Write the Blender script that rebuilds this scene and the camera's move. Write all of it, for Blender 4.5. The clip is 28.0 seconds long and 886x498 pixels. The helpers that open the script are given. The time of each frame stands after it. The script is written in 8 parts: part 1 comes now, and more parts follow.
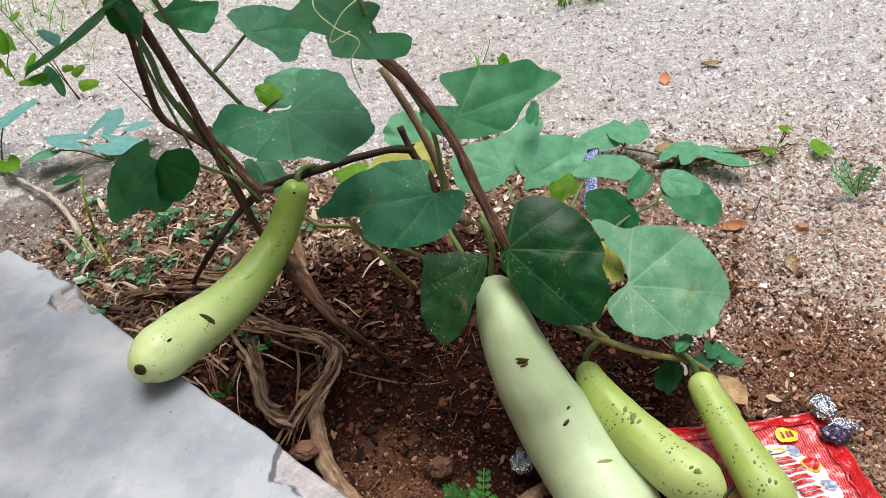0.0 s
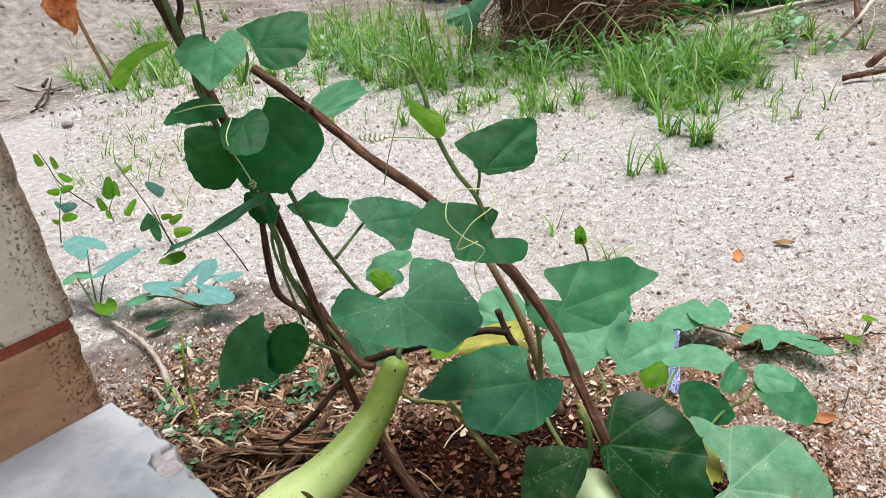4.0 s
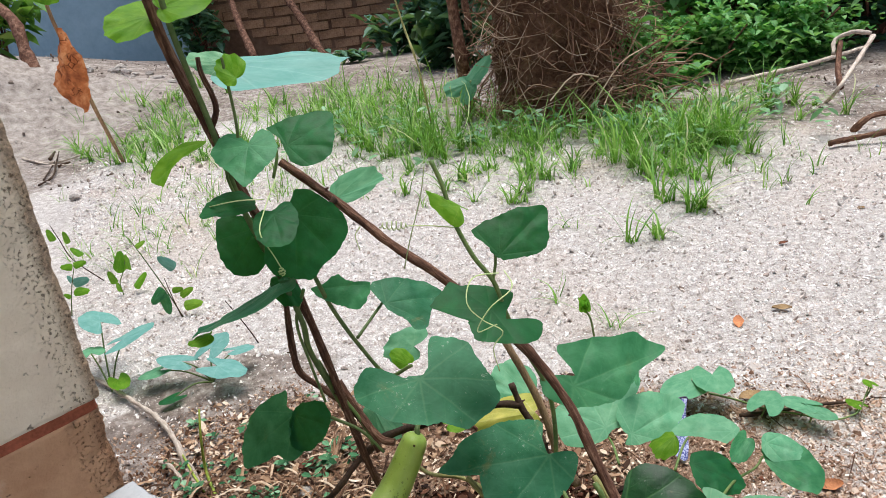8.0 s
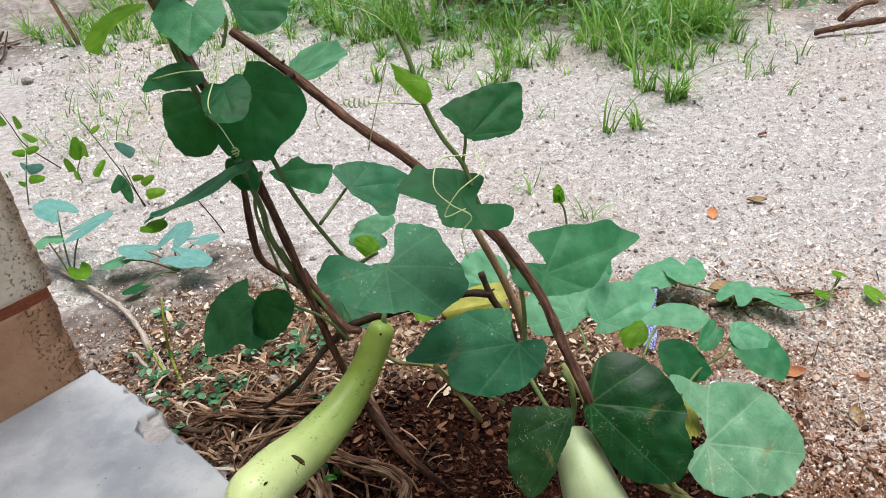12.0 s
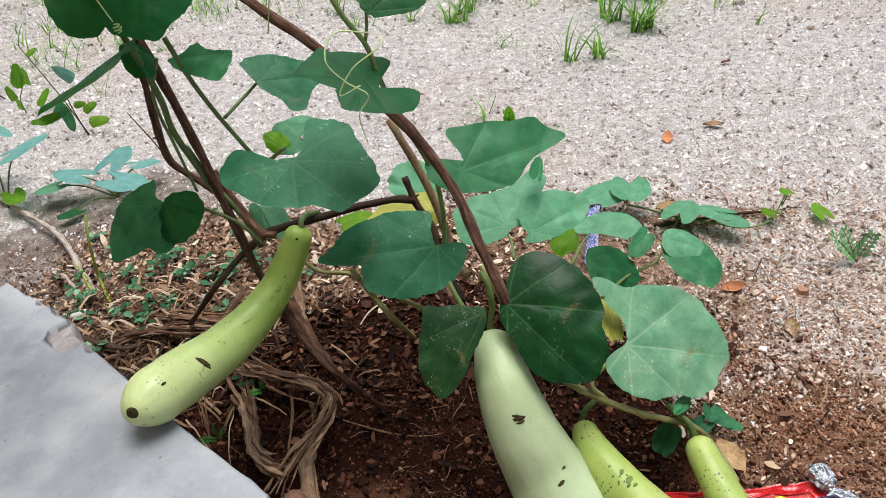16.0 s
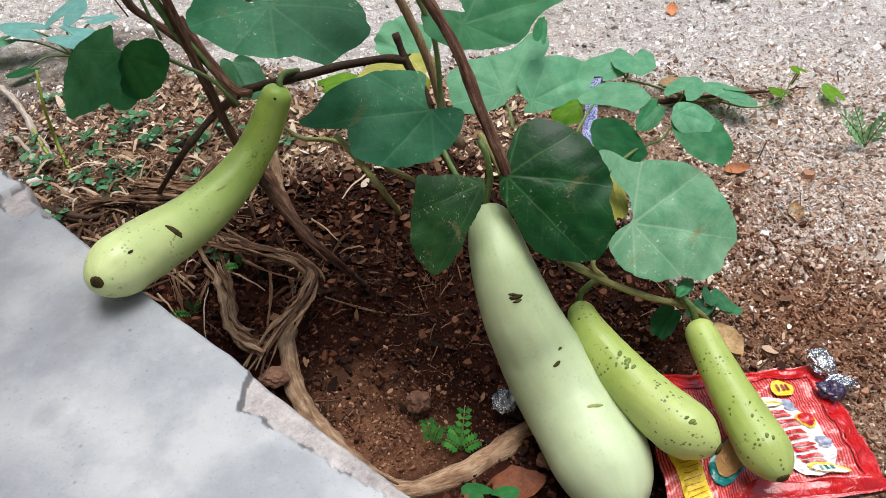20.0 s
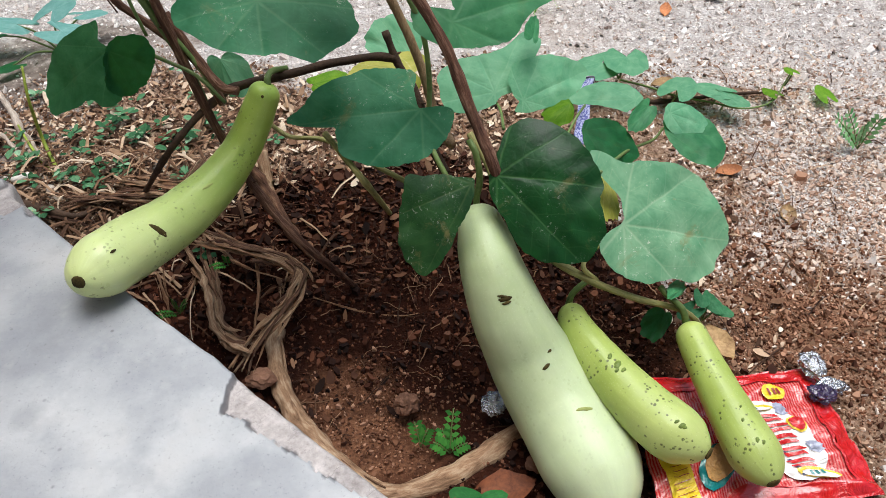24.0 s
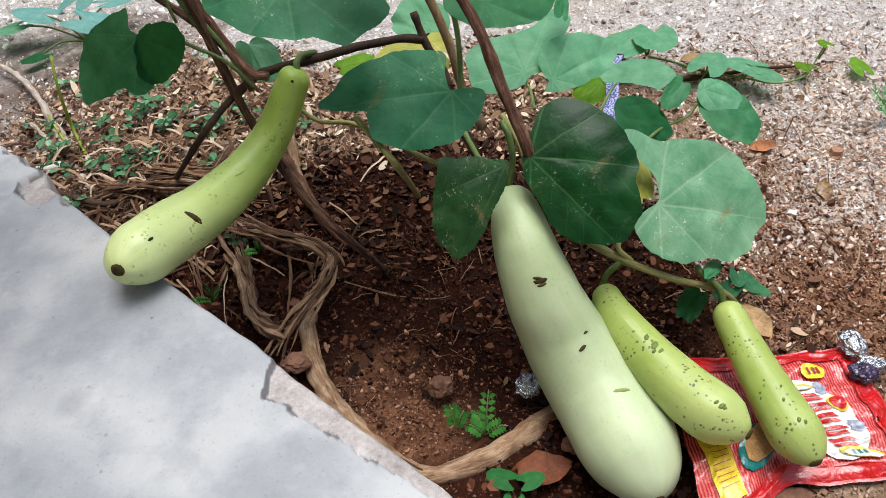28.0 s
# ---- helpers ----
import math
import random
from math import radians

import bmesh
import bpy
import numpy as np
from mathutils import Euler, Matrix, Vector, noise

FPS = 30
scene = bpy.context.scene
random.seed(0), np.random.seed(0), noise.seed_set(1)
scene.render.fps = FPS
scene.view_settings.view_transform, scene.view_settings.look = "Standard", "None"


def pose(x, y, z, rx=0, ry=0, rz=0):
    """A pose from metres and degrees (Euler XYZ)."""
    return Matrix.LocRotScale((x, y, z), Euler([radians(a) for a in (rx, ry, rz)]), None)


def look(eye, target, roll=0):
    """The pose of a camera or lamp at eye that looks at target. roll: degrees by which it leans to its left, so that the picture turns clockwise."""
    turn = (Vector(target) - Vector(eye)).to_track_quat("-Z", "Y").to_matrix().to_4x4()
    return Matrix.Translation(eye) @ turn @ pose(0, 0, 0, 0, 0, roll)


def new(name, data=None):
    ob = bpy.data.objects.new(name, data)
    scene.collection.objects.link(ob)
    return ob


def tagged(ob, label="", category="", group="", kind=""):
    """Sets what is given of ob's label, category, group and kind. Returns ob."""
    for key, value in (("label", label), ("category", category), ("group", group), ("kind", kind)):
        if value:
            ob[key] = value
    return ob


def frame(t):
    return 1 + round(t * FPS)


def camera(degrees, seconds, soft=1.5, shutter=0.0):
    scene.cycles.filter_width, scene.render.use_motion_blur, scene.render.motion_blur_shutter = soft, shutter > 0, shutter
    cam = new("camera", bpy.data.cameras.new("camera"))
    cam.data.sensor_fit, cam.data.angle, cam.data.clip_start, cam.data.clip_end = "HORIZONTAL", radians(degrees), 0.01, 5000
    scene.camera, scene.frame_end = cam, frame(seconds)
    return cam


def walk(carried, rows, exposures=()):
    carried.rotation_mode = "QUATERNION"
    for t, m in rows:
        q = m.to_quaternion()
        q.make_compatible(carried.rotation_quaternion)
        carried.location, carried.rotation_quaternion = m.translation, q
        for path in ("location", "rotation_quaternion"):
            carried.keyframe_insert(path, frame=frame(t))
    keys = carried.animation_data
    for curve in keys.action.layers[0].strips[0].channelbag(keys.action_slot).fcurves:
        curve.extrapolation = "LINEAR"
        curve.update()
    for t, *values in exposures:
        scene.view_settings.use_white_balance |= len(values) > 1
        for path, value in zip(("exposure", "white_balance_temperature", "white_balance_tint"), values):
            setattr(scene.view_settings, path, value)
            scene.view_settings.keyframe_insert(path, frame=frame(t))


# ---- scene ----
cam = camera(64.09, 28.0, soft=0.5)
PATH = [
    (0.0, 0.0000, 0.0000, 0.5626, 51.83, 6.69, -1.80),
    (0.5, -0.0024, -0.0072, 0.5667, 53.06, 8.29, -0.24),
    (1.0, -0.0076, -0.0113, 0.5686, 54.61, 8.14, -0.03),
    (1.5, -0.0117, -0.0116, 0.5733, 56.97, 7.78, 1.09),
    (2.0, -0.0210, -0.0171, 0.5799, 61.97, 6.65, 2.54),
    (2.5, -0.0246, -0.0240, 0.5843, 67.19, 6.88, 4.49),
    (4.5, -0.0585, 0.0100, 0.6371, 62.16, 5.84, 2.29),
    (5.0, -0.0616, 0.0077, 0.6398, 62.98, 6.46, 3.13),
    (5.5, -0.0626, 0.0019, 0.6462, 64.90, 6.48, 3.82),
    (6.0, -0.0635, 0.0012, 0.6474, 65.07, 6.72, 4.08),
    (6.5, -0.0640, 0.0015, 0.6475, 65.08, 6.56, 3.83),
    (7.0, -0.0642, -0.0001, 0.6479, 63.26, 7.04, 3.48),
    (7.5, -0.0636, -0.0069, 0.6519, 62.27, 6.66, 1.85),
    (8.0, -0.0663, -0.0197, 0.6636, 67.66, 6.71, 1.94),
    (8.5, -0.0672, -0.0244, 0.6674, 67.84, 8.51, 2.22),
    (9.0, -0.0682, -0.0168, 0.6668, 68.28, 8.38, 2.91),
    (9.5, -0.0675, -0.0069, 0.6562, 64.33, 7.62, 1.79),
    (10.0, -0.0669, -0.0003, 0.6469, 63.33, 5.12, 1.10),
    (10.5, -0.0666, 0.0014, 0.6452, 62.27, 5.28, 0.61),
    (11.0, -0.0649, 0.0002, 0.6447, 60.14, 5.68, 0.21),
    (11.5, -0.0644, 0.0040, 0.6425, 59.85, 5.95, 0.58),
    (12.0, -0.0624, 0.0080, 0.6386, 59.00, 5.47, 0.32),
    (12.5, -0.0618, 0.0125, 0.6347, 58.69, 5.57, 0.68),
    (13.0, -0.0618, 0.0214, 0.6287, 54.84, 5.36, -1.43),
    (13.5, -0.0623, 0.0253, 0.6253, 52.10, 5.46, -1.97),
    (15.5, -0.0002, 0.0025, 0.5702, 56.32, 5.83, 0.66),
    (16.0, -0.0002, 0.0038, 0.5694, 55.50, 4.94, -0.53),
    (16.5, 0.0032, 0.0108, 0.5598, 54.00, 4.32, -1.61),
    (17.0, -0.0009, 0.0320, 0.5337, 49.93, 3.93, -1.35),
    (17.5, -0.0101, 0.0395, 0.5270, 49.07, 3.60, 0.17),
    (18.0, -0.0122, 0.0382, 0.5282, 48.06, 3.97, -0.22),
    (18.5, -0.0120, 0.0350, 0.5296, 48.11, 4.33, 0.12),
    (19.0, -0.0157, 0.0322, 0.5323, 48.18, 4.31, 0.26),
    (19.5, -0.0209, 0.0328, 0.5351, 49.56, 3.90, 0.73),
    (20.0, -0.0211, 0.0358, 0.5266, 46.35, 2.42, -1.31),
    (20.5, -0.0233, 0.0355, 0.5297, 46.90, 2.53, -1.23),
    (21.0, -0.0215, 0.0352, 0.5269, 46.20, 2.62, -1.45),
    (21.5, -0.0217, 0.0390, 0.5240, 46.75, 2.28, -1.18),
    (23.5, -0.0164, 0.0413, 0.5219, 46.24, 2.30, -1.14),
    (24.0, -0.0168, 0.0420, 0.5223, 46.28, 1.88, -1.46),
    (24.5, -0.0171, 0.0456, 0.5168, 44.98, 1.51, -2.02),
    (25.0, -0.0200, 0.0461, 0.5178, 45.46, 0.14, -3.43),
    (25.5, -0.0171, 0.0477, 0.5154, 45.00, 0.96, -3.15),
    (26.0, -0.0135, 0.0487, 0.5123, 43.97, 1.24, -3.32),
    (26.5, -0.0142, 0.0500, 0.5106, 43.12, 2.05, -2.85),
    (27.0, -0.0168, 0.0499, 0.5114, 43.59, 2.41, -2.28),
    (27.5, -0.0259, 0.0498, 0.5165, 43.85, 2.83, -1.66),
    (28.0, -0.0288, 0.0445, 0.5221, 44.82, 3.58, -0.96),
]
walk(cam, [(t, pose(x, y, z, rx, ry, rz)) for t, x, y, z, rx, ry, rz in PATH], [(t, e, 6250, 5) for t, e in ((0.0, 0.54), (1.0, 0.56), (2.0, 0.66), (6.0, 0.70), (11.0, 0.62), (14.5, 0.56), (17.0, 0.52), (28.0, 0.54))])

# ---- daylight: bright, hazy sky and a wide soft sun ----
sky_world = bpy.data.worlds.new("sky")
scene.world = sky_world
sky_world.use_nodes = True
wn = sky_world.node_tree
sky = wn.nodes.new("ShaderNodeTexSky")
sky.sky_type, sky.sun_disc = "NISHITA", False
sky.sun_elevation, sky.sun_rotation = radians(80), radians(27)
sky.air_density, sky.dust_density, sky.ozone_density = 1.0, 4.0, 1.0
wn.links.new(sky.outputs[0], wn.nodes["Background"].inputs[0])
wn.nodes["Background"].inputs[1].default_value = 0.088
sun_data = bpy.data.lights.new("sun", "SUN")
sun_data.energy, sun_data.angle, sun_data.color = 2.45, radians(42), (1.0, 0.97, 0.95)
sun = new("sun", sun_data)
sun.matrix_world = look((0.27, 0.53, 3.4), (0, 0, 0))

# ---- materials ----
def srgb(r, g, b):
    return tuple(((c / 255 + 0.055) / 1.055) ** 2.4 if c > 10 else c / 3294 for c in (r, g, b))


class Nodes:
    """A short hand for node trees."""

    def __init__(self, name, rough=0.7, spec=0.3):
        self.m = bpy.data.materials.new(name)
        self.m.use_nodes = True
        self.t = self.m.node_tree
        self.b = self.t.nodes["Principled BSDF"]
        self.b.inputs["Roughness"].default_value = rough
        self.b.inputs["Specular IOR Level"].default_value = spec
        self.pos = self.n("TexCoord").outputs["Object"]

    def n(self, kind, **props):
        node = self.t.nodes.new("ShaderNode" + kind)
        if "feature" in props:
            node.feature = props["feature"]
        if "operation" in props:
            node.operation = props["operation"]
        if "data_type" in props:
            node.data_type, node.blend_type = props["data_type"], props["blend_type"]
        if "uv_map" in props:
            node.uv_map = props["uv_map"]
        if "attribute_name" in props:
            node.attribute_name = props["attribute_name"]
        return node

    def link(self, a, b):
        self.t.links.new(a, b)

    def put(self, socket, value):
        if hasattr(value, "is_linked"):
            self.link(value, socket)
        elif isinstance(value, tuple) and len(value) == 3 and socket.type == "RGBA":
            socket.default_value = (*value, 1)
        else:
            socket.default_value = value

    def noise(self, scale, detail=4, rough=0.6, vector=None, stretch=None, dist=0.0):
        v = vector or self.pos
        if stretch:
            mp = self.n("Mapping")
            self.link(v, mp.inputs[0])
            mp.inputs["Scale"].default_value = stretch
            v = mp.outputs[0]
        t = self.n("TexNoise")
        self.link(v, t.inputs["Vector"])
        t.inputs["Scale"].default_value, t.inputs["Detail"].default_value = scale, detail
        t.inputs["Roughness"].default_value, t.inputs["Distortion"].default_value = rough, dist
        return t.outputs[0]

    def cells(self, scale, feature="F1", out="Distance", vector=None):
        t = self.n("TexVoronoi", feature=feature)
        self.link(vector or self.pos, t.inputs["Vector"])
        t.inputs["Scale"].default_value = scale
        return t.outputs[out]

    def ramp(self, fac, stops):
        r = self.n("ValToRGB")
        el = r.color_ramp.elements
        while len(el) < len(stops):
            el.new(0.5)
        for e, (p, c) in zip(el, stops):
            e.position = p
            e.color = (*c, 1) if isinstance(c, tuple) else (c, c, c, 1)
        self.link(fac, r.inputs[0])
        return r.outputs[0]

    def math(self, op, a, b=0.0, c=0.0):
        m = self.n("Math", operation=op)
        for s, v in zip(m.inputs, (a, b, c)):
            self.put(s, v)
        return m.outputs[0]

    def math_vector(self, v, shift, amount):
        """The coordinates, pushed about a little."""
        a, b = self.n("VectorMath", operation="MULTIPLY_ADD"), None
        self.link(shift, a.inputs[0])
        a.inputs[1].default_value = (amount, amount, amount)
        self.link(v, a.inputs[2])
        return a.outputs[0]

    def mix(self, fac, a, b, mode="MIX"):
        m = self.n("Mix", data_type="RGBA", blend_type=mode)
        self.put(m.inputs[0], fac)
        self.put(m.inputs[6], a)
        self.put(m.inputs[7], b)
        return m.outputs[2]

    def scale_value(self, colour, value):
        h = self.n("HueSaturation")
        self.put(h.inputs["Color"], colour)
        self.put(h.inputs["Value"], value)
        return h.outputs[0]

    def random(self):
        return self.n("ObjectInfo").outputs["Random"]

    def island(self):
        return self.n("NewGeometry").outputs["Random Per Island"]

    def base(self, colour):
        self.put(self.b.inputs["Base Color"], colour)

    def rough(self, value):
        self.put(self.b.inputs["Roughness"], value)

    def bump(self, height, strength=0.4, distance=0.002):
        bp = self.n("Bump")
        bp.inputs["Strength"].default_value, bp.inputs["Distance"].default_value = strength, distance
        self.link(height, bp.inputs["Height"])
        self.link(bp.outputs[0], self.b.inputs["Normal"])


def mottled(name, dark, light, scale, rough=0.8, spec=0.2, bump=0.4, depth=0.002, fine=8.0, stretch=None, vary=0.25, metal=0.0):
    """Two scales of noise between two colours, with grain, and a random value a piece."""
    k = Nodes(name, rough, spec)
    big, small = k.noise(scale, 3, stretch=stretch), k.noise(scale * fine, 5, 0.7, stretch=stretch)
    f = k.math("ADD", k.math("MULTIPLY", big, 0.6), k.math("MULTIPLY", small, 0.4))
    c = k.ramp(f, [(0.32, dark), (0.68, light)])
    if vary:
        c = k.scale_value(c, k.math("MULTIPLY_ADD", k.random(), 2 * vary, 1 - vary))
    k.base(c)
    k.rough(k.math("MULTIPLY_ADD", small, 0.2, rough - 0.1))
    k.bump(small, bump, depth)
    k.b.inputs["Metallic"].default_value = metal
    return k.m


def leaf_material(name, dark, light, vein, holes=0.0, pale=0.25, gloss=0.45, glow=0.25):
    """A broad gourd leaf: palmate veins by the leaf's own flat coordinates (uv), blotches, specks and a little light through it."""
    k = Nodes(name, gloss, 0.20)
    uv = k.n("UVMap", uv_map="flat").outputs[0]
    sp = k.n("SeparateXYZ")
    k.link(uv, sp.inputs[0])
    u, v = sp.outputs[0], sp.outputs[1]
    wob = k.math("MULTIPLY_ADD", k.noise(3.0, 2, vector=uv), 0.10, -0.05)
    line = along_best = None
    for a in (0, 40, -40, 82, -82, 124, -124):
        ca, sa = math.cos(radians(a)), math.sin(radians(a))
        off = k.math("ABSOLUTE", k.math("ADD", k.math("SUBTRACT", k.math("MULTIPLY", u, sa), k.math("MULTIPLY", v, ca)), k.math("MULTIPLY", wob, 0.5)))
        along = k.math("ADD", k.math("MULTIPLY", u, ca), k.math("MULTIPLY", v, sa))
        off = k.math("ADD", off, k.math("MULTIPLY", k.math("LESS_THAN", along, 0.0), 9.0))
        off = k.math("MULTIPLY_ADD", along, 0.008, off)
        if line is None:
            line, along_best = off, along
        else:
            nearer = k.math("LESS_THAN", off, line)
            along_best = k.math("ADD", k.math("MULTIPLY", nearer, along), k.math("MULTIPLY", k.math("SUBTRACT", 1.0, nearer), along_best))
            line = k.math("MINIMUM", line, off)
    main = k.ramp(line, [(0.006, 1.0), (0.022, 0.0)])
    step_on = k.math("FRACT", k.math("MULTIPLY", k.math("ADD", k.math("SUBTRACT", along_best, k.math("MULTIPLY", line, 0.9)), wob), 4.3))
    side_rib = k.ramp(k.math("ABSOLUTE", k.math("SUBTRACT", step_on, 0.5)), [(0.01, 0.30), (0.05, 0.0)])
    veins = k.math("MAXIMUM", main, side_rib)
    r = k.random()
    blot = k.noise(2.6, 4, 0.65, vector=uv, dist=0.4)
    c = k.mix(k.ramp(blot, [(0.35, 0.0), (0.7, 1.0)]), dark, light)
    c = k.mix(k.math("MULTIPLY", veins, pale), c, vein)
    net = k.cells(7.5, "DISTANCE_TO_EDGE", vector=k.math_vector(uv, k.noise(4.0, 2, vector=uv), 0.12))
    quilt = k.ramp(net, [(0.0, 0.0), (0.16, 1.0)])
    c = k.mix(k.ramp(net, [(0.0, 0.02), (0.02, 0.0)]), c, vein)
    patchy = k.math_vector(uv, k.noise(5.0, 3, vector=uv), 0.5)
    specks = k.ramp(k.noise(15.0, 5, 0.75, vector=patchy), [(0.60, 0.0), (0.70, 1.0)])
    gate = k.ramp(k.noise(2.2, 3, vector=uv), [(0.52 - 0.08 * holes, 0.0), (0.66 - 0.08 * holes, 1.0)])
    c = k.mix(k.math("MULTIPLY", k.math("MULTIPLY", specks, gate), holes), c, srgb(238, 238, 222))
    brown = k.ramp(k.noise(2.1, 5, 0.7, vector=uv, dist=0.8), [(0.60, 0.0), (0.74, 1.0)])
    c = k.mix(k.math("MULTIPLY", brown, min(0.8, holes * 0.7)), c, srgb(140, 122, 78))
    c = k.scale_value(c, k.math("MULTIPLY_ADD", r, 0.3, 0.85))
    k.base(c)
    k.rough(k.math("MULTIPLY_ADD", blot, 0.25, gloss - 0.1))
    k.bump(k.math("ADD", k.math("MULTIPLY", quilt, 0.22), k.math("SUBTRACT", k.math("MULTIPLY", k.noise(14.0, 4, vector=uv), 0.9), k.math("MULTIPLY", veins, 0.5))), 0.22, 0.0015)
    through_leaf = k.n("BsdfTranslucent")
    k.put(through_leaf.inputs[0], k.mix(0.6, c, srgb(96, 176, 56)))
    mx = k.n("MixShader")
    mx.inputs[0].default_value = glow
    k.link(k.b.outputs[0], mx.inputs[1])
    k.link(through_leaf.outputs[0], mx.inputs[2])
    k.link(mx.outputs[0], k.t.nodes["Material Output"].inputs[0])
    return k.m


M = {}
M["leaf"] = leaf_material("leaf green", srgb(46, 108, 70), srgb(80, 142, 97), srgb(122, 170, 120), 0.15, 0.14, 0.42, 0.24)
M["leaf_dark"] = leaf_material("leaf dark green", srgb(16, 72, 38), srgb(36, 104, 60), srgb(96, 144, 92), 0.06, 0.10, 0.46, 0.34)
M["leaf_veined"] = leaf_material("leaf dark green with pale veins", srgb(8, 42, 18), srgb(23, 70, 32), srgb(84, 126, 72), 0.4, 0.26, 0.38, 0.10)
M["leaf_old"] = leaf_material("leaf old", srgb(36, 98, 66), srgb(70, 130, 94), srgb(140, 176, 130), 0.6, 0.14, 0.5, 0.18)
M["leaf_worn"] = leaf_material("leaf worn", srgb(90, 146, 108), srgb(142, 184, 146), srgb(190, 210, 176), 1.0, 0.30, 0.5, 0.15)
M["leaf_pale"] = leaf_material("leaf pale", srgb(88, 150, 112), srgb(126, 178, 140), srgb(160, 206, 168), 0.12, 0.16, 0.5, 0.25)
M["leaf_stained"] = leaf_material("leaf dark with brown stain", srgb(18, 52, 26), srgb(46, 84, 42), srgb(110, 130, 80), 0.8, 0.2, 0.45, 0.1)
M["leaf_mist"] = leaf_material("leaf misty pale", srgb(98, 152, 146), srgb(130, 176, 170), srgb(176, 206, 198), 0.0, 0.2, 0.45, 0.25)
M["leaf_lime"] = leaf_material("leaf young", srgb(98, 148, 24), srgb(138, 180, 52), srgb(180, 208, 96), 0.1, 0.2, 0.45, 0.5)
M["leaf_olive"] = leaf_material("leaf olive", srgb(104, 140, 32), srgb(148, 178, 64), srgb(168, 188, 96), 0.1, 0.2, 0.45, 0.5)
M["leaf_fresh"] = leaf_material("leaf fresh", srgb(28, 92, 42), srgb(54, 124, 58), srgb(90, 150, 84), 0.0, 0.12, 0.45, 0.3)
M["leaf_yellow"] = leaf_material("leaf yellowing", srgb(150, 150, 60), srgb(190, 180, 90), srgb(210, 205, 150), 0.5, 0.3, 0.5, 0.3)
M["stem"] = mottled("green stem", srgb(74, 98, 48), srgb(120, 138, 80), 40, 0.5, 0.35, 0.2, 0.0008)
M["tendril"] = mottled("tendril", srgb(170, 190, 120), srgb(205, 215, 160), 60, 0.5, 0.3, 0.1, 0.0005)


def fibrous(name, dark, mid, light, rough=0.8, streak=11.0, depth=0.002):
    """Bark and dead roots: streaks and cracks that run lengthwise, with patches."""
    k = Nodes(name, rough, 0.2)
    uv = k.n("UVMap", uv_map="along").outputs[0]
    long = k.noise(1.0, 5, 0.65, vector=uv, stretch=(streak, 34.0, 1.0), dist=0.3)
    fine = k.noise(1.0, 4, 0.7, vector=uv, stretch=(streak * 4, 90.0, 1.0))
    patch = k.noise(38, 4, 0.65)
    f = k.math("ADD", k.math("MULTIPLY", long, 0.5), k.math("ADD", k.math("MULTIPLY", fine, 0.25), k.math("MULTIPLY", patch, 0.25)))
    c = k.ramp(f, [(0.36, dark), (0.50, mid), (0.64, light)])
    k.base(k.scale_value(c, k.math("MULTIPLY_ADD", k.random(), 0.4, 0.8)))
    k.bump(k.math("ADD", long, k.math("MULTIPLY", fine, 0.6)), 0.9, depth)
    return k.m


M["bark"] = fibrous("brown bark", srgb(48, 31, 25), srgb(106, 74, 60), srgb(172, 134, 112), 0.8, 7.0, 0.003)
M["root_fibre"] = fibrous("dry root fibre", srgb(84, 57, 42), srgb(164, 130, 102), srgb(216, 190, 160), 0.85, 9.0, 0.003)
M["root_pale"] = fibrous("weathered root", srgb(122, 104, 92), srgb(192, 176, 162), srgb(228, 218, 206), 0.85, 6.0)
M["stem_pale"] = fibrous("pale vine stem", srgb(104, 102, 58), srgb(148, 144, 92), srgb(184, 178, 130), 0.65, 3.0, 0.001)
M["root_dark"] = fibrous("dark root fibre", srgb(52, 34, 27), srgb(104, 74, 58), srgb(160, 126, 100), 0.85, 8.0, 0.003)
M["weed_stem"] = mottled("yellow-green weed stem", srgb(112, 136, 44), srgb(178, 188, 84), 40, 0.55, 0.3, 0.2, 0.0008)
M["twig"] = mottled("dark twig", srgb(48, 36, 30), srgb(92, 72, 58), 60, 0.8, 0.2, 0.6, 0.0015)
M["dry_stem"] = mottled("dry vine stem", srgb(112, 84, 60), srgb(182, 154, 120), 55, 0.8, 0.2, 0.8, 0.002, stretch=(1.6, 1.6, 0.5))
M["straw"] = mottled("straw", srgb(120, 92, 64), srgb(190, 160, 118), 50, 0.8, 0.2, 0.5, 0.001)
M["dead_leaf"] = mottled("dead leaf", srgb(64, 35, 24), srgb(122, 72, 47), 40, 0.7, 0.25, 0.6, 0.001)
M["orange_leaf"] = mottled("orange dead leaf", srgb(122, 70, 46), srgb(216, 146, 98), 30, 0.7, 0.25, 0.8, 0.002)


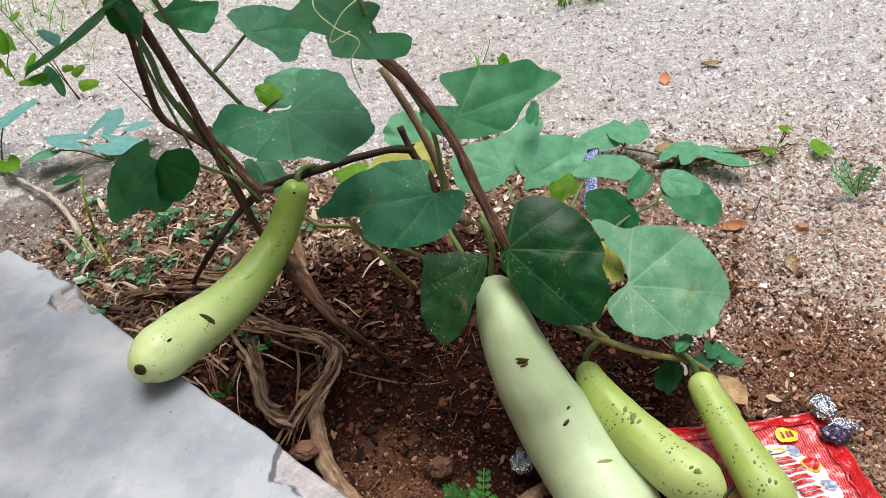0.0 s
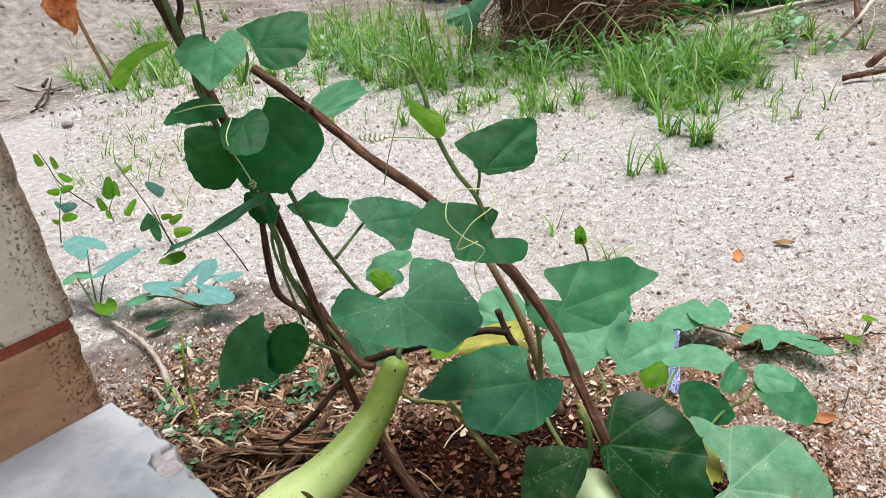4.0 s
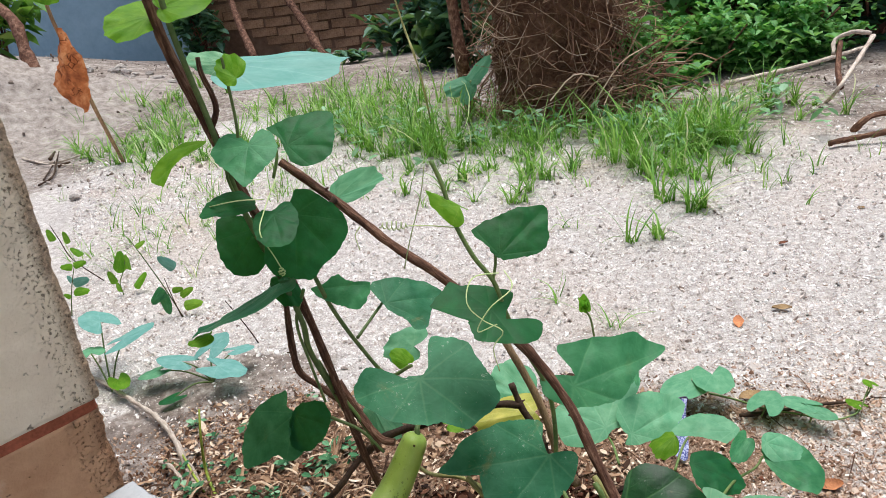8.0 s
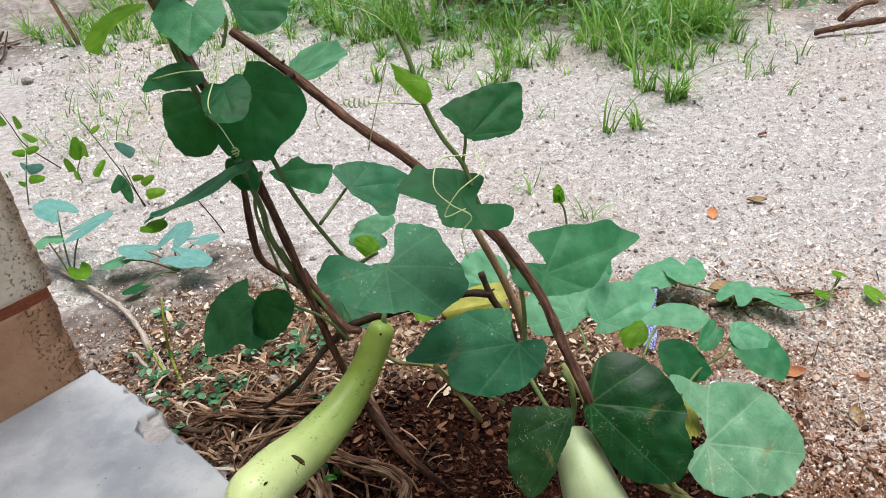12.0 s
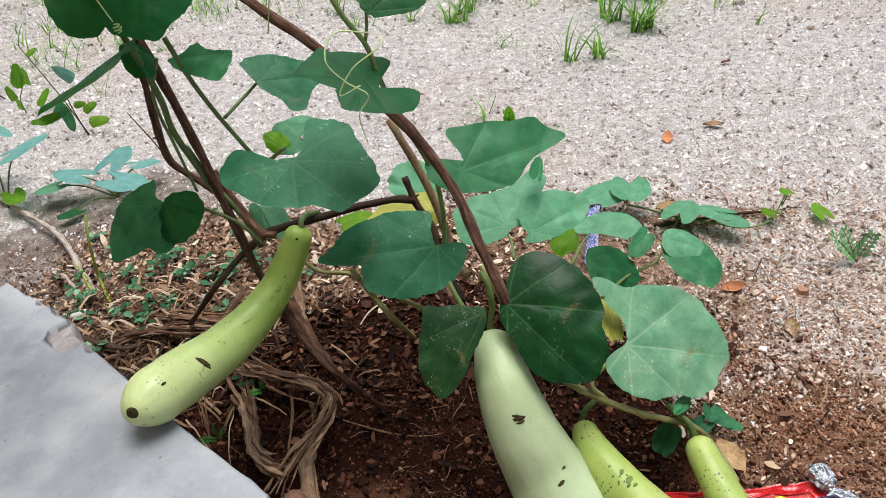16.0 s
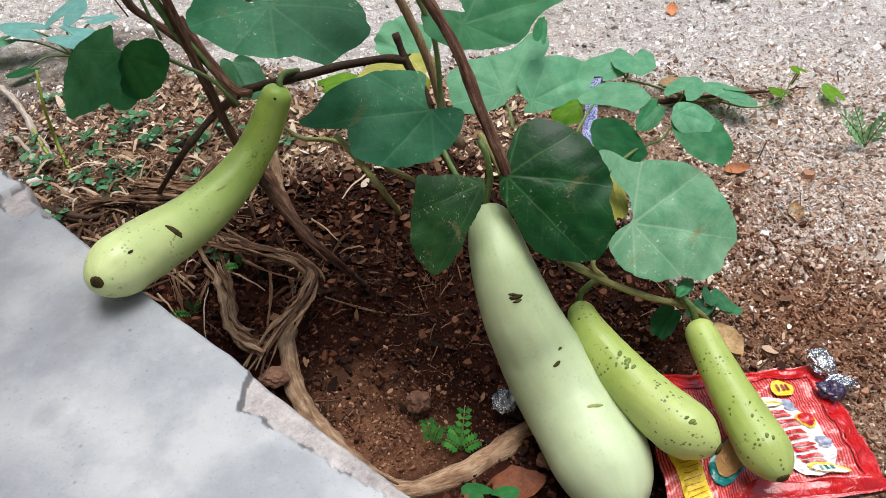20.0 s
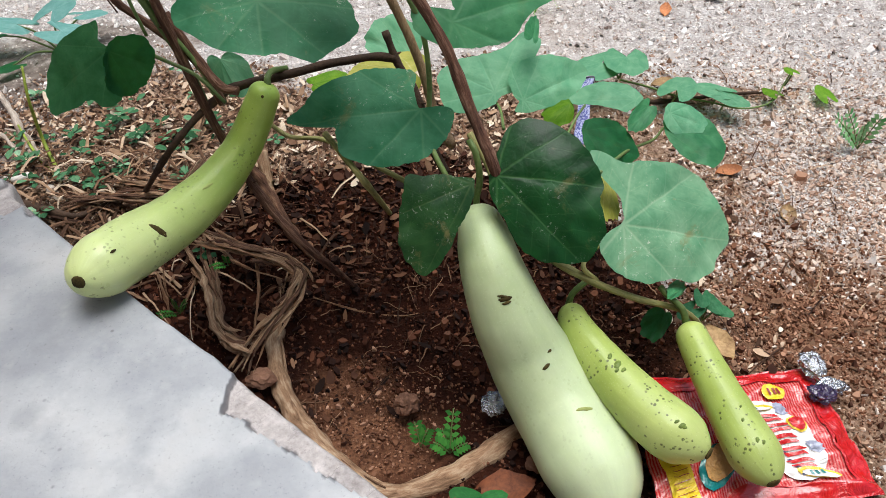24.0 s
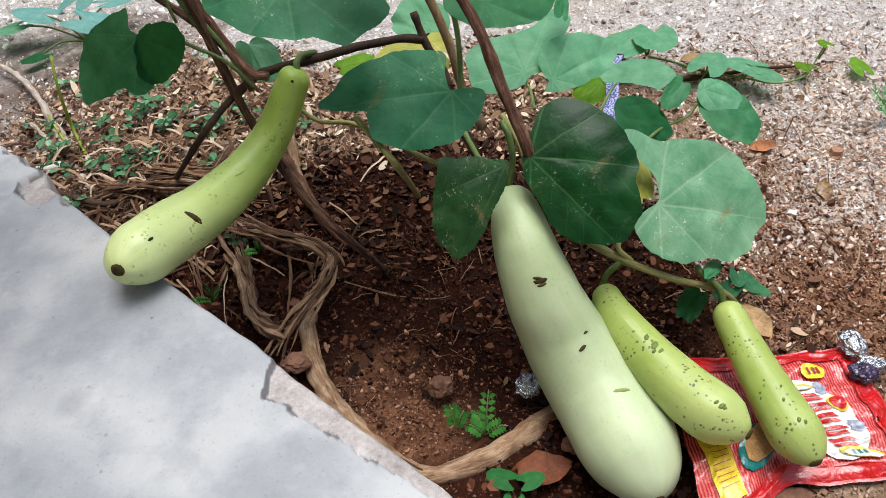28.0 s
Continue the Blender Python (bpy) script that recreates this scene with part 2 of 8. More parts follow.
def soil_material():
    k = Nodes("soil", 0.95, 0.1)
    a, b, c = k.noise(6, 4), k.noise(45, 6, 0.7), k.noise(240, 4, 0.7)
    f = k.math("ADD", k.math("MULTIPLY", a, 0.4), k.math("MULTIPLY", b, 0.6))
    # dark reddish soil, made darker still for the shade under the vine
    earth = k.ramp(f, [(0.3, srgb(22, 11, 8)), (0.55, srgb(58, 30, 20)), (0.75, srgb(104, 60, 42))])
    sand = k.ramp(k.math("ADD", k.math("MULTIPLY", b, 0.5), k.math("MULTIPLY", c, 0.5)), [(0.36, srgb(146, 134, 128)), (0.5, srgb(196, 187, 182)), (0.62, srgb(232, 227, 224))])
    brown = k.ramp(k.math("ADD", k.math("MULTIPLY", b, 0.5), k.math("MULTIPLY", c, 0.5)), [(0.34, srgb(96, 72, 58)), (0.5, srgb(150, 122, 102)), (0.68, srgb(200, 178, 158))])
    at = k.n("Attribute", attribute_name="kind")
    sp = k.n("SeparateColor")
    k.link(at.outputs["Color"], sp.inputs[0])
    wob = k.math("MULTIPLY_ADD", k.noise(9, 5, 0.7), 0.7, -0.35)
    sand = k.mix(k.ramp(k.noise(1.3, 3), [(0.5, 0.0), (0.8, 0.5)]), sand, srgb(190, 158, 132))
    col = k.mix(k.ramp(k.math("ADD", sp.outputs[1], wob), [(0.35, 0.0), (0.65, 1.0)]), sand, brown)
    # grey dirt; its darker tone also paints the shade far back and by the wall
    dirt = k.ramp(f, [(0.36, srgb(96, 84, 77)), (0.5, srgb(146, 133, 125)), (0.62, srgb(196, 186, 179))])
    col = k.mix(k.ramp(k.math("ADD", sp.outputs[2], wob), [(0.35, 0.0), (0.65, 1.0)]), col, dirt)
    col = k.mix(k.ramp(k.math("ADD", sp.outputs[0], wob), [(0.4, 0.0), (0.6, 1.0)]), col, earth)
    silt = k.ramp(k.math("ADD", k.math("MULTIPLY", b, 0.6), k.math("MULTIPLY", c, 0.4)), [(0.38, srgb(82, 50, 36)), (0.62, srgb(160, 114, 86))])
    col = k.mix(k.ramp(k.math("ADD", k.n("Attribute", attribute_name="silt").outputs["Fac"], wob), [(0.35, 0.0), (0.85, 0.8)]), col, silt)
    k.base(col)
    k.bump(k.math("ADD", b, k.math("MULTIPLY", c, 0.8)), 1.0, 0.007)
    return k.m


def chip_material(name, stops):
    k = Nodes(name, 0.85, 0.2)
    c = k.ramp(k.island(), stops)
    c = k.scale_value(c, k.math("MULTIPLY", k.math("MULTIPLY_ADD", k.noise(260, 3), 0.5, 0.75), k.math("MULTIPLY_ADD", k.noise(2.2, 4), 0.5, 0.75)))
    k.base(c)
    k.bump(k.noise(300, 3), 0.4, 0.0008)
    return k.m


M["soil"] = soil_material()
M["chips"] = chip_material("stone chips", [(0.0, srgb(158, 141, 131)), (0.08, srgb(194, 180, 172)), (0.45, srgb(218, 208, 202)), (0.8, srgb(238, 232, 228)), (1.0, srgb(250, 247, 244))])
M["bark_chips"] = chip_material("bark litter", [(0.0, srgb(88, 62, 48)), (0.35, srgb(146, 113, 92)), (0.85, srgb(190, 160, 136)), (1.0, srgb(214, 190, 170))])
M["tan_chips"] = chip_material("tan flakes", [(0.0, srgb(140, 110, 92)), (0.3, srgb(188, 160, 142)), (0.75, srgb(218, 198, 183)), (1.0, srgb(232, 218, 206))])
M["clods"] = chip_material("soil clods", [(0.0, srgb(24, 12, 9)), (0.5, srgb(64, 35, 24)), (0.9, srgb(116, 72, 52)), (1.0, srgb(112, 78, 62))])
M["sprout"] = chip_material("seedling leaflets", [(0.0, srgb(38, 98, 40)), (1.0, srgb(82, 146, 62))])
M["sprout_pale"] = chip_material("pale feathery leaflets", [(0.0, srgb(96, 156, 96)), (1.0, srgb(158, 206, 146))])
M["weed"] = chip_material("weed leaves", [(0.0, srgb(36, 74, 44)), (0.5, srgb(66, 110, 74)), (0.9, srgb(104, 146, 108)), (1.0, srgb(150, 186, 152))])


# ---- mesh helpers ----
def mesh_of(bm, name, material, smooth=True):
    me = bpy.data.meshes.new(name)
    bm.to_mesh(me)
    bm.free()
    me.materials.append(material)
    if smooth:
        me.polygons.foreach_set("use_smooth", [True] * len(me.polygons))
    return me


def part(name, bm, material, parent=None, label="", smooth=True):
    ob = new(name, mesh_of(bm, name, material, smooth))
    ob.parent = parent
    return tagged(ob, label)


def raw(name, verts, faces, material, parent=None, smooth=False):
    me = bpy.data.meshes.new(name)
    me.from_pydata([tuple(v) for v in verts], [], faces)
    me.materials.append(material)
    if smooth:
        me.polygons.foreach_set("use_smooth", [True] * len(me.polygons))
    ob = new(name, me)
    ob.parent = parent
    return ob


def thing(name, label, category, group="", at=(0, 0, 0)):
    ob = tagged(new(name), label, category, group)
    ob.empty_display_size = 0.02
    return ob


def smooth_line(points, per=6):
    """A Catmull-Rom line through the points."""
    p = [Vector(q) for q in points]
    p = [2 * p[0] - p[1]] + p + [2 * p[-1] - p[-2]]
    out = []
    for i in range(1, len(p) - 2):
        a, b, c, d = p[i - 1], p[i], p[i + 1], p[i + 2]
        for s in range(per):
            t = s / per
            out.append(0.5 * (2 * b + (c - a) * t + (2 * a - 5 * b + 4 * c - d) * t * t + (3 * b - a - 3 * c + d) * t ** 3))
    return out + [p[-2]]


def tube(points, radius, sides=8, per=6, rough=0.0, seed=0, bm=None, knots=0.0, flat=1.0):
    """A round bar along a smooth line; radius is a number, or a function of 0..1."""
    bm = bm or bmesh.new()
    along = bm.loops.layers.uv.get("along") or bm.loops.layers.uv.new("along")
    line = smooth_line(points, per)
    n, ring, ref, run = len(line), None, None, 0.0
    for i, c in enumerate(line):
        d = (line[min(i + 1, n - 1)] - line[max(i - 1, 0)]).normalized()
        ref = ref or (Vector((0, 0, 1)) if abs(d.z) < 0.9 else Vector((1, 0, 0)))
        a = (ref - ref.dot(d) * d).normalized()
        ref, b = a, d.cross(a)
        f = i / (n - 1)
        r = radius(f) if callable(radius) else radius
        if knots:
            r *= 1 + knots * max(0, noise.noise((f * 9 + seed, seed, 0)) - 0.1)
        row = []
        for s in range(sides):
            w = 2 * math.pi * s / sides
            q = c + (a * math.cos(w) * flat + b * math.sin(w)) * r
            if rough:
                q += (q - c) * noise.noise((q.x * 70 + seed, q.y * 70, q.z * 70)) * rough
            row.append(bm.verts.new(q))
        if ring:
            was, run = run, run + (c - line[i - 1]).length
            for s in range(sides):
                face = bm.faces.new((ring[s - 1], ring[s], row[s], row[s - 1]))
                for lp, uv in zip(face.loops, ((s, was), (s + 1, was), (s + 1, run), (s, run))):
                    lp[along].uv = (uv[0] / sides, uv[1])
        else:
            bm.faces.new(row[::-1])
        ring = row
    bm.faces.new(ring)
    return bm


SHAPE = [(0, 1.0), (18, 0.93), (40, 0.98), (58, 0.94), (76, 1.0), (98, 0.97), (120, 0.94), (140, 0.92), (154, 0.86), (165, 0.74), (173, 0.50), (178, 0.20), (180, 0.03)]


def leaf_mesh(at, tip, right, left, back=1.0, cup=0.12, wave=0.05, seed=0, rings=7, seg=44, notch=28):
    """A broad heart-shaped leaf with wavy edge: at is where its stalk meets it, right and left its widest points."""
    at, tip, right, left = (Vector(q) for q in (at, tip, right, left))
    ax = tip - at
    vr, vl = right - at - 0.3 * ax, left - at - 0.3 * ax
    nor = ax.cross(vr - vl).normalized()
    if nor.z < 0:
        nor = -nor
    size = (vr - vl).length / 2
    bm = bmesh.new()
    flat = bm.loops.layers.uv.new("flat")
    rows, where = [], {}
    for j in range(rings + 1):
        row = []
        for i in range(seg):
            full = -180 + 360 * i / (seg - 1)
            a = abs(full)
            th = full * (180 - notch) / 180
            for (a0, r0), (a1, r1) in zip(SHAPE, SHAPE[1:]):
                if a0 <= a <= a1:
                    r = r0 + (r1 - r0) * (a - a0) / (a1 - a0)
            r *= 1 + 0.05 * noise.noise((math.cos(radians(th)) * 3 + seed, math.sin(radians(th)) * 3, seed)) + 0.022 * noise.noise((th * 0.12, seed, 1)) + 0.020 * noise.noise((th * 0.45, seed, 4)) - 0.10 * max(0.0, noise.noise((th * 0.05, seed * 1.3, 9)) - 0.45)
            f = j / rings
            u, v = math.cos(radians(th)) * r * f, math.sin(radians(th)) * r * f
            if u < 0:
                u *= back if not isinstance(back, tuple) else back[0 if v > 0 else 1]
            lift = cup * (u * u * 0.6 + v * v) * size - cup * 0.35 * size
            lift += wave * size * f * f * (noise.noise((u * 2.4 + seed * 3.1, v * 2.4, 2)) * 1.6 + 0.5 * math.sin(radians(th) * 6 + seed))
            vein = abs(math.sin(radians(th) * 4.4)) ** 0.5
            lift += 0.009 * size * (vein - 0.5) * math.sin(math.pi * f) * 2
            q = at + ax * u + (vr if v > 0 else -vl) * v - nor * lift
            vert = bm.verts.new(q)
            where[vert] = (u, v)
            row.append(vert)
            if j == 0:
                row = [vert] * seg
                break
        rows.append(row)
    for j in range(rings):
        for i in range(seg):
            k = i + 1
            if k == seg:
                continue
            quad = [rows[j][i], rows[j + 1][i], rows[j + 1][k], rows[j][k]]
            if j == 0:
                quad = quad[:3]
            bm.faces.new(quad)
    for fc in bm.faces:
        for lp in fc.loops:
            lp[flat].uv = where[lp.vert]
    return bm


def leaf(parent, at, tip, right, left, mat="leaf", label="", back=1.0, cup=0.12, wave=0.085, seed=None, rings=8, seg=81, notch=28):
    leaf.count += 1
    return part("leaf", leaf_mesh(at, tip, right, left, back, cup, wave, seed if seed is not None else leaf.count * 1.7, rings, seg, notch), M[mat], parent, label)


leaf.count = 0
RIBS = (0, 40, -40, 82, -82, 124, -124)


def blade(parent, middle, facing, way, stalk, rim, mat="leaf", label="", cup=0.10, wave=0.05, seed=None):
    """One broad lobed leaf: way is its midrib, stalk the millimetres from its middle to where the stalk joins, rim its radius in millimetres at even turns."""
    leaf.count += 1
    seed = leaf.count * 1.7 if seed is None else seed
    middle, n, u = Vector(middle), Vector(facing).normalized(), Vector(way)
    u = (u - u.dot(n) * n).normalized()
    v = n.cross(u)
    sx, sy = stalk[0] / 1000, stalk[1] / 1000
    size = max(rim) * 0.00085 + 0.5 * math.hypot(sx, sy)
    count, per, rings = len(rim), 3, 12
    seg = count * per
    edge = []
    for i in range(seg):
        k, t = divmod(i, per)
        t /= per
        a, b, c, d = (rim[(k + o) % count] for o in (-1, 0, 1, 2))
        r = 0.5 * (2 * b + (c - a) * t + (2 * a - 5 * b + 4 * c - d) * t * t + (3 * b - a - 3 * c + d) * t ** 3)
        r = min(max(r, min(b, c)), max(b, c)) * 0.6 + r * 0.4
        th = i * 360 / seg
        tooth = 0.012 * noise.noise((th * 0.30, seed, 4)) + 0.014 * abs(math.sin(radians(th * 9 + 40 * noise.noise((th * 0.04, seed, 2))))) - 0.007
        edge.append(max(r, 0.8) / 1000 * (1 + tooth))
    bm = bmesh.new()
    flat = bm.loops.layers.uv.new("flat")
    where, rows = {}, []

    def bent(x, y, f):
        X, Y = (x - sx) / size, (y - sy) / size
        q, turn = X * X + Y * Y, math.degrees(math.atan2(Y, X))
        near = min(abs(turn - a) for a in RIBS)
        lift = -cup * (q - 0.45) - 0.014 * math.exp(-(near / 6) ** 2) * min(1, q * 8) * (1 - f ** 6)
        lift += 0.010 * math.sin(min(near, 21) / 21 * math.pi / 2) * min(1, q * 3) * (1 - f)
        lift += wave * min(1, q) * (1.6 * noise.noise((X * 1.8 + seed * 3.1, Y * 1.8, 2)) + 0.6 * noise.noise((X * 4.5 + seed, Y * 4.5, 5)))
        w = bm.verts.new(middle + u * x + v * y + n * lift * size)
        where[w] = (X, Y)
        return w

    hub = bent(0.0, 0.0, 0.0)
    for j in range(1, rings + 1):
        f = j / rings
        rows.append([bent(edge[i] * f * math.cos(2 * math.pi * i / seg), edge[i] * f * math.sin(2 * math.pi * i / seg), f) for i in range(seg)])
    for i in range(seg):
        k = (i + 1) % seg
        bm.faces.new((hub, rows[0][i], rows[0][k]))
        for a, b in zip(rows, rows[1:]):
            bm.faces.new((a[i], b[i], b[k], a[k]))
    for face in bm.faces:
        for lp in face.loops:
            lp[flat].uv = where[lp.vert]
    return part("leaf", bm, M[mat], parent, label)


def scatter(name, places, sizes, flatness, material, label, category, seed=1, sides=5, parent=None, tilt=0.3):
    """Many small broken pieces in one mesh."""
    rng = np.random.default_rng(seed)
    n = len(places)
    p = np.asarray(places, float)
    s = np.asarray(sizes, float)
    ang = (np.arange(sides) * 2 * np.pi / sides)[None] + rng.uniform(0, 6.3, (n, 1)) + rng.uniform(-0.4, 0.4, (n, sides))
    rad = s[:, None] * rng.uniform(0.6, 1.15, (n, sides)) * 0.5
    stretch = rng.uniform(0.5, 1.0, (n, 1))
    turn = rng.uniform(0, 6.3, (n, 1))
    x0, y0 = rad * np.cos(ang), rad * np.sin(ang) * stretch
    x, y = x0 * np.cos(turn) - y0 * np.sin(turn), x0 * np.sin(turn) + y0 * np.cos(turn)
    tx, ty = rng.normal(0, tilt, (n, 1)), rng.normal(0, tilt, (n, 1))
    th = s[:, None] * flatness * rng.uniform(0.6, 1.3, (n, 1))
    top = np.stack([x * 0.8, y * 0.8, th + x * tx + y * ty], 2) + p[:, None]
    low = np.stack([x, y, -0.6 * th + x * tx + y * ty], 2) + p[:, None]
    v = np.concatenate([top, low], 1).reshape(-1, 3)
    faces = []
    for i in range(n):
        o = i * 2 * sides
        faces.append(tuple(range(o, o + sides)))
        for k in range(sides):
            m = (k + 1) % sides
            faces.append((o + sides + k, o + sides + m, o + m, o + k))
    me = bpy.data.meshes.new(name)
    me.from_pydata(v.tolist(), [], faces)
    me.materials.append(material)
    ob = new(name, me)
    ob.parent = parent
    return tagged(ob, label, category, kind="stuff")


def blades(name, tufts, material, label, category, seed=1, width=0.0030):
    """Grass in one mesh: from each tuft's foot a fan of thin, arching, folded blades."""
    rng = np.random.default_rng(seed)
    v, f = [], []
    for (x, y, z), h, n in tufts:
        for i in range(n):
            a, reach, tall = rng.uniform(0, 6.28), rng.uniform(0.25, 1.5), h * rng.uniform(0.45, 1.25)
            droop, twist = rng.uniform(0.2, 0.75) * reach, rng.normal(0, 0.6)
            bx, by, w, o = x + rng.normal(0, 0.008), y + rng.normal(0, 0.008), width * rng.uniform(0.5, 1.35), len(v)
            for k in range(6):
                t = k / 5
                r, zz = tall * reach * (0.4 * t + 0.6 * t * t), tall * (t - droop * t ** 2.6)
                dx, dy = math.cos(a + twist * t), math.sin(a + twist * t)
                cx, cy, ww = bx + dx * r, by + dy * r, w * (1 - t ** 1.6) if k < 5 else 0.0
                v += [(cx - dy * ww, cy + dx * ww, z - 0.004 + zz + 0.4 * ww), (cx + dy * ww, cy - dx * ww, z - 0.004 + zz + 0.4 * ww)] if k < 5 else [(cx, cy, z + zz)]
            f += [(o + 2 * k, o + 2 * k + 1, o + 2 * k + 3, o + 2 * k + 2) for k in range(4)] + [(o + 8, o + 9, o + 10)]
    return tagged(raw(name, v, f, material), label, category, kind="stuff")


# ---- the ground: one sheet, with the planting hollow beside the step ----
def bump_at(x, y, cx, cy, rx, ry):
    return math.exp(-(((x - cx) / rx) ** 2 + ((y - cy) / ry) ** 2))


def gz(x, y):
    hollow = max(bump_at(x, y, -0.10, 0.44, 0.20, 0.15), bump_at(x, y, 0.08, 0.31, 0.10, 0.13), bump_at(x, y, 0.05, 0.46, 0.12, 0.12)) ** 0.7
    z = -0.062 * hollow
    z += 0.012 * bump_at(x, y, -0.45, 0.72, 0.25, 0.10)
    z += 0.42 * bump_at(x, y, -4.2, 5.4, 1.5, 1.2) + 0.10 * bump_at(x, y, -2.0, 4.6, 1.2, 0.8)
    near = 1.0 if abs(x) < 3 and -1 < y < 4 else 0.3
    z += near * (0.006 * noise.noise((x * 5, y * 5, 3)) + 0.0035 * noise.noise((x * 26, y * 26, 5)))
    z += hollow * (0.006 * noise.noise((x * 34, y * 34, 7)) + 0.004 * noise.noise((x * 80, y * 80, 8)))
    return z


def axis(dense0, dense1, step, far):
    mid = list(np.arange(dense0, dense1, step))
    grow, a = [], step
    while sum(grow) < far:
        a *= 1.18
        grow.append(a)
    out = list(np.cumsum(grow))
    return [dense0 - g for g in out[::-1]] + mid + [dense1 + g for g in out]


def bed_at(x, y):
    """How much a place belongs to the dark planting bed, whose colour also holds the leaves' shade, 0 to 1."""
    edge = 0.14 * noise.noise((x * 9, y * 9, 2)) + 0.10 * noise.noise((x * 30, y * 30, 4))
    core = max(bump_at(x, y, -0.08, 0.50, 0.34, 0.27), bump_at(x, y, 0.10, 0.38, 0.16, 0.20))
    return min(1.0, max(0.0, (core + edge - 0.30) * 3.5))


def litter_at(x, y):
    """How much brown litter lies at a place, 0 to 1."""
    edge = 0.16 * noise.noise((x * 8, y * 8, 6)) + 0.12 * noise.noise((x * 27, y * 27, 9))
    core = max(bump_at(x, y, 0.35, 0.36, 0.26, 0.20), bump_at(x, y, -0.40, 0.80, 0.30, 0.20), bump_at(x, y, -0.05, 0.76, 0.36, 0.22), 0.5 * bump_at(x, y, 0.30, 0.68, 0.14, 0.16), 0.7 * bump_at(x, y, 0.33, 0.86, 0.14, 0.03))
    return min(1.0, max(0.0, (core + edge - 0.22) * 2.6))


def shaded_dirt_at(x, y):
    """The bare grey dirt between the wall's corner, the litter and the seedlings, with the shade there painted in."""
    return min(1.0, max(0.0, (max(bump_at(x, y, -0.66, 0.84, 0.20, 0.20), 0.75 * bump_at(x, y, -0.57, 1.05, 0.27, 0.17)) + 0.2 * noise.noise((x * 11, y * 11, 3)) - 0.30) * 2.6))


def far_at(x, y):
    """The greyer earth at the back and the left of the yard, the shade there put into its colour, 0 to 1."""
    wave = 0.5 * noise.noise((x * 0.7, y * 0.7, 12)) + 0.25 * noise.noise((x * 2.3, y * 2.3, 14))
    wave *= min(1.0, max(0.0, (math.hypot(x, y) - 2.0) / 1.0))
    return min(1.0, max(0.0, (y - 2.45 + 0.5 * x) / 1.1 + wave, min(0.62, (-x - 1.6 + 0.5 * (y - 2.4)) / 0.7 + wave)))


gx, gy = axis(-1.0, 1.1, 0.014, 70), axis(0.1, 1.9, 0.014, 70)
verts = [(x, y, gz(x, y)) for y in gy for x in gx]
nx = len(gx)
faces = [(j * nx + i, j * nx + i + 1, (j + 1) * nx + i + 1, (j + 1) * nx + i) for j in range(len(gy) - 1) for i in range(nx - 1)]
ground = raw("ground", verts, faces, M["soil"], smooth=True)
tagged(ground, "pale gritty yard ground with a dark reddish soil hollow", "ground", kind="structure")
kind = ground.data.attributes.new("kind", "FLOAT_COLOR", "POINT")
SILT = (-0.099, 0.386, -0.050)
cols = []
for x, y, z in verts:
    cols += [bed_at(x, y), litter_at(x, y), max(far_at(x, y), shaded_dirt_at(x, y)), 1]
kind.data.foreach_set("color", cols)


def silt_at(x, y):
    """Lighter reddish soil: washed into the hollow, and crumbled over the grit where the bed runs out."""
    return max(1.1 * bump_at(x, y, SILT[0], SILT[1], 0.085, 0.06), 0.8 * bump_at(x, y, SILT[0] - 0.02, SILT[1] + 0.06, 0.07, 0.06), 0.85 * bump_at(x, y, 0.31, 0.46, 0.14, 0.12), 0.7 * bump_at(x, y, 0.26, 0.58, 0.11, 0.07))


ground.data.attributes.new("silt", "FLOAT", "POINT").data.foreach_set("value", [silt_at(x, y) for x, y, z in verts])

# ---- the cement step: top at 0.12 m, its edge running past the plant to the wall's corner ----
CORNER, ALONG, BACK = Vector((-0.539, 0.655, 0)), Vector((0.760, -0.650, 0)), Vector((-0.650, -0.760, 0))
STEP = 0.12


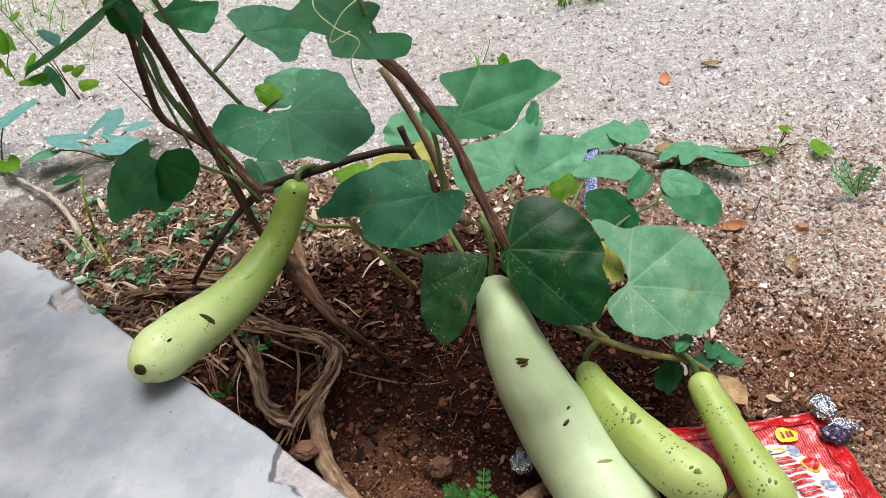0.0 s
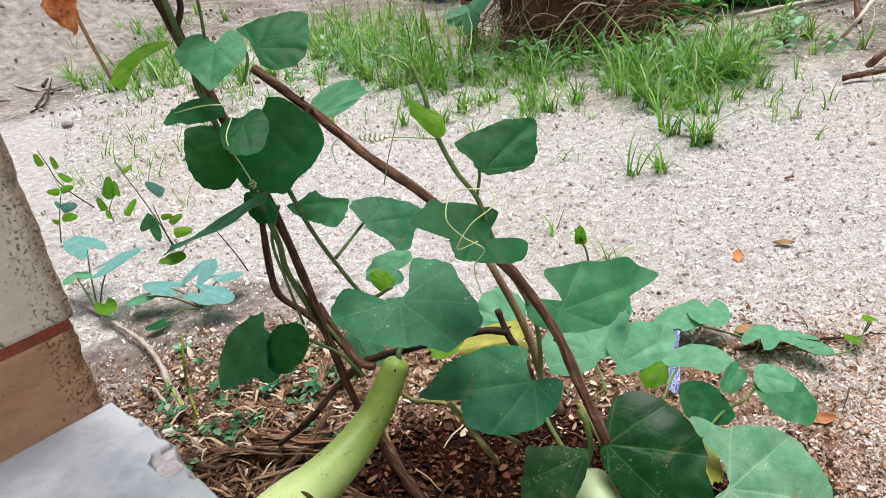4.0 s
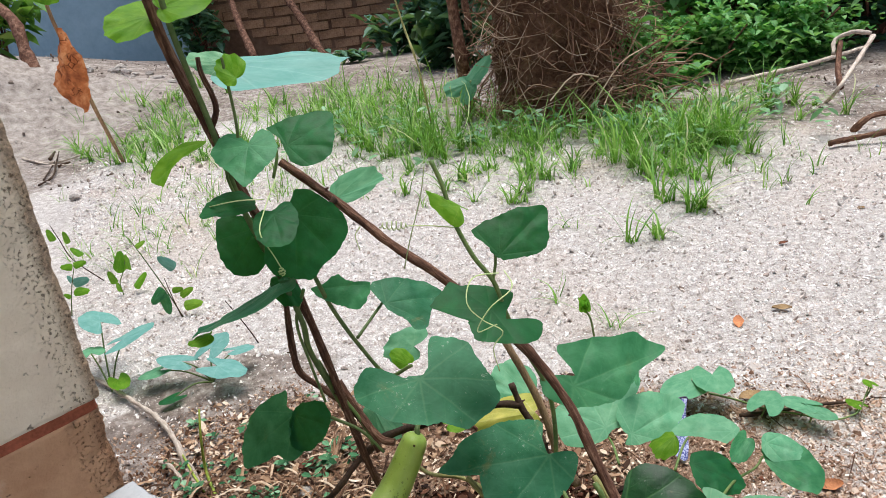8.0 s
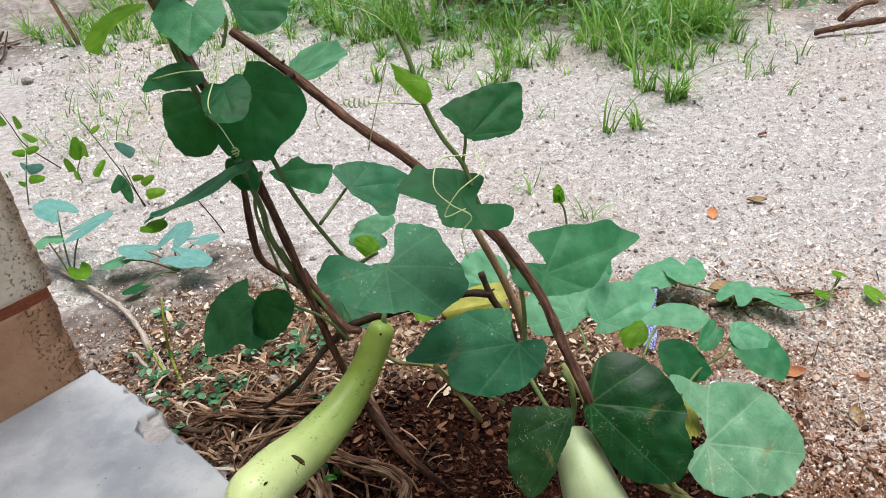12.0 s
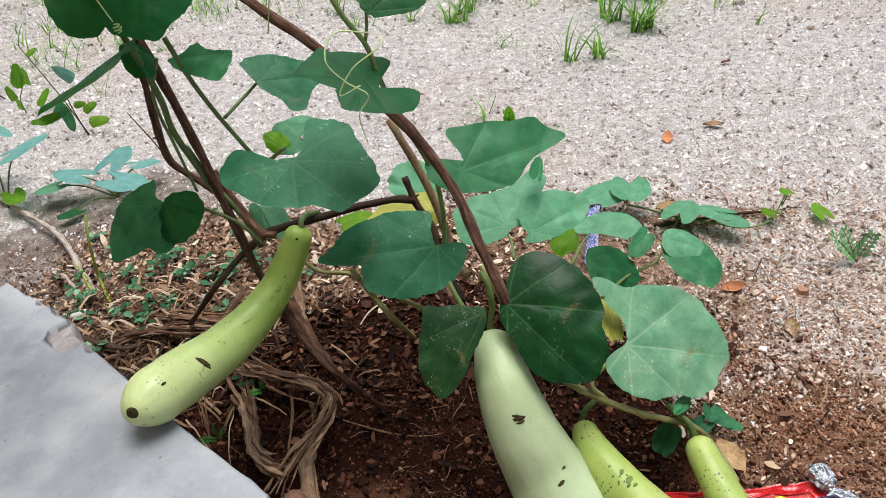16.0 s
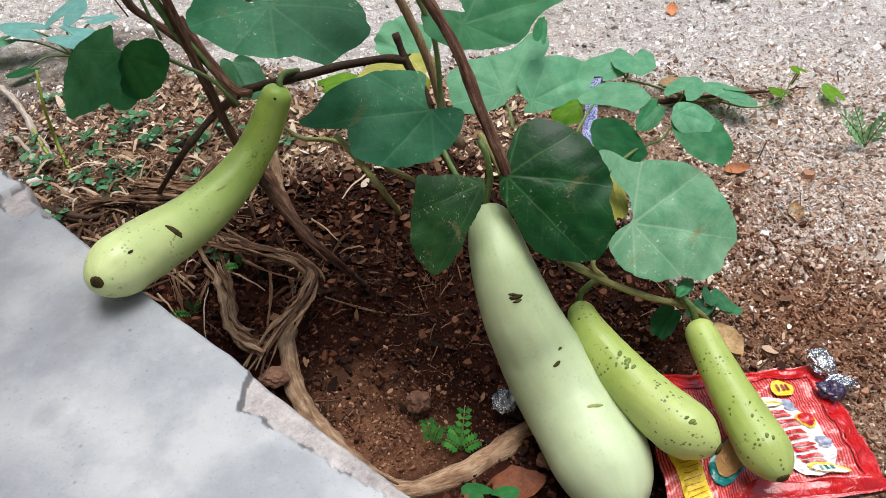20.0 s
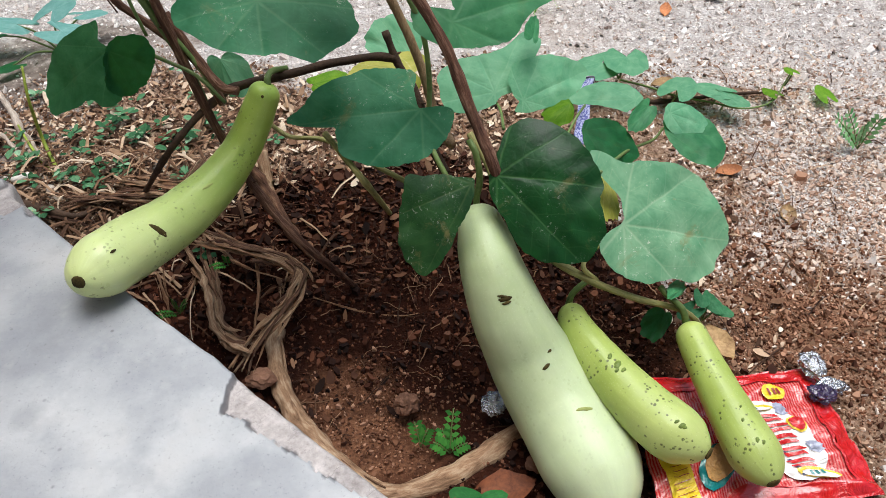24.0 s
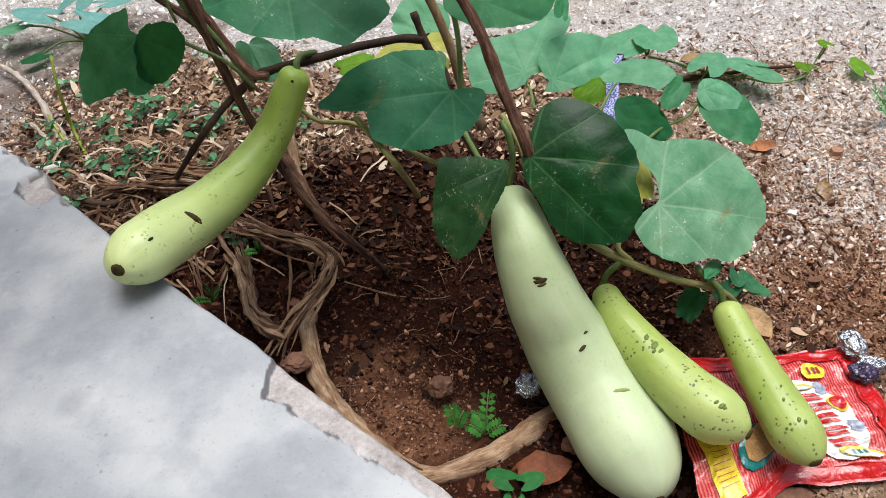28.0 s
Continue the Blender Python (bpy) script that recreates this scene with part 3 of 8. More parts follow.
def slab_material():
    k = Nodes("cement", 0.55, 0.35)
    a, b, c = k.noise(4.5, 3, 0.5), k.noise(30, 5, 0.7), k.noise(200, 4, 0.7)
    col = k.ramp(k.math("ADD", k.math("MULTIPLY", a, 0.75), k.math("MULTIPLY", b, 0.25)), [(0.34, srgb(132, 134, 140)), (0.5, srgb(158, 160, 165)), (0.66, srgb(186, 187, 190))])
    col = k.mix(k.ramp(k.noise(9, 3), [(0.58, 0.0), (0.75, 0.3)]), col, srgb(170, 150, 136))
    col = k.mix(k.ramp(k.cells(40), [(0.03, 0.6), (0.07, 0.0)]), col, srgb(90, 88, 92))
    col = k.mix(k.ramp(k.noise(9, 2, 0.45), [(0.46, 0.0), (0.68, 0.5)]), col, srgb(208, 208, 208))
    col = k.mix(k.ramp(k.noise(13, 3, 0.5), [(0.56, 0.0), (0.72, 0.3)]), col, srgb(132, 135, 144))
    col = k.mix(k.ramp(k.noise(24, 4, 0.6), [(0.5, 0.0), (0.68, 0.35)]), col, srgb(122, 126, 136))
    col = k.mix(k.ramp(k.noise(70, 3, 0.6), [(0.56, 0.0), (0.74, 0.14)]), col, srgb(206, 206, 204))
    at = k.n("Attribute", attribute_name="broken")
    rough = k.ramp(k.math("ADD", b, k.math("MULTIPLY", c, 0.5)), [(0.5, srgb(128, 120, 118)), (0.95, srgb(200, 192, 190))])
    rough = k.mix(k.ramp(k.cells(55, "DISTANCE_TO_EDGE", vector=k.math_vector(k.pos, c, 0.02)), [(0.0, 0.45), (0.02, 0.0)]), rough, srgb(100, 92, 92))
    col = k.mix(at.outputs["Fac"], col, rough)
    col = k.mix(k.math("MULTIPLY", k.n("Attribute", attribute_name="crack").outputs["Fac"], 0.7), col, srgb(62, 58, 62))
    col = k.mix(k.ramp(k.noise(420, 3, 0.7), [(0.60, 0.0), (0.72, 0.35)]), col, srgb(96, 96, 102))
    col = k.mix(k.ramp(k.cells(17, vector=k.math_vector(k.pos, k.noise(30, 3), 0.03)), [(0.10, 0.35), (0.26, 0.0)]), col, srgb(112, 114, 122))
    k.base(col)
    k.rough(k.math("MULTIPLY_ADD", a, 0.3, 0.4))
    k.bump(k.math("ADD", k.math("MULTIPLY", b, 0.5), k.math("MULTIPLY", c, k.math("MULTIPLY_ADD", at.outputs["Fac"], 2.0, 0.25))), 0.35, 0.003)
    return k.m


M["cement"] = slab_material()


def slab_edge(s):
    """How far the worn edge stands back, along the step."""
    back = -0.006 + 0.004 * noise.noise((s * 7, 1, 0)) + 0.0012 * noise.noise((s * 45, 2, 0))
    back -= 0.013 * math.exp(-((s - 0.095) / 0.06) ** 2)
    if s < 0.2:
        back += 0.007 * noise.noise((s * 42, 7, 0)) * min(1.0, (0.2 - s) * 20)
    return back


def slab_drop(s, w):
    """Broken layer at the edge: how much of the topping is missing there."""
    lim = 0.025 * min(1.0, max(0.0, s - 0.478) * 45) * max(0.0, 1 - (s - 0.478) / 0.20) ** 0.6 + 0.006 * noise.noise((s * 45, 3, 0)) + 0.003 * noise.noise((s * 140, 3, 0))
    if s < 0.2:
        lim = (0.026 if 0.130 < s < 0.178 else 0.005 if s > 0.05 else 0.0) + 0.006 * noise.noise((s * 60, 8, 0))
    hit = 1.0 if (0.476 < s < 0.69 or s < 0.2) and w < lim else 0.0
    return hit


rows, vs, fs, broke, crack = [], [], [], [], []
ss = [i * 0.004 for i in range(0, 113)] + [0.452 + i * 0.002 for i in range(0, 135)] + [0.722 + i * 0.004 for i in range(0, 80)] + [1.04 + 0.1 * i for i in range(1, 18)]
ws = [0, 0.0015, 0.003] + [0.003 + 0.002 * i for i in range(1, 24)] + [0.049 + 0.0043 * i for i in range(1, 11)] + [0.092 + 0.02 * i for i in range(1, 10)] + [0.272 + 0.08 * i for i in range(1, 23)]
for s in ss:
    row = []
    e = slab_edge(s)
    for w in [-2, -1] + ws:
        d = slab_drop(s, max(w, 0))
        z = STEP - 0.005 * d + 0.002 * d * noise.noise((s * 70, w * 70, 6)) + 0.0012 * noise.noise((s * 12, w * 12, 4))
        ww = e + max(w, 0)
        if w == 0:
            z -= 0.005
        elif w == 0.0015:
            z -= 0.0015
        elif w == -1:
            z, ww = 0.04, e + 0.004 * noise.noise((s * 30, 9, 0))
        elif w == -2:
            z, ww = -0.16, e - 0.004
        p = CORNER + ALONG * s + BACK * ww
        vs.append((p.x, p.y, z))
        broke.append(d if w >= 0 else 1.0)
        near = [slab_drop(s + a, max(w, 0) + b) for a, b in ((0.002, 0), (-0.002, 0), (0, 0.002), (0, -0.002))]
        crack.append(1.0 if w > 0 and max(near) != min(near) and noise.noise((s * 60, w * 60, 11)) > (-0.1 if s < 0.53 else 0.22) else 0.0)
        row.append(len(vs) - 1)
    rows.append(row)
for a, b in zip(rows, rows[1:]):
    for i in range(len(a) - 1):
        fs.append((a[i], b[i], b[i + 1], a[i + 1]))
step = raw("step", vs, fs, M["cement"], smooth=True)
step.data.attributes.new("broken", "FLOAT", "POINT").data.foreach_set("value", broke)
step.data.attributes.new("crack", "FLOAT", "POINT").data.foreach_set("value", crack)
tagged(step, "grey cement step with a chipped worn edge", "step", kind="structure")

# ---- the plastered wall end that stands on the step's corner ----
M["plaster"] = mottled("cream plaster", srgb(200, 185, 162), srgb(226, 212, 190), 7, 0.75, 0.25, 0.5, 0.002, fine=14, vary=0)
M["band"] = mottled("red oxide band", srgb(132, 76, 56), srgb(204, 116, 88), 30, 0.8, 0.2, 0.4, 0.001, vary=0)


def rough_block(z0, z1, proud, wear, seed, depth=0.30, length=0.34, step_z=0.005):
    """A piece of the wall: its end corner at CORNER, the seen face running back along BACK, with a worn, pitted upright edge."""
    bm = bmesh.new()
    loop0 = None
    nz = max(2, int((min(z1, 1.0) - z0) / step_z))
    levels = [z0 + (min(z1, 1.0) - z0) * i / nz for i in range(nz + 1)] + ([z1] if z1 > 1.0 else [])
    for z in levels:
        cut = wear * (0.25 + 0.8 * abs(noise.noise((z * 14, seed, 0))) + 0.9 * abs(noise.noise((z * 48, seed, 3))) + 0.35 * noise.noise((z * 150, seed, 5)))
        o = CORNER + ALONG * proud - BACK * proud
        seen = [(length, 0.0), (0.16, 0.1), (0.11, 0.2), (0.08, 0.3), (0.06, 0.5)] + [(max(cut, 0.0) + (0.05 - max(cut, 0.0)) * d, e) for d, e in ((0.9, 0.7), (0.7, 0.9), (0.5, 1.0), (0.3, 1.0), (0.12, 0.9))]
        ring = []
        for d, e in seen:
            pit = max(0.0, noise.noise((d * 90, z * 90, seed)) - 0.1) * 0.7 + max(0.0, noise.noise((d * 35, z * 35, seed + 4)) - 0.2)
            p = o + BACK * d - ALONG * (0.005 * wear / 0.02 * e * pit + 0.0010 * noise.noise((d * 20, z * 20, seed + 8)))
            ring.append(bm.verts.new((p.x, p.y, z)))
        for p in (o + BACK * cut * 0.35 - ALONG * cut * 0.3, o - ALONG * cut, o - ALONG * (cut + 0.05), o - ALONG * depth, o - ALONG * depth + BACK * length):
            j = 0.0012 * noise.noise((p.x * 30, p.y * 30, z * 30))
            ring.append(bm.verts.new((p.x + j, p.y + j, z)))
        if loop0:
            for i in range(len(ring)):
                bm.faces.new((loop0[i - 1], loop0[i], ring[i], ring[i - 1]))
        else:
            bm.faces.new(ring[::-1])
        loop0 = ring
    bm.faces.new(loop0)
    bmesh.ops.recalc_face_normals(bm, faces=bm.faces)
    return bm


def plaster_material(name, dark, light, coarse, reach, scuffed=0.0):
    """Wall plaster that has worn down to coarse mortar along its upright edge, with pits and dirt runs."""
    k = Nodes(name, 0.8, 0.2)
    sp = k.n("SeparateXYZ")
    k.link(k.pos, sp.inputs[0])
    inward = k.math("ADD", k.math("MULTIPLY", k.math("SUBTRACT", sp.outputs[0], CORNER.x), BACK.x), k.math("MULTIPLY", k.math("SUBTRACT", sp.outputs[1], CORNER.y), BACK.y))
    big, mid, fine = k.noise(6, 4), k.noise(40, 5, 0.7), k.noise(260, 4, 0.75)
    c = k.ramp(k.math("ADD", k.math("MULTIPLY", big, 0.6), k.math("MULTIPLY", mid, 0.4)), [(0.34, dark), (0.66, light)])
    c = k.mix(k.ramp(k.noise(9, 5, 0.7), [(0.56, 0.0), (0.75, 0.25)]), c, coarse)
    grit = k.ramp(fine, [(0.35, tuple(v * 0.55 for v in coarse)), (0.65, tuple(min(1.0, v * 1.5) for v in coarse))])
    worn = k.ramp(k.math("SUBTRACT", k.math("MULTIPLY_ADD", mid, reach * 1.6, k.math("MULTIPLY", big, reach)), inward), [(0.0, 0.0), (0.012, 0.85)])
    c = k.mix(worn, c, grit)
    pits = k.ramp(k.cells(75, vector=k.math_vector(k.pos, mid, 0.03)), [(0.05, 0.55), (0.12, 0.0)])
    c = k.mix(k.math("MULTIPLY", pits, k.ramp(k.noise(12, 3), [(0.5, 0.1), (0.65, 1.0)])), c, tuple(v * 0.4 for v in coarse))
    edge = k.ramp(k.math("SUBTRACT", k.math("MULTIPLY", big, reach * 6.0), inward), [(0.0, 0.0), (0.014, 1.0)])
    hole = k.ramp(k.noise(240, 4, 0.7), [(0.56, 0.0), (0.66, 1.0)])
    c = k.mix(k.math("MULTIPLY", k.math("MULTIPLY", hole, edge), 0.7), c, tuple(v * 0.30 for v in coarse))
    speck = k.ramp(k.noise(95, 2, 0.5), [(0.69, 0.0), (0.74, 0.7)])
    c = k.mix(speck, c, tuple(v * 0.3 for v in coarse))
    scuff = k.math("MULTIPLY", k.ramp(k.noise(70, 5, 0.75), [(0.5, 0.0), (0.62, 1.0)]), k.ramp(k.noise(5.5, 3), [(0.52, 0.0), (0.64, 0.5 * scuffed)]))
    c = k.mix(scuff, c, srgb(214, 196, 184))
    k.base(c)
    rough = k.math("SUBTRACT", k.math("MULTIPLY", fine, k.math("MULTIPLY_ADD", worn, 1.2, 0.25)), k.math("ADD", k.math("MULTIPLY", k.math("MULTIPLY", hole, edge), 0.9), speck))
    k.bump(k.math("ADD", k.math("MULTIPLY", mid, 0.7), rough), 0.9, 0.003)
    return k.m


M["plaster_worn"] = plaster_material("worn cream plaster", srgb(220, 202, 178), srgb(240, 225, 204), srgb(168, 142, 118), 0.012)
M["plinth"] = plaster_material("brown cement plinth", srgb(172, 128, 96), srgb(208, 166, 132), srgb(158, 118, 90), 0.014, 1.0)
wall_left = tagged(new("wall_left"), "cream plastered wall end with brown plinth and red band", "wall", kind="structure")
part("plinth", rough_block(-0.15, 0.231, 0.0, 0.034, 2), M["plinth"], wall_left, "brown rough cement plinth")
part("band", rough_block(0.231, 0.246, -0.001, 0.014, 3, step_z=0.003), M["band"], wall_left, "red oxide band", smooth=False)
part("plaster", rough_block(0.246, 2.6, 0.003, 0.014, 4), M["plaster_worn"], wall_left, "cream plaster worn to mortar at the edge")

# ---- house wall behind the step, and an unseen eave added to block light from above ----
def box(name, lo, hi, material, label, category):
    bm = bmesh.new()
    bmesh.ops.create_cube(bm, size=1, matrix=Matrix.LocRotScale([(a + b) / 2 for a, b in zip(lo, hi)], None, [b - a for a, b in zip(lo, hi)]))
    ob = part(name, bm, material, smooth=False)
    return tagged(ob, label, category, kind="structure")


house = box("wall_house", (-2.5, -0.15, -0.15), (2.5, 0, 2.7), M["plaster"], "cream plastered house wall behind the step", "wall")
house.matrix_world = Matrix.Translation(CORNER + ALONG * 1.2 + BACK * 1.75) @ Matrix.Rotation(math.atan2(ALONG.y, ALONG.x), 4, "Z")

# out of view; added to cut the sky light on the near side
roof = box("eave", (-2.5, 0.0, 2.45), (2.5, 1.35, 2.57), M["plaster"], "unseen roof slab added over the step to block light", "roof")
roof.matrix_world = house.matrix_world.copy()

# ---- the yard's back walls ----
M["brick"] = mottled("old brick", srgb(116, 86, 66), srgb(182, 146, 116), 9, 0.9, 0.15, 0.6, 0.004, vary=0.2)
M["mud"] = mottled("mud plaster", srgb(92, 70, 56), srgb(140, 112, 92), 3, 0.95, 0.1, 0.7, 0.01, vary=0)
M["blue"] = mottled("blue limewash", srgb(128, 158, 178), srgb(170, 196, 212), 1.2, 0.85, 0.2, 0.3, 0.003, fine=12, vary=0)
wall_back = box("wall_back", (-2.62, 6.45, -0.4), (7, 6.7, 2.3), M["mud"], "old brick yard wall with crumbling mud plaster", "wall")
wall_blue = box("wall_blue", (-9.5, 6.70, -0.4), (-2.64, 6.90, 2.6), M["blue"], "pale blue limewashed wall at the yard's far corner", "wall")
wall_mud = box("wall_mud", (0.95, 4.0, -0.4), (7, 4.2, 1.7), M["mud"], "low mud wall behind the green weeds", "wall")
box("wall_right", (6.8, -6, -0.4), (7.0, 6.7, 2.2), M["mud"], "mud plastered yard wall at the far side", "wall")
rng = random.Random(5)
brick_bm = bmesh.new()
bmesh.ops.create_cube(brick_bm, size=1, matrix=Matrix.Diagonal((0.222, 0.03, 0.068, 1)))
bmesh.ops.bevel(brick_bm, geom=brick_bm.edges[:], offset=0.006, segments=1)
brick_mesh = mesh_of(brick_bm, "brick", M["brick"], False)
for r in range(13):
    for c in range(15):
        x, z = -2.50 + 0.235 * c + (0.115 if r % 2 else 0), 0.0 + 0.082 * r
        bare = noise.noise((x * 1.3 + 4, z * 2.2, 0.5)) + 0.25 * noise.noise((x * 5, z * 5, 2))
        if bare < -0.34:
            continue
        b = new("brick", brick_mesh)
        b.parent = wall_back
        b.matrix_world = pose(x + rng.uniform(-0.02, 0.02), 6.458 - 0.010 * rng.random(), z + rng.uniform(-0.010, 0.010), rng.uniform(-5, 5), rng.uniform(-3, 3), rng.uniform(-3, 3))

# ---- the bottle gourd vine and the brown sticks it climbs ----
vine = thing("gourd_vine", "bottle gourd vine with broad green leaves climbing brown sticks", "vine")


def stem(points, r0, r1=None, mat="stem", parent=vine, name="stem", sides=8, label="", rough=0.0, knots=0.0, per=6):
    r1 = r0 if r1 is None else r1
    if mat in ("stem", "stem_pale") and name == "stem":
        r0, r1 = r0 * 0.72, r1 * 0.72
    stem.count += 1
    return part(name, tube(points, lambda f: r0 + (r1 - r0) * f, sides, per, rough, stem.count * 3.7, knots=knots), M[mat], parent, label)


stem.count = 0


def stick(label, points, r0, r1, mat="bark", rough=0.25, knots=0.5):
    root = thing("support_stick", label, "stick")
    wood = stem(points, r0, r1, mat, root, "wood", 9, "", rough, knots)
    rs = random.Random(int(r0 * 1e5) + len(points))
    line = smooth_line(points, 4)
    for i in range(3, len(line) - 3, 6):
        d = Vector((rs.uniform(-1, 1), rs.uniform(-1, 0.3), rs.uniform(0, 1))).normalized()
        stem([line[i], line[i] + d * r0 * 1.3, line[i] + d * r0 * rs.uniform(1.6, 2.6)], r0 * 0.45, r0 * 0.18, mat, wood, "stub", 6, "", 0.2, per=3)
    return root


stick("brown upright stick that carries the vine", [(-0.111, 0.585, -0.060), (-0.145, 0.520, 0.076), (-0.186, 0.560, 0.101), (-0.226, 0.600, 0.162), (-0.253, 0.620, 0.275), (-0.273, 0.615, 0.389), (-0.298, 0.615, 0.474), (-0.321, 0.615, 0.557), (-0.338, 0.615, 0.619), (-0.346, 0.615, 0.680), (-0.355, 0.615, 0.731)], 0.0036, 0.0052)
bent = stick("brown bent side stick beside the vine", [(-0.212, 0.600, 0.182), (-0.231, 0.620, 0.210), (-0.261, 0.630, 0.240), (-0.291, 0.635, 0.266), (-0.294, 0.635, 0.302), (-0.289, 0.630, 0.351), (-0.288, 0.625, 0.389)], 0.0034, 0.0034)
long_stick = stick("long brown slanting stick with flaking bark", [(-0.266, 0.640, 0.501), (-0.216, 0.625, 0.460), (-0.166, 0.600, 0.421), (-0.117, 0.585, 0.384), (-0.054, 0.560, 0.326), (-0.015, 0.545, 0.268), (0.009, 0.520, 0.210), (0.026, 0.500, 0.170), (0.040, 0.500, 0.122)], 0.0041, 0.0048)
stem([(-0.216, 0.622, 0.463), (-0.222, 0.615, 0.460), (-0.225, 0.612, 0.459)], 0.004, 0.0015, "twig", long_stick, "stub", 6)
stick("pinkish dry stick leaning through the leaves", [(-0.071, 0.640, 0.290), (-0.044, 0.630, 0.230), (-0.030, 0.620, 0.188), (-0.022, 0.610, 0.153), (-0.008, 0.560, 0.155)], 0.004, 0.0045, "dry_stem", 0.2)
stub_stick = stick("dark brown forked dry branch", [(-0.065, 0.655, 0.218), (-0.055, 0.645, 0.190), (-0.040, 0.630, 0.167), (-0.029, 0.600, 0.134), (-0.014, 0.570, 0.115)], 0.0038, 0.0046, "twig")
stem([(-0.056, 0.645, 0.195), (-0.079, 0.650, 0.195), (-0.117, 0.645, 0.193), (-0.150, 0.640, 0.188), (-0.188, 0.630, 0.186), (-0.212, 0.620, 0.184)], 0.0042, 0.004, "twig", stub_stick, "branch", 8, "", 0.2, 0.4)
stem([(-0.212, 0.620, 0.184), (-0.241, 0.600, 0.168), (-0.270, 0.580, 0.143), (-0.359, 0.679, 0.020)], 0.0038, 0.0028, "twig", stub_stick, "branch", 8, "", 0.2, 0.4)
stem([(-0.251, 0.630, 0.255), (-0.230, 0.615, 0.220), (-0.209, 0.595, 0.203), (-0.193, 0.590, 0.200)], 0.0042, 0.004, "bark", bent, "branch", 8, "", 0.2, 0.4)

# green climbing stems
stem([(-0.327, 0.600, 0.678), (-0.324, 0.600, 0.636), (-0.318, 0.600, 0.596), (-0.312, 0.600, 0.562), (-0.305, 0.600, 0.512), (-0.297, 0.600, 0.462), (-0.276, 0.600, 0.390), (-0.266, 0.600, 0.345), (-0.268, 0.610, 0.307), (-0.255, 0.620, 0.250), (-0.244, 0.630, 0.197), (-0.237, 0.630, 0.148)], 0.0038, 0.0045)
stem([(-0.258, 0.600, 0.382), (-0.272, 0.600, 0.346), (-0.269, 0.605, 0.297), (-0.260, 0.600, 0.250)], 0.0025, 0.002)
stem([(-0.246, 0.600, 0.399), (-0.233, 0.600, 0.357), (-0.213, 0.600, 0.313), (-0.189, 0.595, 0.280), (-0.161, 0.580, 0.298)], 0.0034, 0.0026)
stem([(-0.214, 0.600, 0.323), (-0.203, 0.630, 0.328), (-0.192, 0.655, 0.334)], 0.0024, 0.002)
stem([(-0.116, 0.575, 0.504), (-0.108, 0.570, 0.481), (-0.102, 0.565, 0.451), (-0.088, 0.560, 0.417), (-0.072, 0.560, 0.390), (-0.063, 0.560, 0.355), (-0.049, 0.570, 0.312), (-0.030, 0.575, 0.262), (-0.025, 0.575, 0.214), (-0.028, 0.560, 0.169), (-0.024, 0.535, 0.167), (-0.013, 0.515, 0.153), (0.001, 0.500, 0.134)], 0.0028, 0.0034)
stem([(-0.072, 0.560, 0.393), (-0.069, 0.560, 0.407), (-0.068, 0.560, 0.418)], 0.002, 0.0018)
stem([(-0.297, 0.600, 0.462), (-0.304, 0.595, 0.508), (-0.285, 0.600, 0.538)], 0.0022, 0.0018)
stem([(-0.296, 0.600, 0.498), (-0.287, 0.600, 0.545), (-0.288, 0.605, 0.591), (-0.288, 0.605, 0.607)], 0.0022, 0.0018)
stem([(-0.264, 0.600, 0.496), (-0.259, 0.610, 0.517), (-0.269, 0.620, 0.531)], 0.0022, 0.0018)
stem([(-0.314, 0.605, 0.543), (-0.305, 0.610, 0.565), (-0.311, 0.610, 0.595), (-0.311, 0.610, 0.609)], 0.003, 0.002, "bark")
stem([(0.074, 0.470, 0.095), (0.093, 0.460, 0.088), (0.116, 0.455, 0.076), (0.150, 0.450, 0.062), (0.190, 0.445, 0.049), (0.217, 0.440, 0.015), (0.224, 0.412, 0.010)], 0.0048, 0.0035, "stem_pale", label="pale hairy ground stem", rough=0.2)
stem([(0.111, 0.458, 0.080), (0.098, 0.460, 0.096), (0.110, 0.475, 0.101), (0.136, 0.485, 0.114)], 0.0032, 0.0028, "stem_pale")
stem([(0.074, 0.470, 0.095), (0.051, 0.480, 0.107), (0.032, 0.490, 0.144), (0.020, 0.520, 0.164), (0.007, 0.540, 0.180)], 0.0045, 0.004, "stem_pale", rough=0.15)
stem([(-0.051, 0.550, 0.124), (-0.087, 0.570, 0.134), (-0.127, 0.600, 0.138), (-0.164, 0.620, 0.130), (-0.186, 0.630, 0.142)], 0.0035, 0.003, "stem_pale")
stem([(-0.118, 0.560, 0.172), (-0.083, 0.520, 0.147), (-0.080, 0.691, -0.040)], 0.0042, 0.004, "stem_pale", rough=0.2)
stem([(-0.271, 0.600, 0.239), (-0.252, 0.600, 0.227), (-0.227, 0.595, 0.214), (-0.205, 0.585, 0.192)], 0.0026, 0.0022)
stem([(-0.265, 0.620, 0.289), (-0.252, 0.620, 0.252), (-0.229, 0.610, 0.217), (-0.218, 0.600, 0.192)], 0.003, 0.0028)
stem([(0.117, 0.520, 0.148), (0.156, 0.580, 0.125), (0.189, 0.610, 0.115), (0.201, 0.620, 0.122)], 0.0022, 0.0018)
stem([(0.101, 0.600, 0.128), (0.117, 0.630, 0.133), (0.126, 0.640, 0.139)], 0.0022, 0.0018)
stem([(0.042, 0.600, 0.142), (0.043, 0.640, 0.135), (0.039, 0.660, 0.136)], 0.0022, 0.0018)

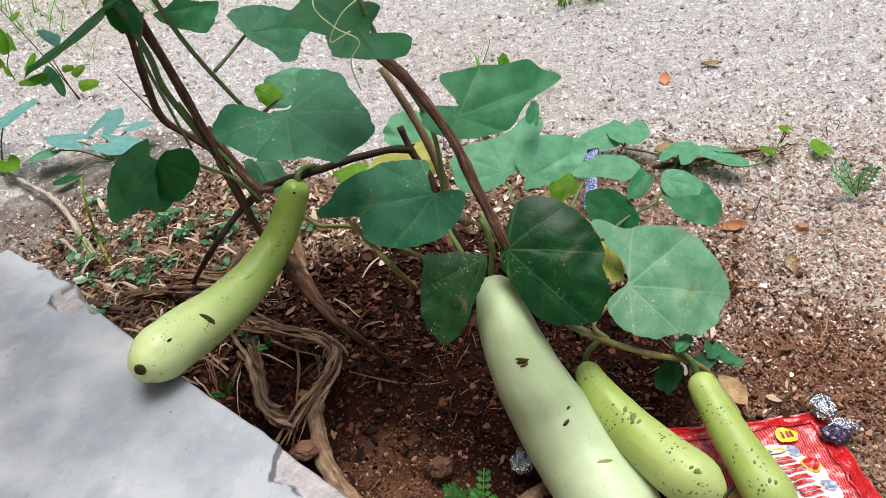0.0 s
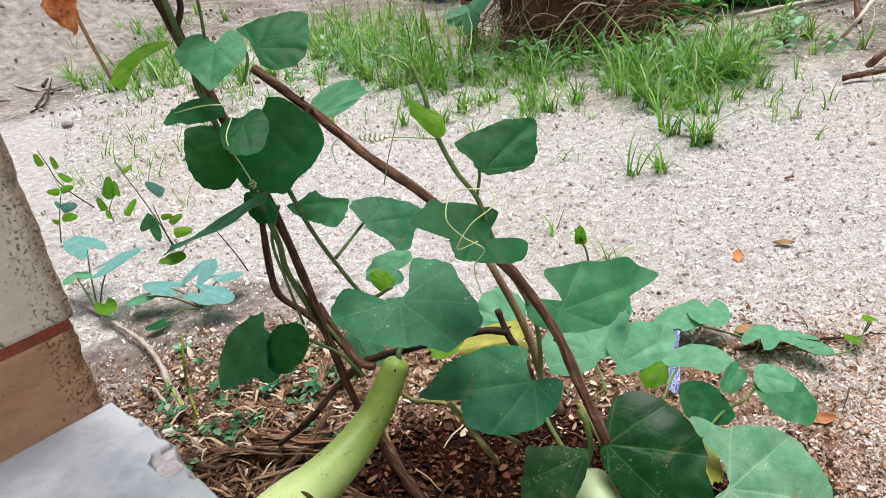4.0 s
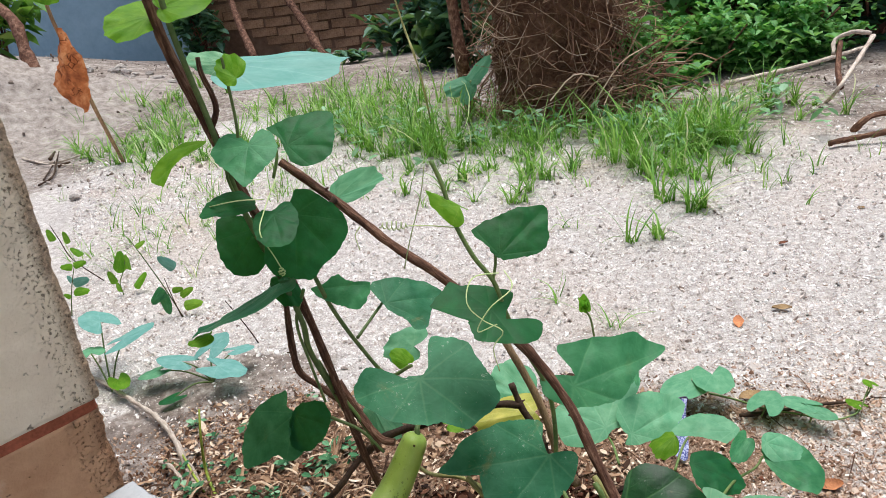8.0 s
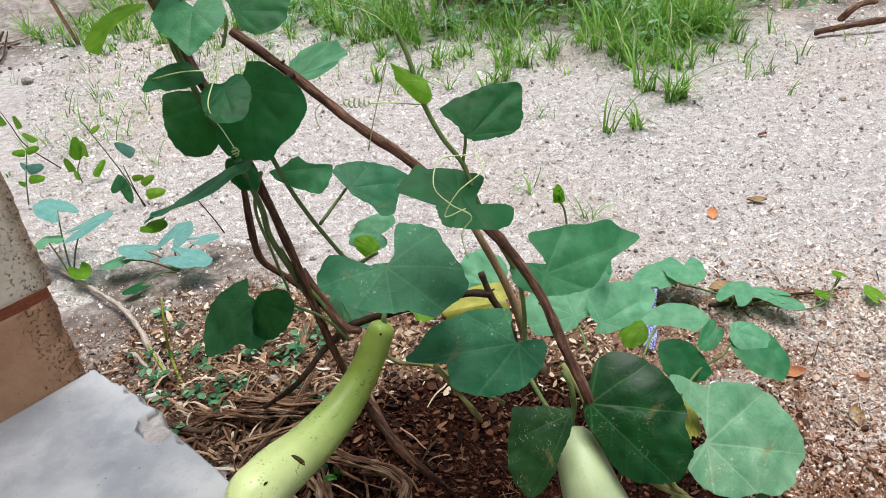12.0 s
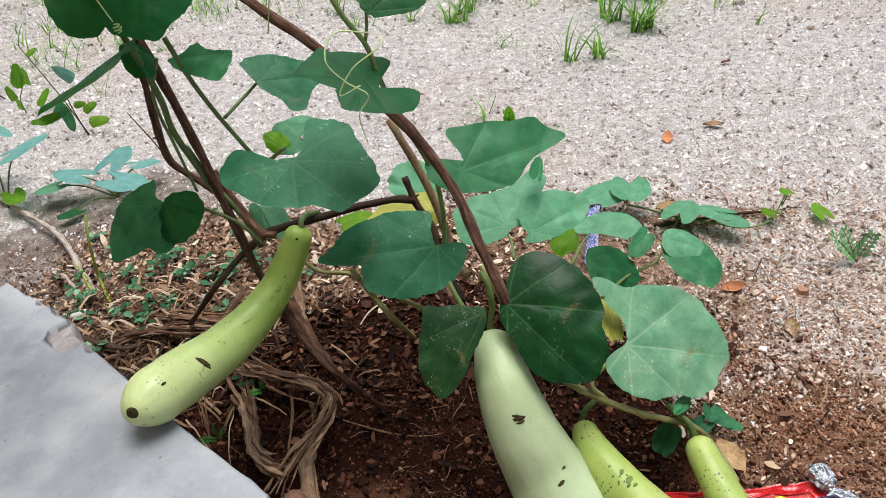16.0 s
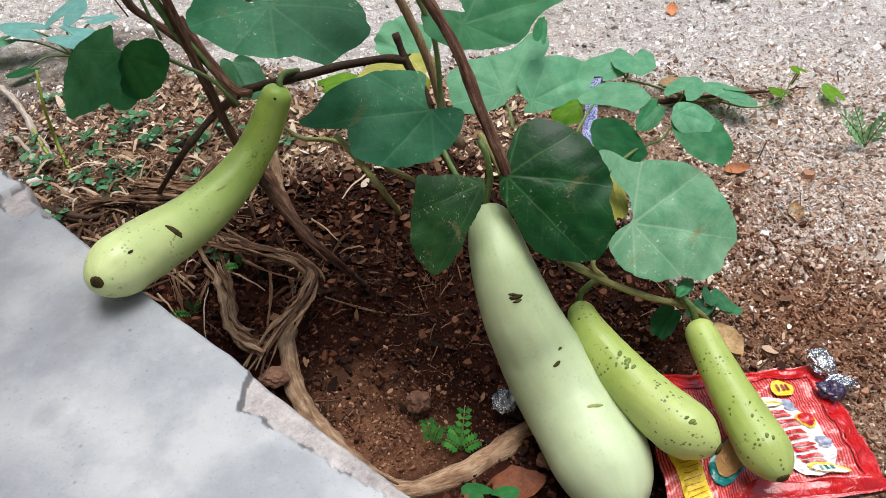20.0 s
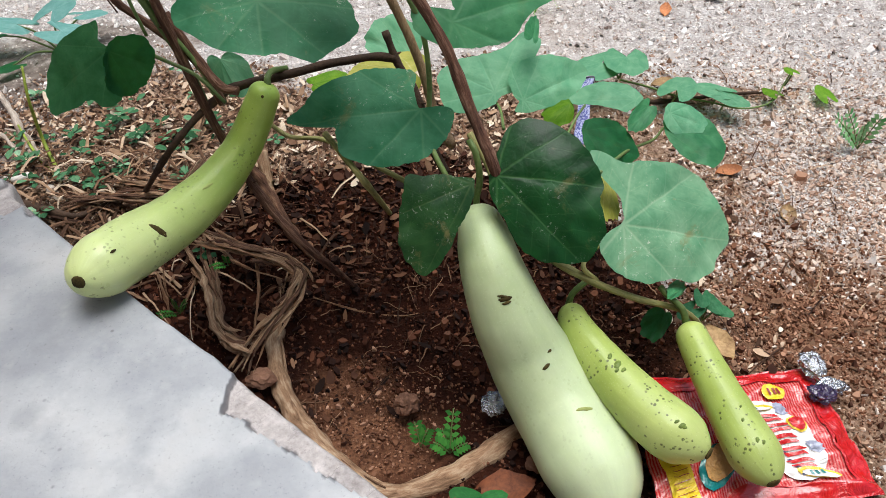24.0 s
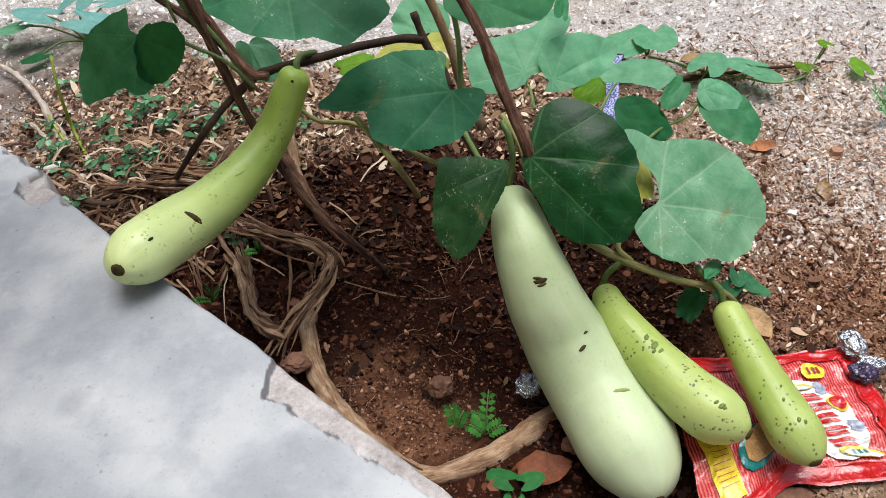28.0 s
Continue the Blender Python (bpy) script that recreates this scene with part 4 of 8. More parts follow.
# leaves: broad ones by their rim, small ones by stalk, tip and widest points
blade(vine, (-0.2785, 0.5768, 0.5225), (0.102, -0.480, 0.872), (0.024, -0.875, -0.484), (-16, 2), (29, 31, 29, 27, 25, 24, 23, 23, 23, 23, 23, 24, 24, 24, 25, 26, 27, 28, 29, 30, 32, 32, 33, 35, 37, 38, 38, 39, 33, 19, 21, 22, 27, 34, 37, 39, 39, 39, 37, 35, 34, 33, 32, 31, 28, 26, 25, 23, 22, 20, 20, 19, 19, 19, 19, 20, 21, 22, 24, 26), "leaf", "green heart-shaped leaf", 0.09)
blade(vine, (-0.2298, 0.6047, 0.5293), (-0.016, -0.633, 0.774), (0.811, 0.445, 0.380), (-17, 2), (32, 34, 37, 37, 37, 35, 34, 32, 31, 30, 29, 29, 29, 29, 30, 31, 32, 33, 35, 37, 40, 33, 27, 24, 22, 21, 21, 20, 20, 20, 21, 21, 22, 23, 25, 27, 28, 29, 30, 31, 32, 32, 32, 32, 32, 32, 32, 32, 31, 30, 29, 28, 28, 28, 28, 27, 28, 28, 29, 30), "leaf_dark", "", 0.09)
blade(vine, (-0.3428, 0.5811, 0.5273), (-0.110, -0.459, 0.882), (-0.813, -0.468, -0.345), (-30, 5), (26, 27, 27, 27, 27, 27, 27, 28, 11, 9, 8, 8, 7, 7, 7, 6, 6, 6, 7, 7, 7, 7, 8, 8, 9, 11, 16, 25, 31, 32, 29, 27, 25, 24, 23, 22, 22, 21, 20, 19, 19, 18, 18, 17, 17, 17, 17, 17, 16, 16, 17, 17, 18, 19, 20, 22, 24, 25, 25, 26), "leaf_lime", "lime green leaf seen from below", 0.09)
blade(vine, (-0.2531, 0.5447, 0.4705), (0.078, -0.311, 0.947), (0.333, -0.887, -0.319), (-13, 1), (29, 28, 28, 26, 25, 24, 23, 22, 21, 20, 20, 20, 20, 20, 20, 20, 20, 21, 22, 23, 24, 25, 26, 28, 31, 32, 32, 28, 22, 20, 19, 20, 22, 25, 24, 24, 24, 23, 22, 21, 20, 20, 19, 19, 19, 19, 19, 19, 20, 20, 21, 23, 23, 24, 25, 26, 28, 28, 28, 29), "leaf_dark", "", 0.09)
blade(vine, (-0.2435, 0.5849, 0.4467), (0.273, -0.765, 0.583), (0.026, -0.600, -0.800), (-17, -6), (44, 45, 44, 41, 38, 36, 36, 36, 36, 37, 37, 38, 38, 40, 41, 42, 43, 43, 42, 42, 41, 40, 40, 39, 39, 39, 40, 41, 42, 42, 42, 42, 35, 31, 30, 29, 28, 28, 28, 28, 28, 28, 28, 29, 30, 31, 32, 33, 35, 37, 40, 43, 44, 45, 46, 45, 45, 44, 44, 44), "leaf_dark", "broad dark green leaf with a wavy edge", 0.09)
blade(vine, (-0.3040, 0.5957, 0.4356), (0.487, -0.640, 0.595), (-0.381, -0.768, -0.514), (-22, 2), (28, 29, 30, 30, 30, 30, 30, 30, 30, 30, 29, 28, 27, 27, 27, 27, 27, 28, 27, 27, 27, 27, 28, 29, 31, 31, 30, 30, 30, 30, 30, 29, 29, 29, 29, 29, 30, 30, 31, 32, 33, 34, 35, 34, 31, 29, 28, 27, 26, 25, 25, 25, 25, 25, 25, 26, 26, 26, 27, 28), "leaf_dark", "", 0.09)
blade(vine, (-0.3015, 0.5734, 0.4839), (0.314, -0.264, 0.912), (-0.822, -0.556, 0.123), (-20, 7), (23, 25, 27, 28, 28, 25, 22, 21, 20, 20, 20, 19, 18, 18, 18, 18, 19, 19, 19, 20, 20, 21, 22, 23, 25, 25, 24, 24, 24, 24, 24, 23, 22, 22, 22, 23, 23, 24, 23, 22, 21, 21, 20, 20, 19, 19, 18, 18, 17, 17, 17, 17, 17, 17, 18, 19, 19, 20, 21, 22), "leaf_dark", "", 0.09)
leaf(vine, (-0.273, 0.580, 0.398), (-0.381, 0.600, 0.341), (-0.337, 0.630, 0.358), (-0.292, 0.540, 0.390), "leaf_old", "dull green leaf seen edge on", 0.3, 0.05)
leaf(vine, (-0.363, 0.600, 0.340), (-0.383, 0.590, 0.338), (-0.379, 0.610, 0.337), (-0.365, 0.580, 0.339), "leaf_lime", "", 0.4)
blade(vine, (-0.2185, 0.5976, 0.3770), (-0.334, -0.519, 0.787), (0.935, -0.284, 0.210), (-34, 6), (27, 27, 27, 27, 24, 20, 17, 14, 13, 13, 12, 12, 12, 12, 12, 13, 14, 16, 18, 22, 23, 23, 25, 25, 25, 26, 28, 33, 40, 35, 32, 28, 24, 22, 20, 18, 17, 16, 16, 15, 15, 15, 15, 15, 15, 16, 16, 17, 19, 21, 23, 25, 27, 28, 28, 29, 29, 28, 28, 28), "leaf", "", 0.09)
blade(vine, (-0.1666, 0.6478, 0.3367), (0.320, -0.462, 0.827), (0.882, -0.173, -0.438), (-17, -15), (29, 29, 29, 31, 32, 35, 38, 43, 44, 42, 40, 38, 37, 36, 34, 32, 31, 30, 30, 29, 29, 30, 30, 31, 32, 33, 35, 36, 38, 41, 41, 42, 37, 34, 31, 29, 27, 26, 25, 25, 25, 24, 23, 23, 23, 23, 23, 23, 24, 25, 29, 35, 37, 38, 38, 37, 35, 33, 31, 30), "leaf_old", "", 0.09)
blade(vine, (-0.0799, 0.5318, 0.3600), (0.200, -0.390, 0.899), (-0.979, -0.032, 0.203), (-2, -18), (18, 17, 17, 17, 17, 17, 17, 18, 19, 19, 19, 18, 18, 17, 17, 17, 17, 17, 18, 19, 20, 21, 23, 25, 28, 32, 37, 40, 44, 46, 48, 48, 49, 43, 24, 18, 19, 21, 23, 33, 46, 47, 47, 46, 46, 47, 48, 49, 50, 51, 53, 61, 59, 57, 56, 56, 56, 55, 19, 19), "leaf_dark", "", 0.09)
blade(vine, (-0.0490, 0.5731, 0.4289), (0.089, -0.738, 0.669), (0.705, 0.521, 0.481), (-25, -3), (41, 37, 34, 31, 29, 28, 27, 25, 24, 24, 23, 23, 23, 23, 24, 25, 26, 29, 31, 33, 36, 39, 37, 35, 31, 29, 28, 27, 28, 28, 28, 28, 27, 28, 26, 25, 24, 24, 23, 23, 23, 24, 24, 25, 26, 27, 28, 29, 30, 30, 30, 31, 31, 31, 31, 32, 34, 36, 39, 41), "leaf_dark", "dark green crinkled leaf", 0.09)
leaf(vine, (-0.095, 0.560, 0.463), (-0.124, 0.575, 0.478), (-0.100, 0.570, 0.468), (-0.107, 0.550, 0.457), "leaf_lime", "young leaf half unfolded", 0.3, 0.4)
leaf(vine, (-0.245, 0.750, 0.423), (-0.188, 0.750, 0.446), (-0.205, 0.730, 0.433), (-0.224, 0.770, 0.453), "leaf_pale", "", 0.3, 0.1)
blade(vine, (-0.1333, 0.5393, 0.2766), (0.070, -0.391, 0.918), (0.135, -0.908, -0.397), (-31, -15), (20, 21, 23, 25, 28, 31, 36, 37, 38, 39, 41, 43, 47, 51, 54, 57, 59, 58, 59, 60, 60, 61, 63, 66, 71, 77, 78, 81, 79, 82, 79, 47, 40, 37, 38, 40, 44, 48, 82, 87, 87, 87, 83, 78, 66, 58, 53, 47, 41, 36, 33, 30, 27, 26, 25, 23, 21, 21, 20, 19), "leaf_old", "dull green leaf with brown blotches", 0.09)
leaf(vine, (-0.168, 0.600, 0.288), (-0.183, 0.605, 0.303), (-0.181, 0.595, 0.293), (-0.167, 0.610, 0.299), "leaf_lime", "", 0.4, 0.4)
blade(vine, (-0.3209, 0.5882, 0.2251), (0.022, -0.759, 0.651), (-0.829, -0.378, -0.413), (-35, 0), (38, 41, 44, 44, 38, 35, 32, 30, 28, 26, 24, 24, 24, 26, 33, 35, 38, 39, 40, 40, 40, 31, 29, 27, 26, 26, 26, 26, 27, 28, 36, 32, 31, 31, 32, 40, 46, 42, 40, 38, 36, 34, 33, 33, 32, 31, 30, 30, 30, 30, 29, 29, 29, 30, 31, 31, 32, 34, 36, 37), "leaf", "green torn leaf with a deep notch", 0.09)
blade(vine, (-0.2790, 0.5900, 0.2300), (-0.06, -0.759, 0.651), (-0.829, -0.378, -0.413), (6, -18), (26, 27, 28, 28, 29, 29, 28, 27, 26, 26, 25, 24, 22, 21, 21, 21, 21, 20, 20, 20, 20, 20, 20, 21, 21, 22, 22, 23, 24, 25, 25, 25, 26, 27, 27, 26, 26, 26, 25, 24, 24, 24, 25, 25, 24, 24, 24, 23, 23, 22, 22, 22, 22, 22, 22, 22, 23, 24, 24, 25), "leaf_dark", "dark oval lobe split from the torn leaf", 0.09)
blade(vine, (0.0246, 0.5806, 0.2578), (0.229, -0.613, 0.756), (0.908, 0.415, 0.063), (-30, 9), (50, 87, 83, 79, 76, 74, 67, 60, 55, 53, 52, 51, 50, 49, 49, 49, 50, 52, 54, 57, 55, 43, 34, 32, 30, 59, 64, 63, 62, 58, 53, 48, 44, 38, 33, 30, 28, 25, 24, 22, 21, 20, 20, 20, 20, 20, 20, 20, 21, 22, 23, 23, 24, 25, 26, 27, 28, 30, 33, 38), "leaf", "broad blue-green heart-shaped leaf", 0.09)
blade(vine, (-0.0592, 0.5503, 0.1878), (0.282, -0.491, 0.824), (-0.947, -0.280, 0.157), (-28, -8), (48, 48, 48, 50, 52, 52, 50, 48, 46, 45, 43, 42, 41, 40, 40, 40, 39, 40, 40, 42, 42, 43, 43, 45, 46, 47, 49, 51, 52, 54, 57, 57, 49, 30, 28, 29, 31, 34, 38, 51, 54, 52, 51, 50, 50, 49, 50, 50, 51, 52, 53, 55, 58, 62, 66, 69, 71, 74, 79, 85), "leaf_old", "broad green leaf with pale veins", 0.09)
# the paler material stands in for brighter light on this leaf
blade(vine, (0.0357, 0.6747, 0.1489), (0.016, -0.517, 0.856), (-0.851, 0.443, 0.283), (-10, 10), (45, 48, 52, 54, 55, 54, 53, 53, 54, 54, 55, 54, 51, 48, 44, 41, 38, 34, 32, 30, 28, 27, 24, 22, 21, 20, 21, 21, 22, 24, 25, 28, 28, 29, 30, 31, 32, 35, 38, 43, 50, 61, 72, 74, 76, 69, 49, 41, 37, 35, 33, 32, 32, 32, 32, 33, 35, 37, 40, 43), "leaf_pale", "broad pale leaf, its brighter light put into the colour", 0.09)
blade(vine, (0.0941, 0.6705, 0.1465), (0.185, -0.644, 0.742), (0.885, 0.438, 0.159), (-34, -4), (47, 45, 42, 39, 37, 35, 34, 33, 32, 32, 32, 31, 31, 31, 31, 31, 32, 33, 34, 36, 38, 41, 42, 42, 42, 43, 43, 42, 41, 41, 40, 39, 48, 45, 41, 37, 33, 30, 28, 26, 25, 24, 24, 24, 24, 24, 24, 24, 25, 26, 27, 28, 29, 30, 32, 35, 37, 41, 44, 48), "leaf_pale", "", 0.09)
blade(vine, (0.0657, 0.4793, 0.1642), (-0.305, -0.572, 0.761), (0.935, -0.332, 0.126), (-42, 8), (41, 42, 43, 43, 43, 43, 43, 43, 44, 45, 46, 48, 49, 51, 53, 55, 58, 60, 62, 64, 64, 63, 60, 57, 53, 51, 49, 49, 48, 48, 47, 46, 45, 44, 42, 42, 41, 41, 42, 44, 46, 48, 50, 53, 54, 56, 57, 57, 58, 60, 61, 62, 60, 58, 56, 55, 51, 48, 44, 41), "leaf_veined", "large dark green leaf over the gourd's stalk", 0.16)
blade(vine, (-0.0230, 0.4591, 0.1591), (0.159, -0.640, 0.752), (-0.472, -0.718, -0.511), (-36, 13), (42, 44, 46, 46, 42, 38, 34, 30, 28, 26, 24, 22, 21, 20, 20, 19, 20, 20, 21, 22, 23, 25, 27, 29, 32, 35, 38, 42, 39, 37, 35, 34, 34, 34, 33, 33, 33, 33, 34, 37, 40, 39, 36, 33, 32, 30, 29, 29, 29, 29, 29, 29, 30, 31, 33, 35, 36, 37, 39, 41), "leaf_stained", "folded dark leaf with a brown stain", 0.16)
blade(vine, (0.1619, 0.4913, 0.1142), (0.163, -0.601, 0.782), (0.978, -0.008, -0.210), (-29, -6), (73, 73, 70, 68, 67, 66, 65, 66, 64, 62, 61, 59, 58, 57, 56, 55, 55, 55, 55, 55, 57, 63, 76, 81, 65, 40, 34, 32, 30, 29, 28, 29, 32, 42, 52, 55, 57, 57, 57, 57, 56, 56, 55, 54, 54, 53, 51, 51, 50, 50, 54, 59, 62, 64, 66, 68, 67, 68, 70, 74), "leaf_worn", "large pale green leaf with white specks", 0.09)
blade(vine, (0.1428, 0.5870, 0.1328), (0.220, -0.274, 0.936), (0.914, -0.277, -0.296), (-28, -3), (30, 28, 27, 26, 25, 25, 25, 25, 25, 25, 25, 26, 26, 26, 26, 26, 26, 26, 27, 27, 27, 28, 28, 29, 29, 30, 31, 32, 31, 31, 31, 31, 30, 30, 30, 30, 31, 31, 33, 33, 33, 34, 34, 33, 33, 31, 29, 27, 26, 26, 25, 25, 25, 25, 26, 27, 27, 27, 28, 29), "leaf_dark", "", 0.09)
blade(vine, (0.2302, 0.6104, 0.1159), (0.099, -0.300, 0.949), (0.758, -0.595, -0.267), (-24, -14), (34, 33, 33, 33, 33, 33, 33, 32, 31, 30, 30, 30, 30, 31, 31, 32, 31, 31, 31, 31, 31, 32, 33, 33, 33, 33, 34, 35, 35, 34, 34, 34, 33, 32, 31, 30, 30, 29, 28, 28, 27, 27, 27, 27, 28, 28, 28, 28, 28, 28, 29, 30, 31, 33, 34, 36, 36, 35, 34, 34), "leaf", "", 0.09)
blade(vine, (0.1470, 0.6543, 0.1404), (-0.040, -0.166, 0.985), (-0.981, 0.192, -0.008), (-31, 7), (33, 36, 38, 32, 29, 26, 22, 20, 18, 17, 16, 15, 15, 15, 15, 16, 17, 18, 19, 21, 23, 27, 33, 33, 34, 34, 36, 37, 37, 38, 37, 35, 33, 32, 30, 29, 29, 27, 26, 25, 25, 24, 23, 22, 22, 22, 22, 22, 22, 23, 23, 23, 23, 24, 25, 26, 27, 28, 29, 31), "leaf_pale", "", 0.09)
leaf(vine, (0.183, 0.620, 0.146), (0.160, 0.600, 0.135), (0.171, 0.630, 0.142), (0.178, 0.600, 0.140), "leaf", "", 0.4, 0.3)
leaf(vine, (0.112, 0.640, 0.140), (0.084, 0.630, 0.132), (0.099, 0.620, 0.130), (0.093, 0.660, 0.131), "leaf_lime", "", 0.3, 0.3)
leaf(vine, (-0.041, 0.680, 0.159), (-0.110, 0.660, 0.166), (-0.082, 0.650, 0.141), (-0.070, 0.700, 0.174), "leaf_yellow", "yellowing old leaf", 0.4, 0.15)
leaf(vine, (-0.044, 0.720, 0.154), (-0.092, 0.740, 0.173), (-0.077, 0.710, 0.152), (-0.057, 0.760, 0.186), "leaf_pale", "", 0.4, 0.1)
leaf(vine, (-0.171, 0.680, 0.261), (-0.206, 0.680, 0.265), (-0.190, 0.660, 0.253), (-0.173, 0.700, 0.279), "leaf_pale", "", 0.6, 0.1)
leaf(vine, (0.076, 0.680, 0.192), (0.084, 0.720, 0.196), (0.069, 0.690, 0.200), (0.084, 0.690, 0.193), "leaf", "", 0.4, 0.1)
leaf(vine, (-0.144, 0.680, 0.151), (-0.109, 0.690, 0.155), (-0.120, 0.670, 0.151), (-0.134, 0.700, 0.155), "leaf_lime", "", 0.4, 0.1)
leaf(vine, (-0.224, 0.660, 0.194), (-0.205, 0.630, 0.169), (-0.232, 0.650, 0.178), (-0.192, 0.650, 0.182), "leaf_pale", "", 0.4, 0.1)
leaf(vine, (0.189, 0.460, 0.065), (0.167, 0.440, 0.078), (0.174, 0.440, 0.074), (0.182, 0.470, 0.062), "leaf", "", 0.4, 0.1)
leaf(vine, (0.179, 0.460, 0.032), (0.161, 0.440, 0.019), (0.154, 0.450, 0.034), (0.175, 0.440, 0.025), "leaf_dark", "", 0.4, 0.1)
leaf(vine, (0.127, 0.550, 0.120), (0.128, 0.500, 0.113), (0.116, 0.510, 0.121), (0.138, 0.515, 0.119), "leaf_yellow", "shrivelled brown-green young leaf", 0.4, 0.6)
leaf(vine, (-0.349, 0.620, 0.646), (-0.382, 0.600, 0.644), (-0.363, 0.590, 0.631), (-0.370, 0.630, 0.661), "leaf_lime", "", 0.5)
leaf(vine, (-0.329, 0.600, 0.652), (-0.286, 0.620, 0.662), (-0.298, 0.590, 0.645), (-0.314, 0.620, 0.673), "leaf_lime", "", 0.3)
# light from above is painted here by the misty pale material
leaf(vine, (-0.321, 0.700, 0.591), (-0.199, 0.720, 0.581), (-0.257, 0.660, 0.567), (-0.273, 0.740, 0.594), "leaf_mist", "pale blue-green leaf, light from above put into the colour", 0.3, 0.08)
leaf(vine, (-0.277, 0.600, 0.588), (-0.295, 0.610, 0.604), (-0.292, 0.595, 0.591), (-0.275, 0.610, 0.609), "leaf_lime", "", 0.4, 0.3)
leaf(vine, (-0.292, 0.620, 0.599), (-0.331, 0.630, 0.608), (-0.309, 0.610, 0.595), (-0.309, 0.640, 0.611), "leaf_worn", "", 0.3, 0.1)
blade(vine, (0.2063, 0.629, 0.131), (0.1, -0.55, 0.82), (0.85, -0.35, 0.1), (0, 0), (44, 40, 30, 22, 17, 14, 12, 10, 8, 7, 6, 5, 5, 5, 6, 7, 9, 11, 14, 18, 22, 28, 36, 42), "leaf_pale", "pale narrow leaf folded along its midrib", 0.2)
leaf(vine, (-0.281, 0.610, 0.392), (-0.270, 0.590, 0.369), (-0.290, 0.600, 0.380), (-0.260, 0.600, 0.376), "leaf_dark", "", 0.3, 0.3)
leaf(vine, (-0.413, 0.600, 0.679), (-0.462, 0.620, 0.692), (-0.434, 0.600, 0.670), (-0.440, 0.630, 0.703), "leaf_lime", "", 0.3)

# tendrils
def coil(a, b, turns, r, name="tendril"):
    a, b = Vector(a), Vector(b)
    d = (b - a).normalized()
    s = d.orthogonal().normalized()
    w = d.cross(s)
    n = int(turns * 8)
    pts = [a + (b - a) * i / n + (s * math.cos(i * math.pi / 4) + w * math.sin(i * math.pi / 4)) * r * (0.4 + 0.6 * math.sin(math.pi * i / n)) for i in range(n + 1)]
    part(name, tube(pts, 0.0006, 5, 2), M["tendril"], vine)


stem([(-0.254, 0.575, 0.503), (-0.262, 0.550, 0.482), (-0.263, 0.530, 0.469), (-0.254, 0.525, 0.450), (-0.251, 0.530, 0.434)], 0.0006, 0.0005, "tendril", name="tendril", sides=5)
stem([(-0.318, 0.570, 0.484), (-0.284, 0.550, 0.493), (-0.260, 0.550, 0.492)], 0.0006, 0.0005, "tendril", name="tendril", sides=5)
stem([(-0.067, 0.550, 0.403), (-0.089, 0.520, 0.414), (-0.095, 0.500, 0.401), (-0.083, 0.500, 0.384), (-0.068, 0.500, 0.372), (-0.077, 0.500, 0.357), (-0.074, 0.500, 0.334)], 0.0006, 0.0005, "tendril", name="tendril", sides=5)
stem([(-0.062, 0.550, 0.405), (-0.057, 0.520, 0.402), (-0.077, 0.505, 0.392), (-0.089, 0.500, 0.374), (-0.072, 0.495, 0.382)], 0.0006, 0.0005, "tendril", name="tendril", sides=5)
stem([(-0.155, 0.590, 0.398), (-0.145, 0.580, 0.429), (-0.130, 0.580, 0.470), (-0.123, 0.585, 0.498)], 0.0006, 0.0005, "tendril", name="tendril", sides=5)
stem([(-0.192, 0.600, 0.441), (-0.197, 0.595, 0.434), (-0.194, 0.590, 0.421)], 0.0006, 0.0005, "tendril", name="tendril", sides=5)
stem([(-0.102, 0.565, 0.444), (-0.124, 0.570, 0.446), (-0.144, 0.575, 0.446)], 0.0006, 0.0005, "tendril", name="tendril", sides=5)
coil((-0.144, 0.575, 0.446), (-0.170, 0.580, 0.447), 6, 0.004)
coil((-0.259, 0.550, 0.427), (-0.258, 0.550, 0.420), 3, 0.003)

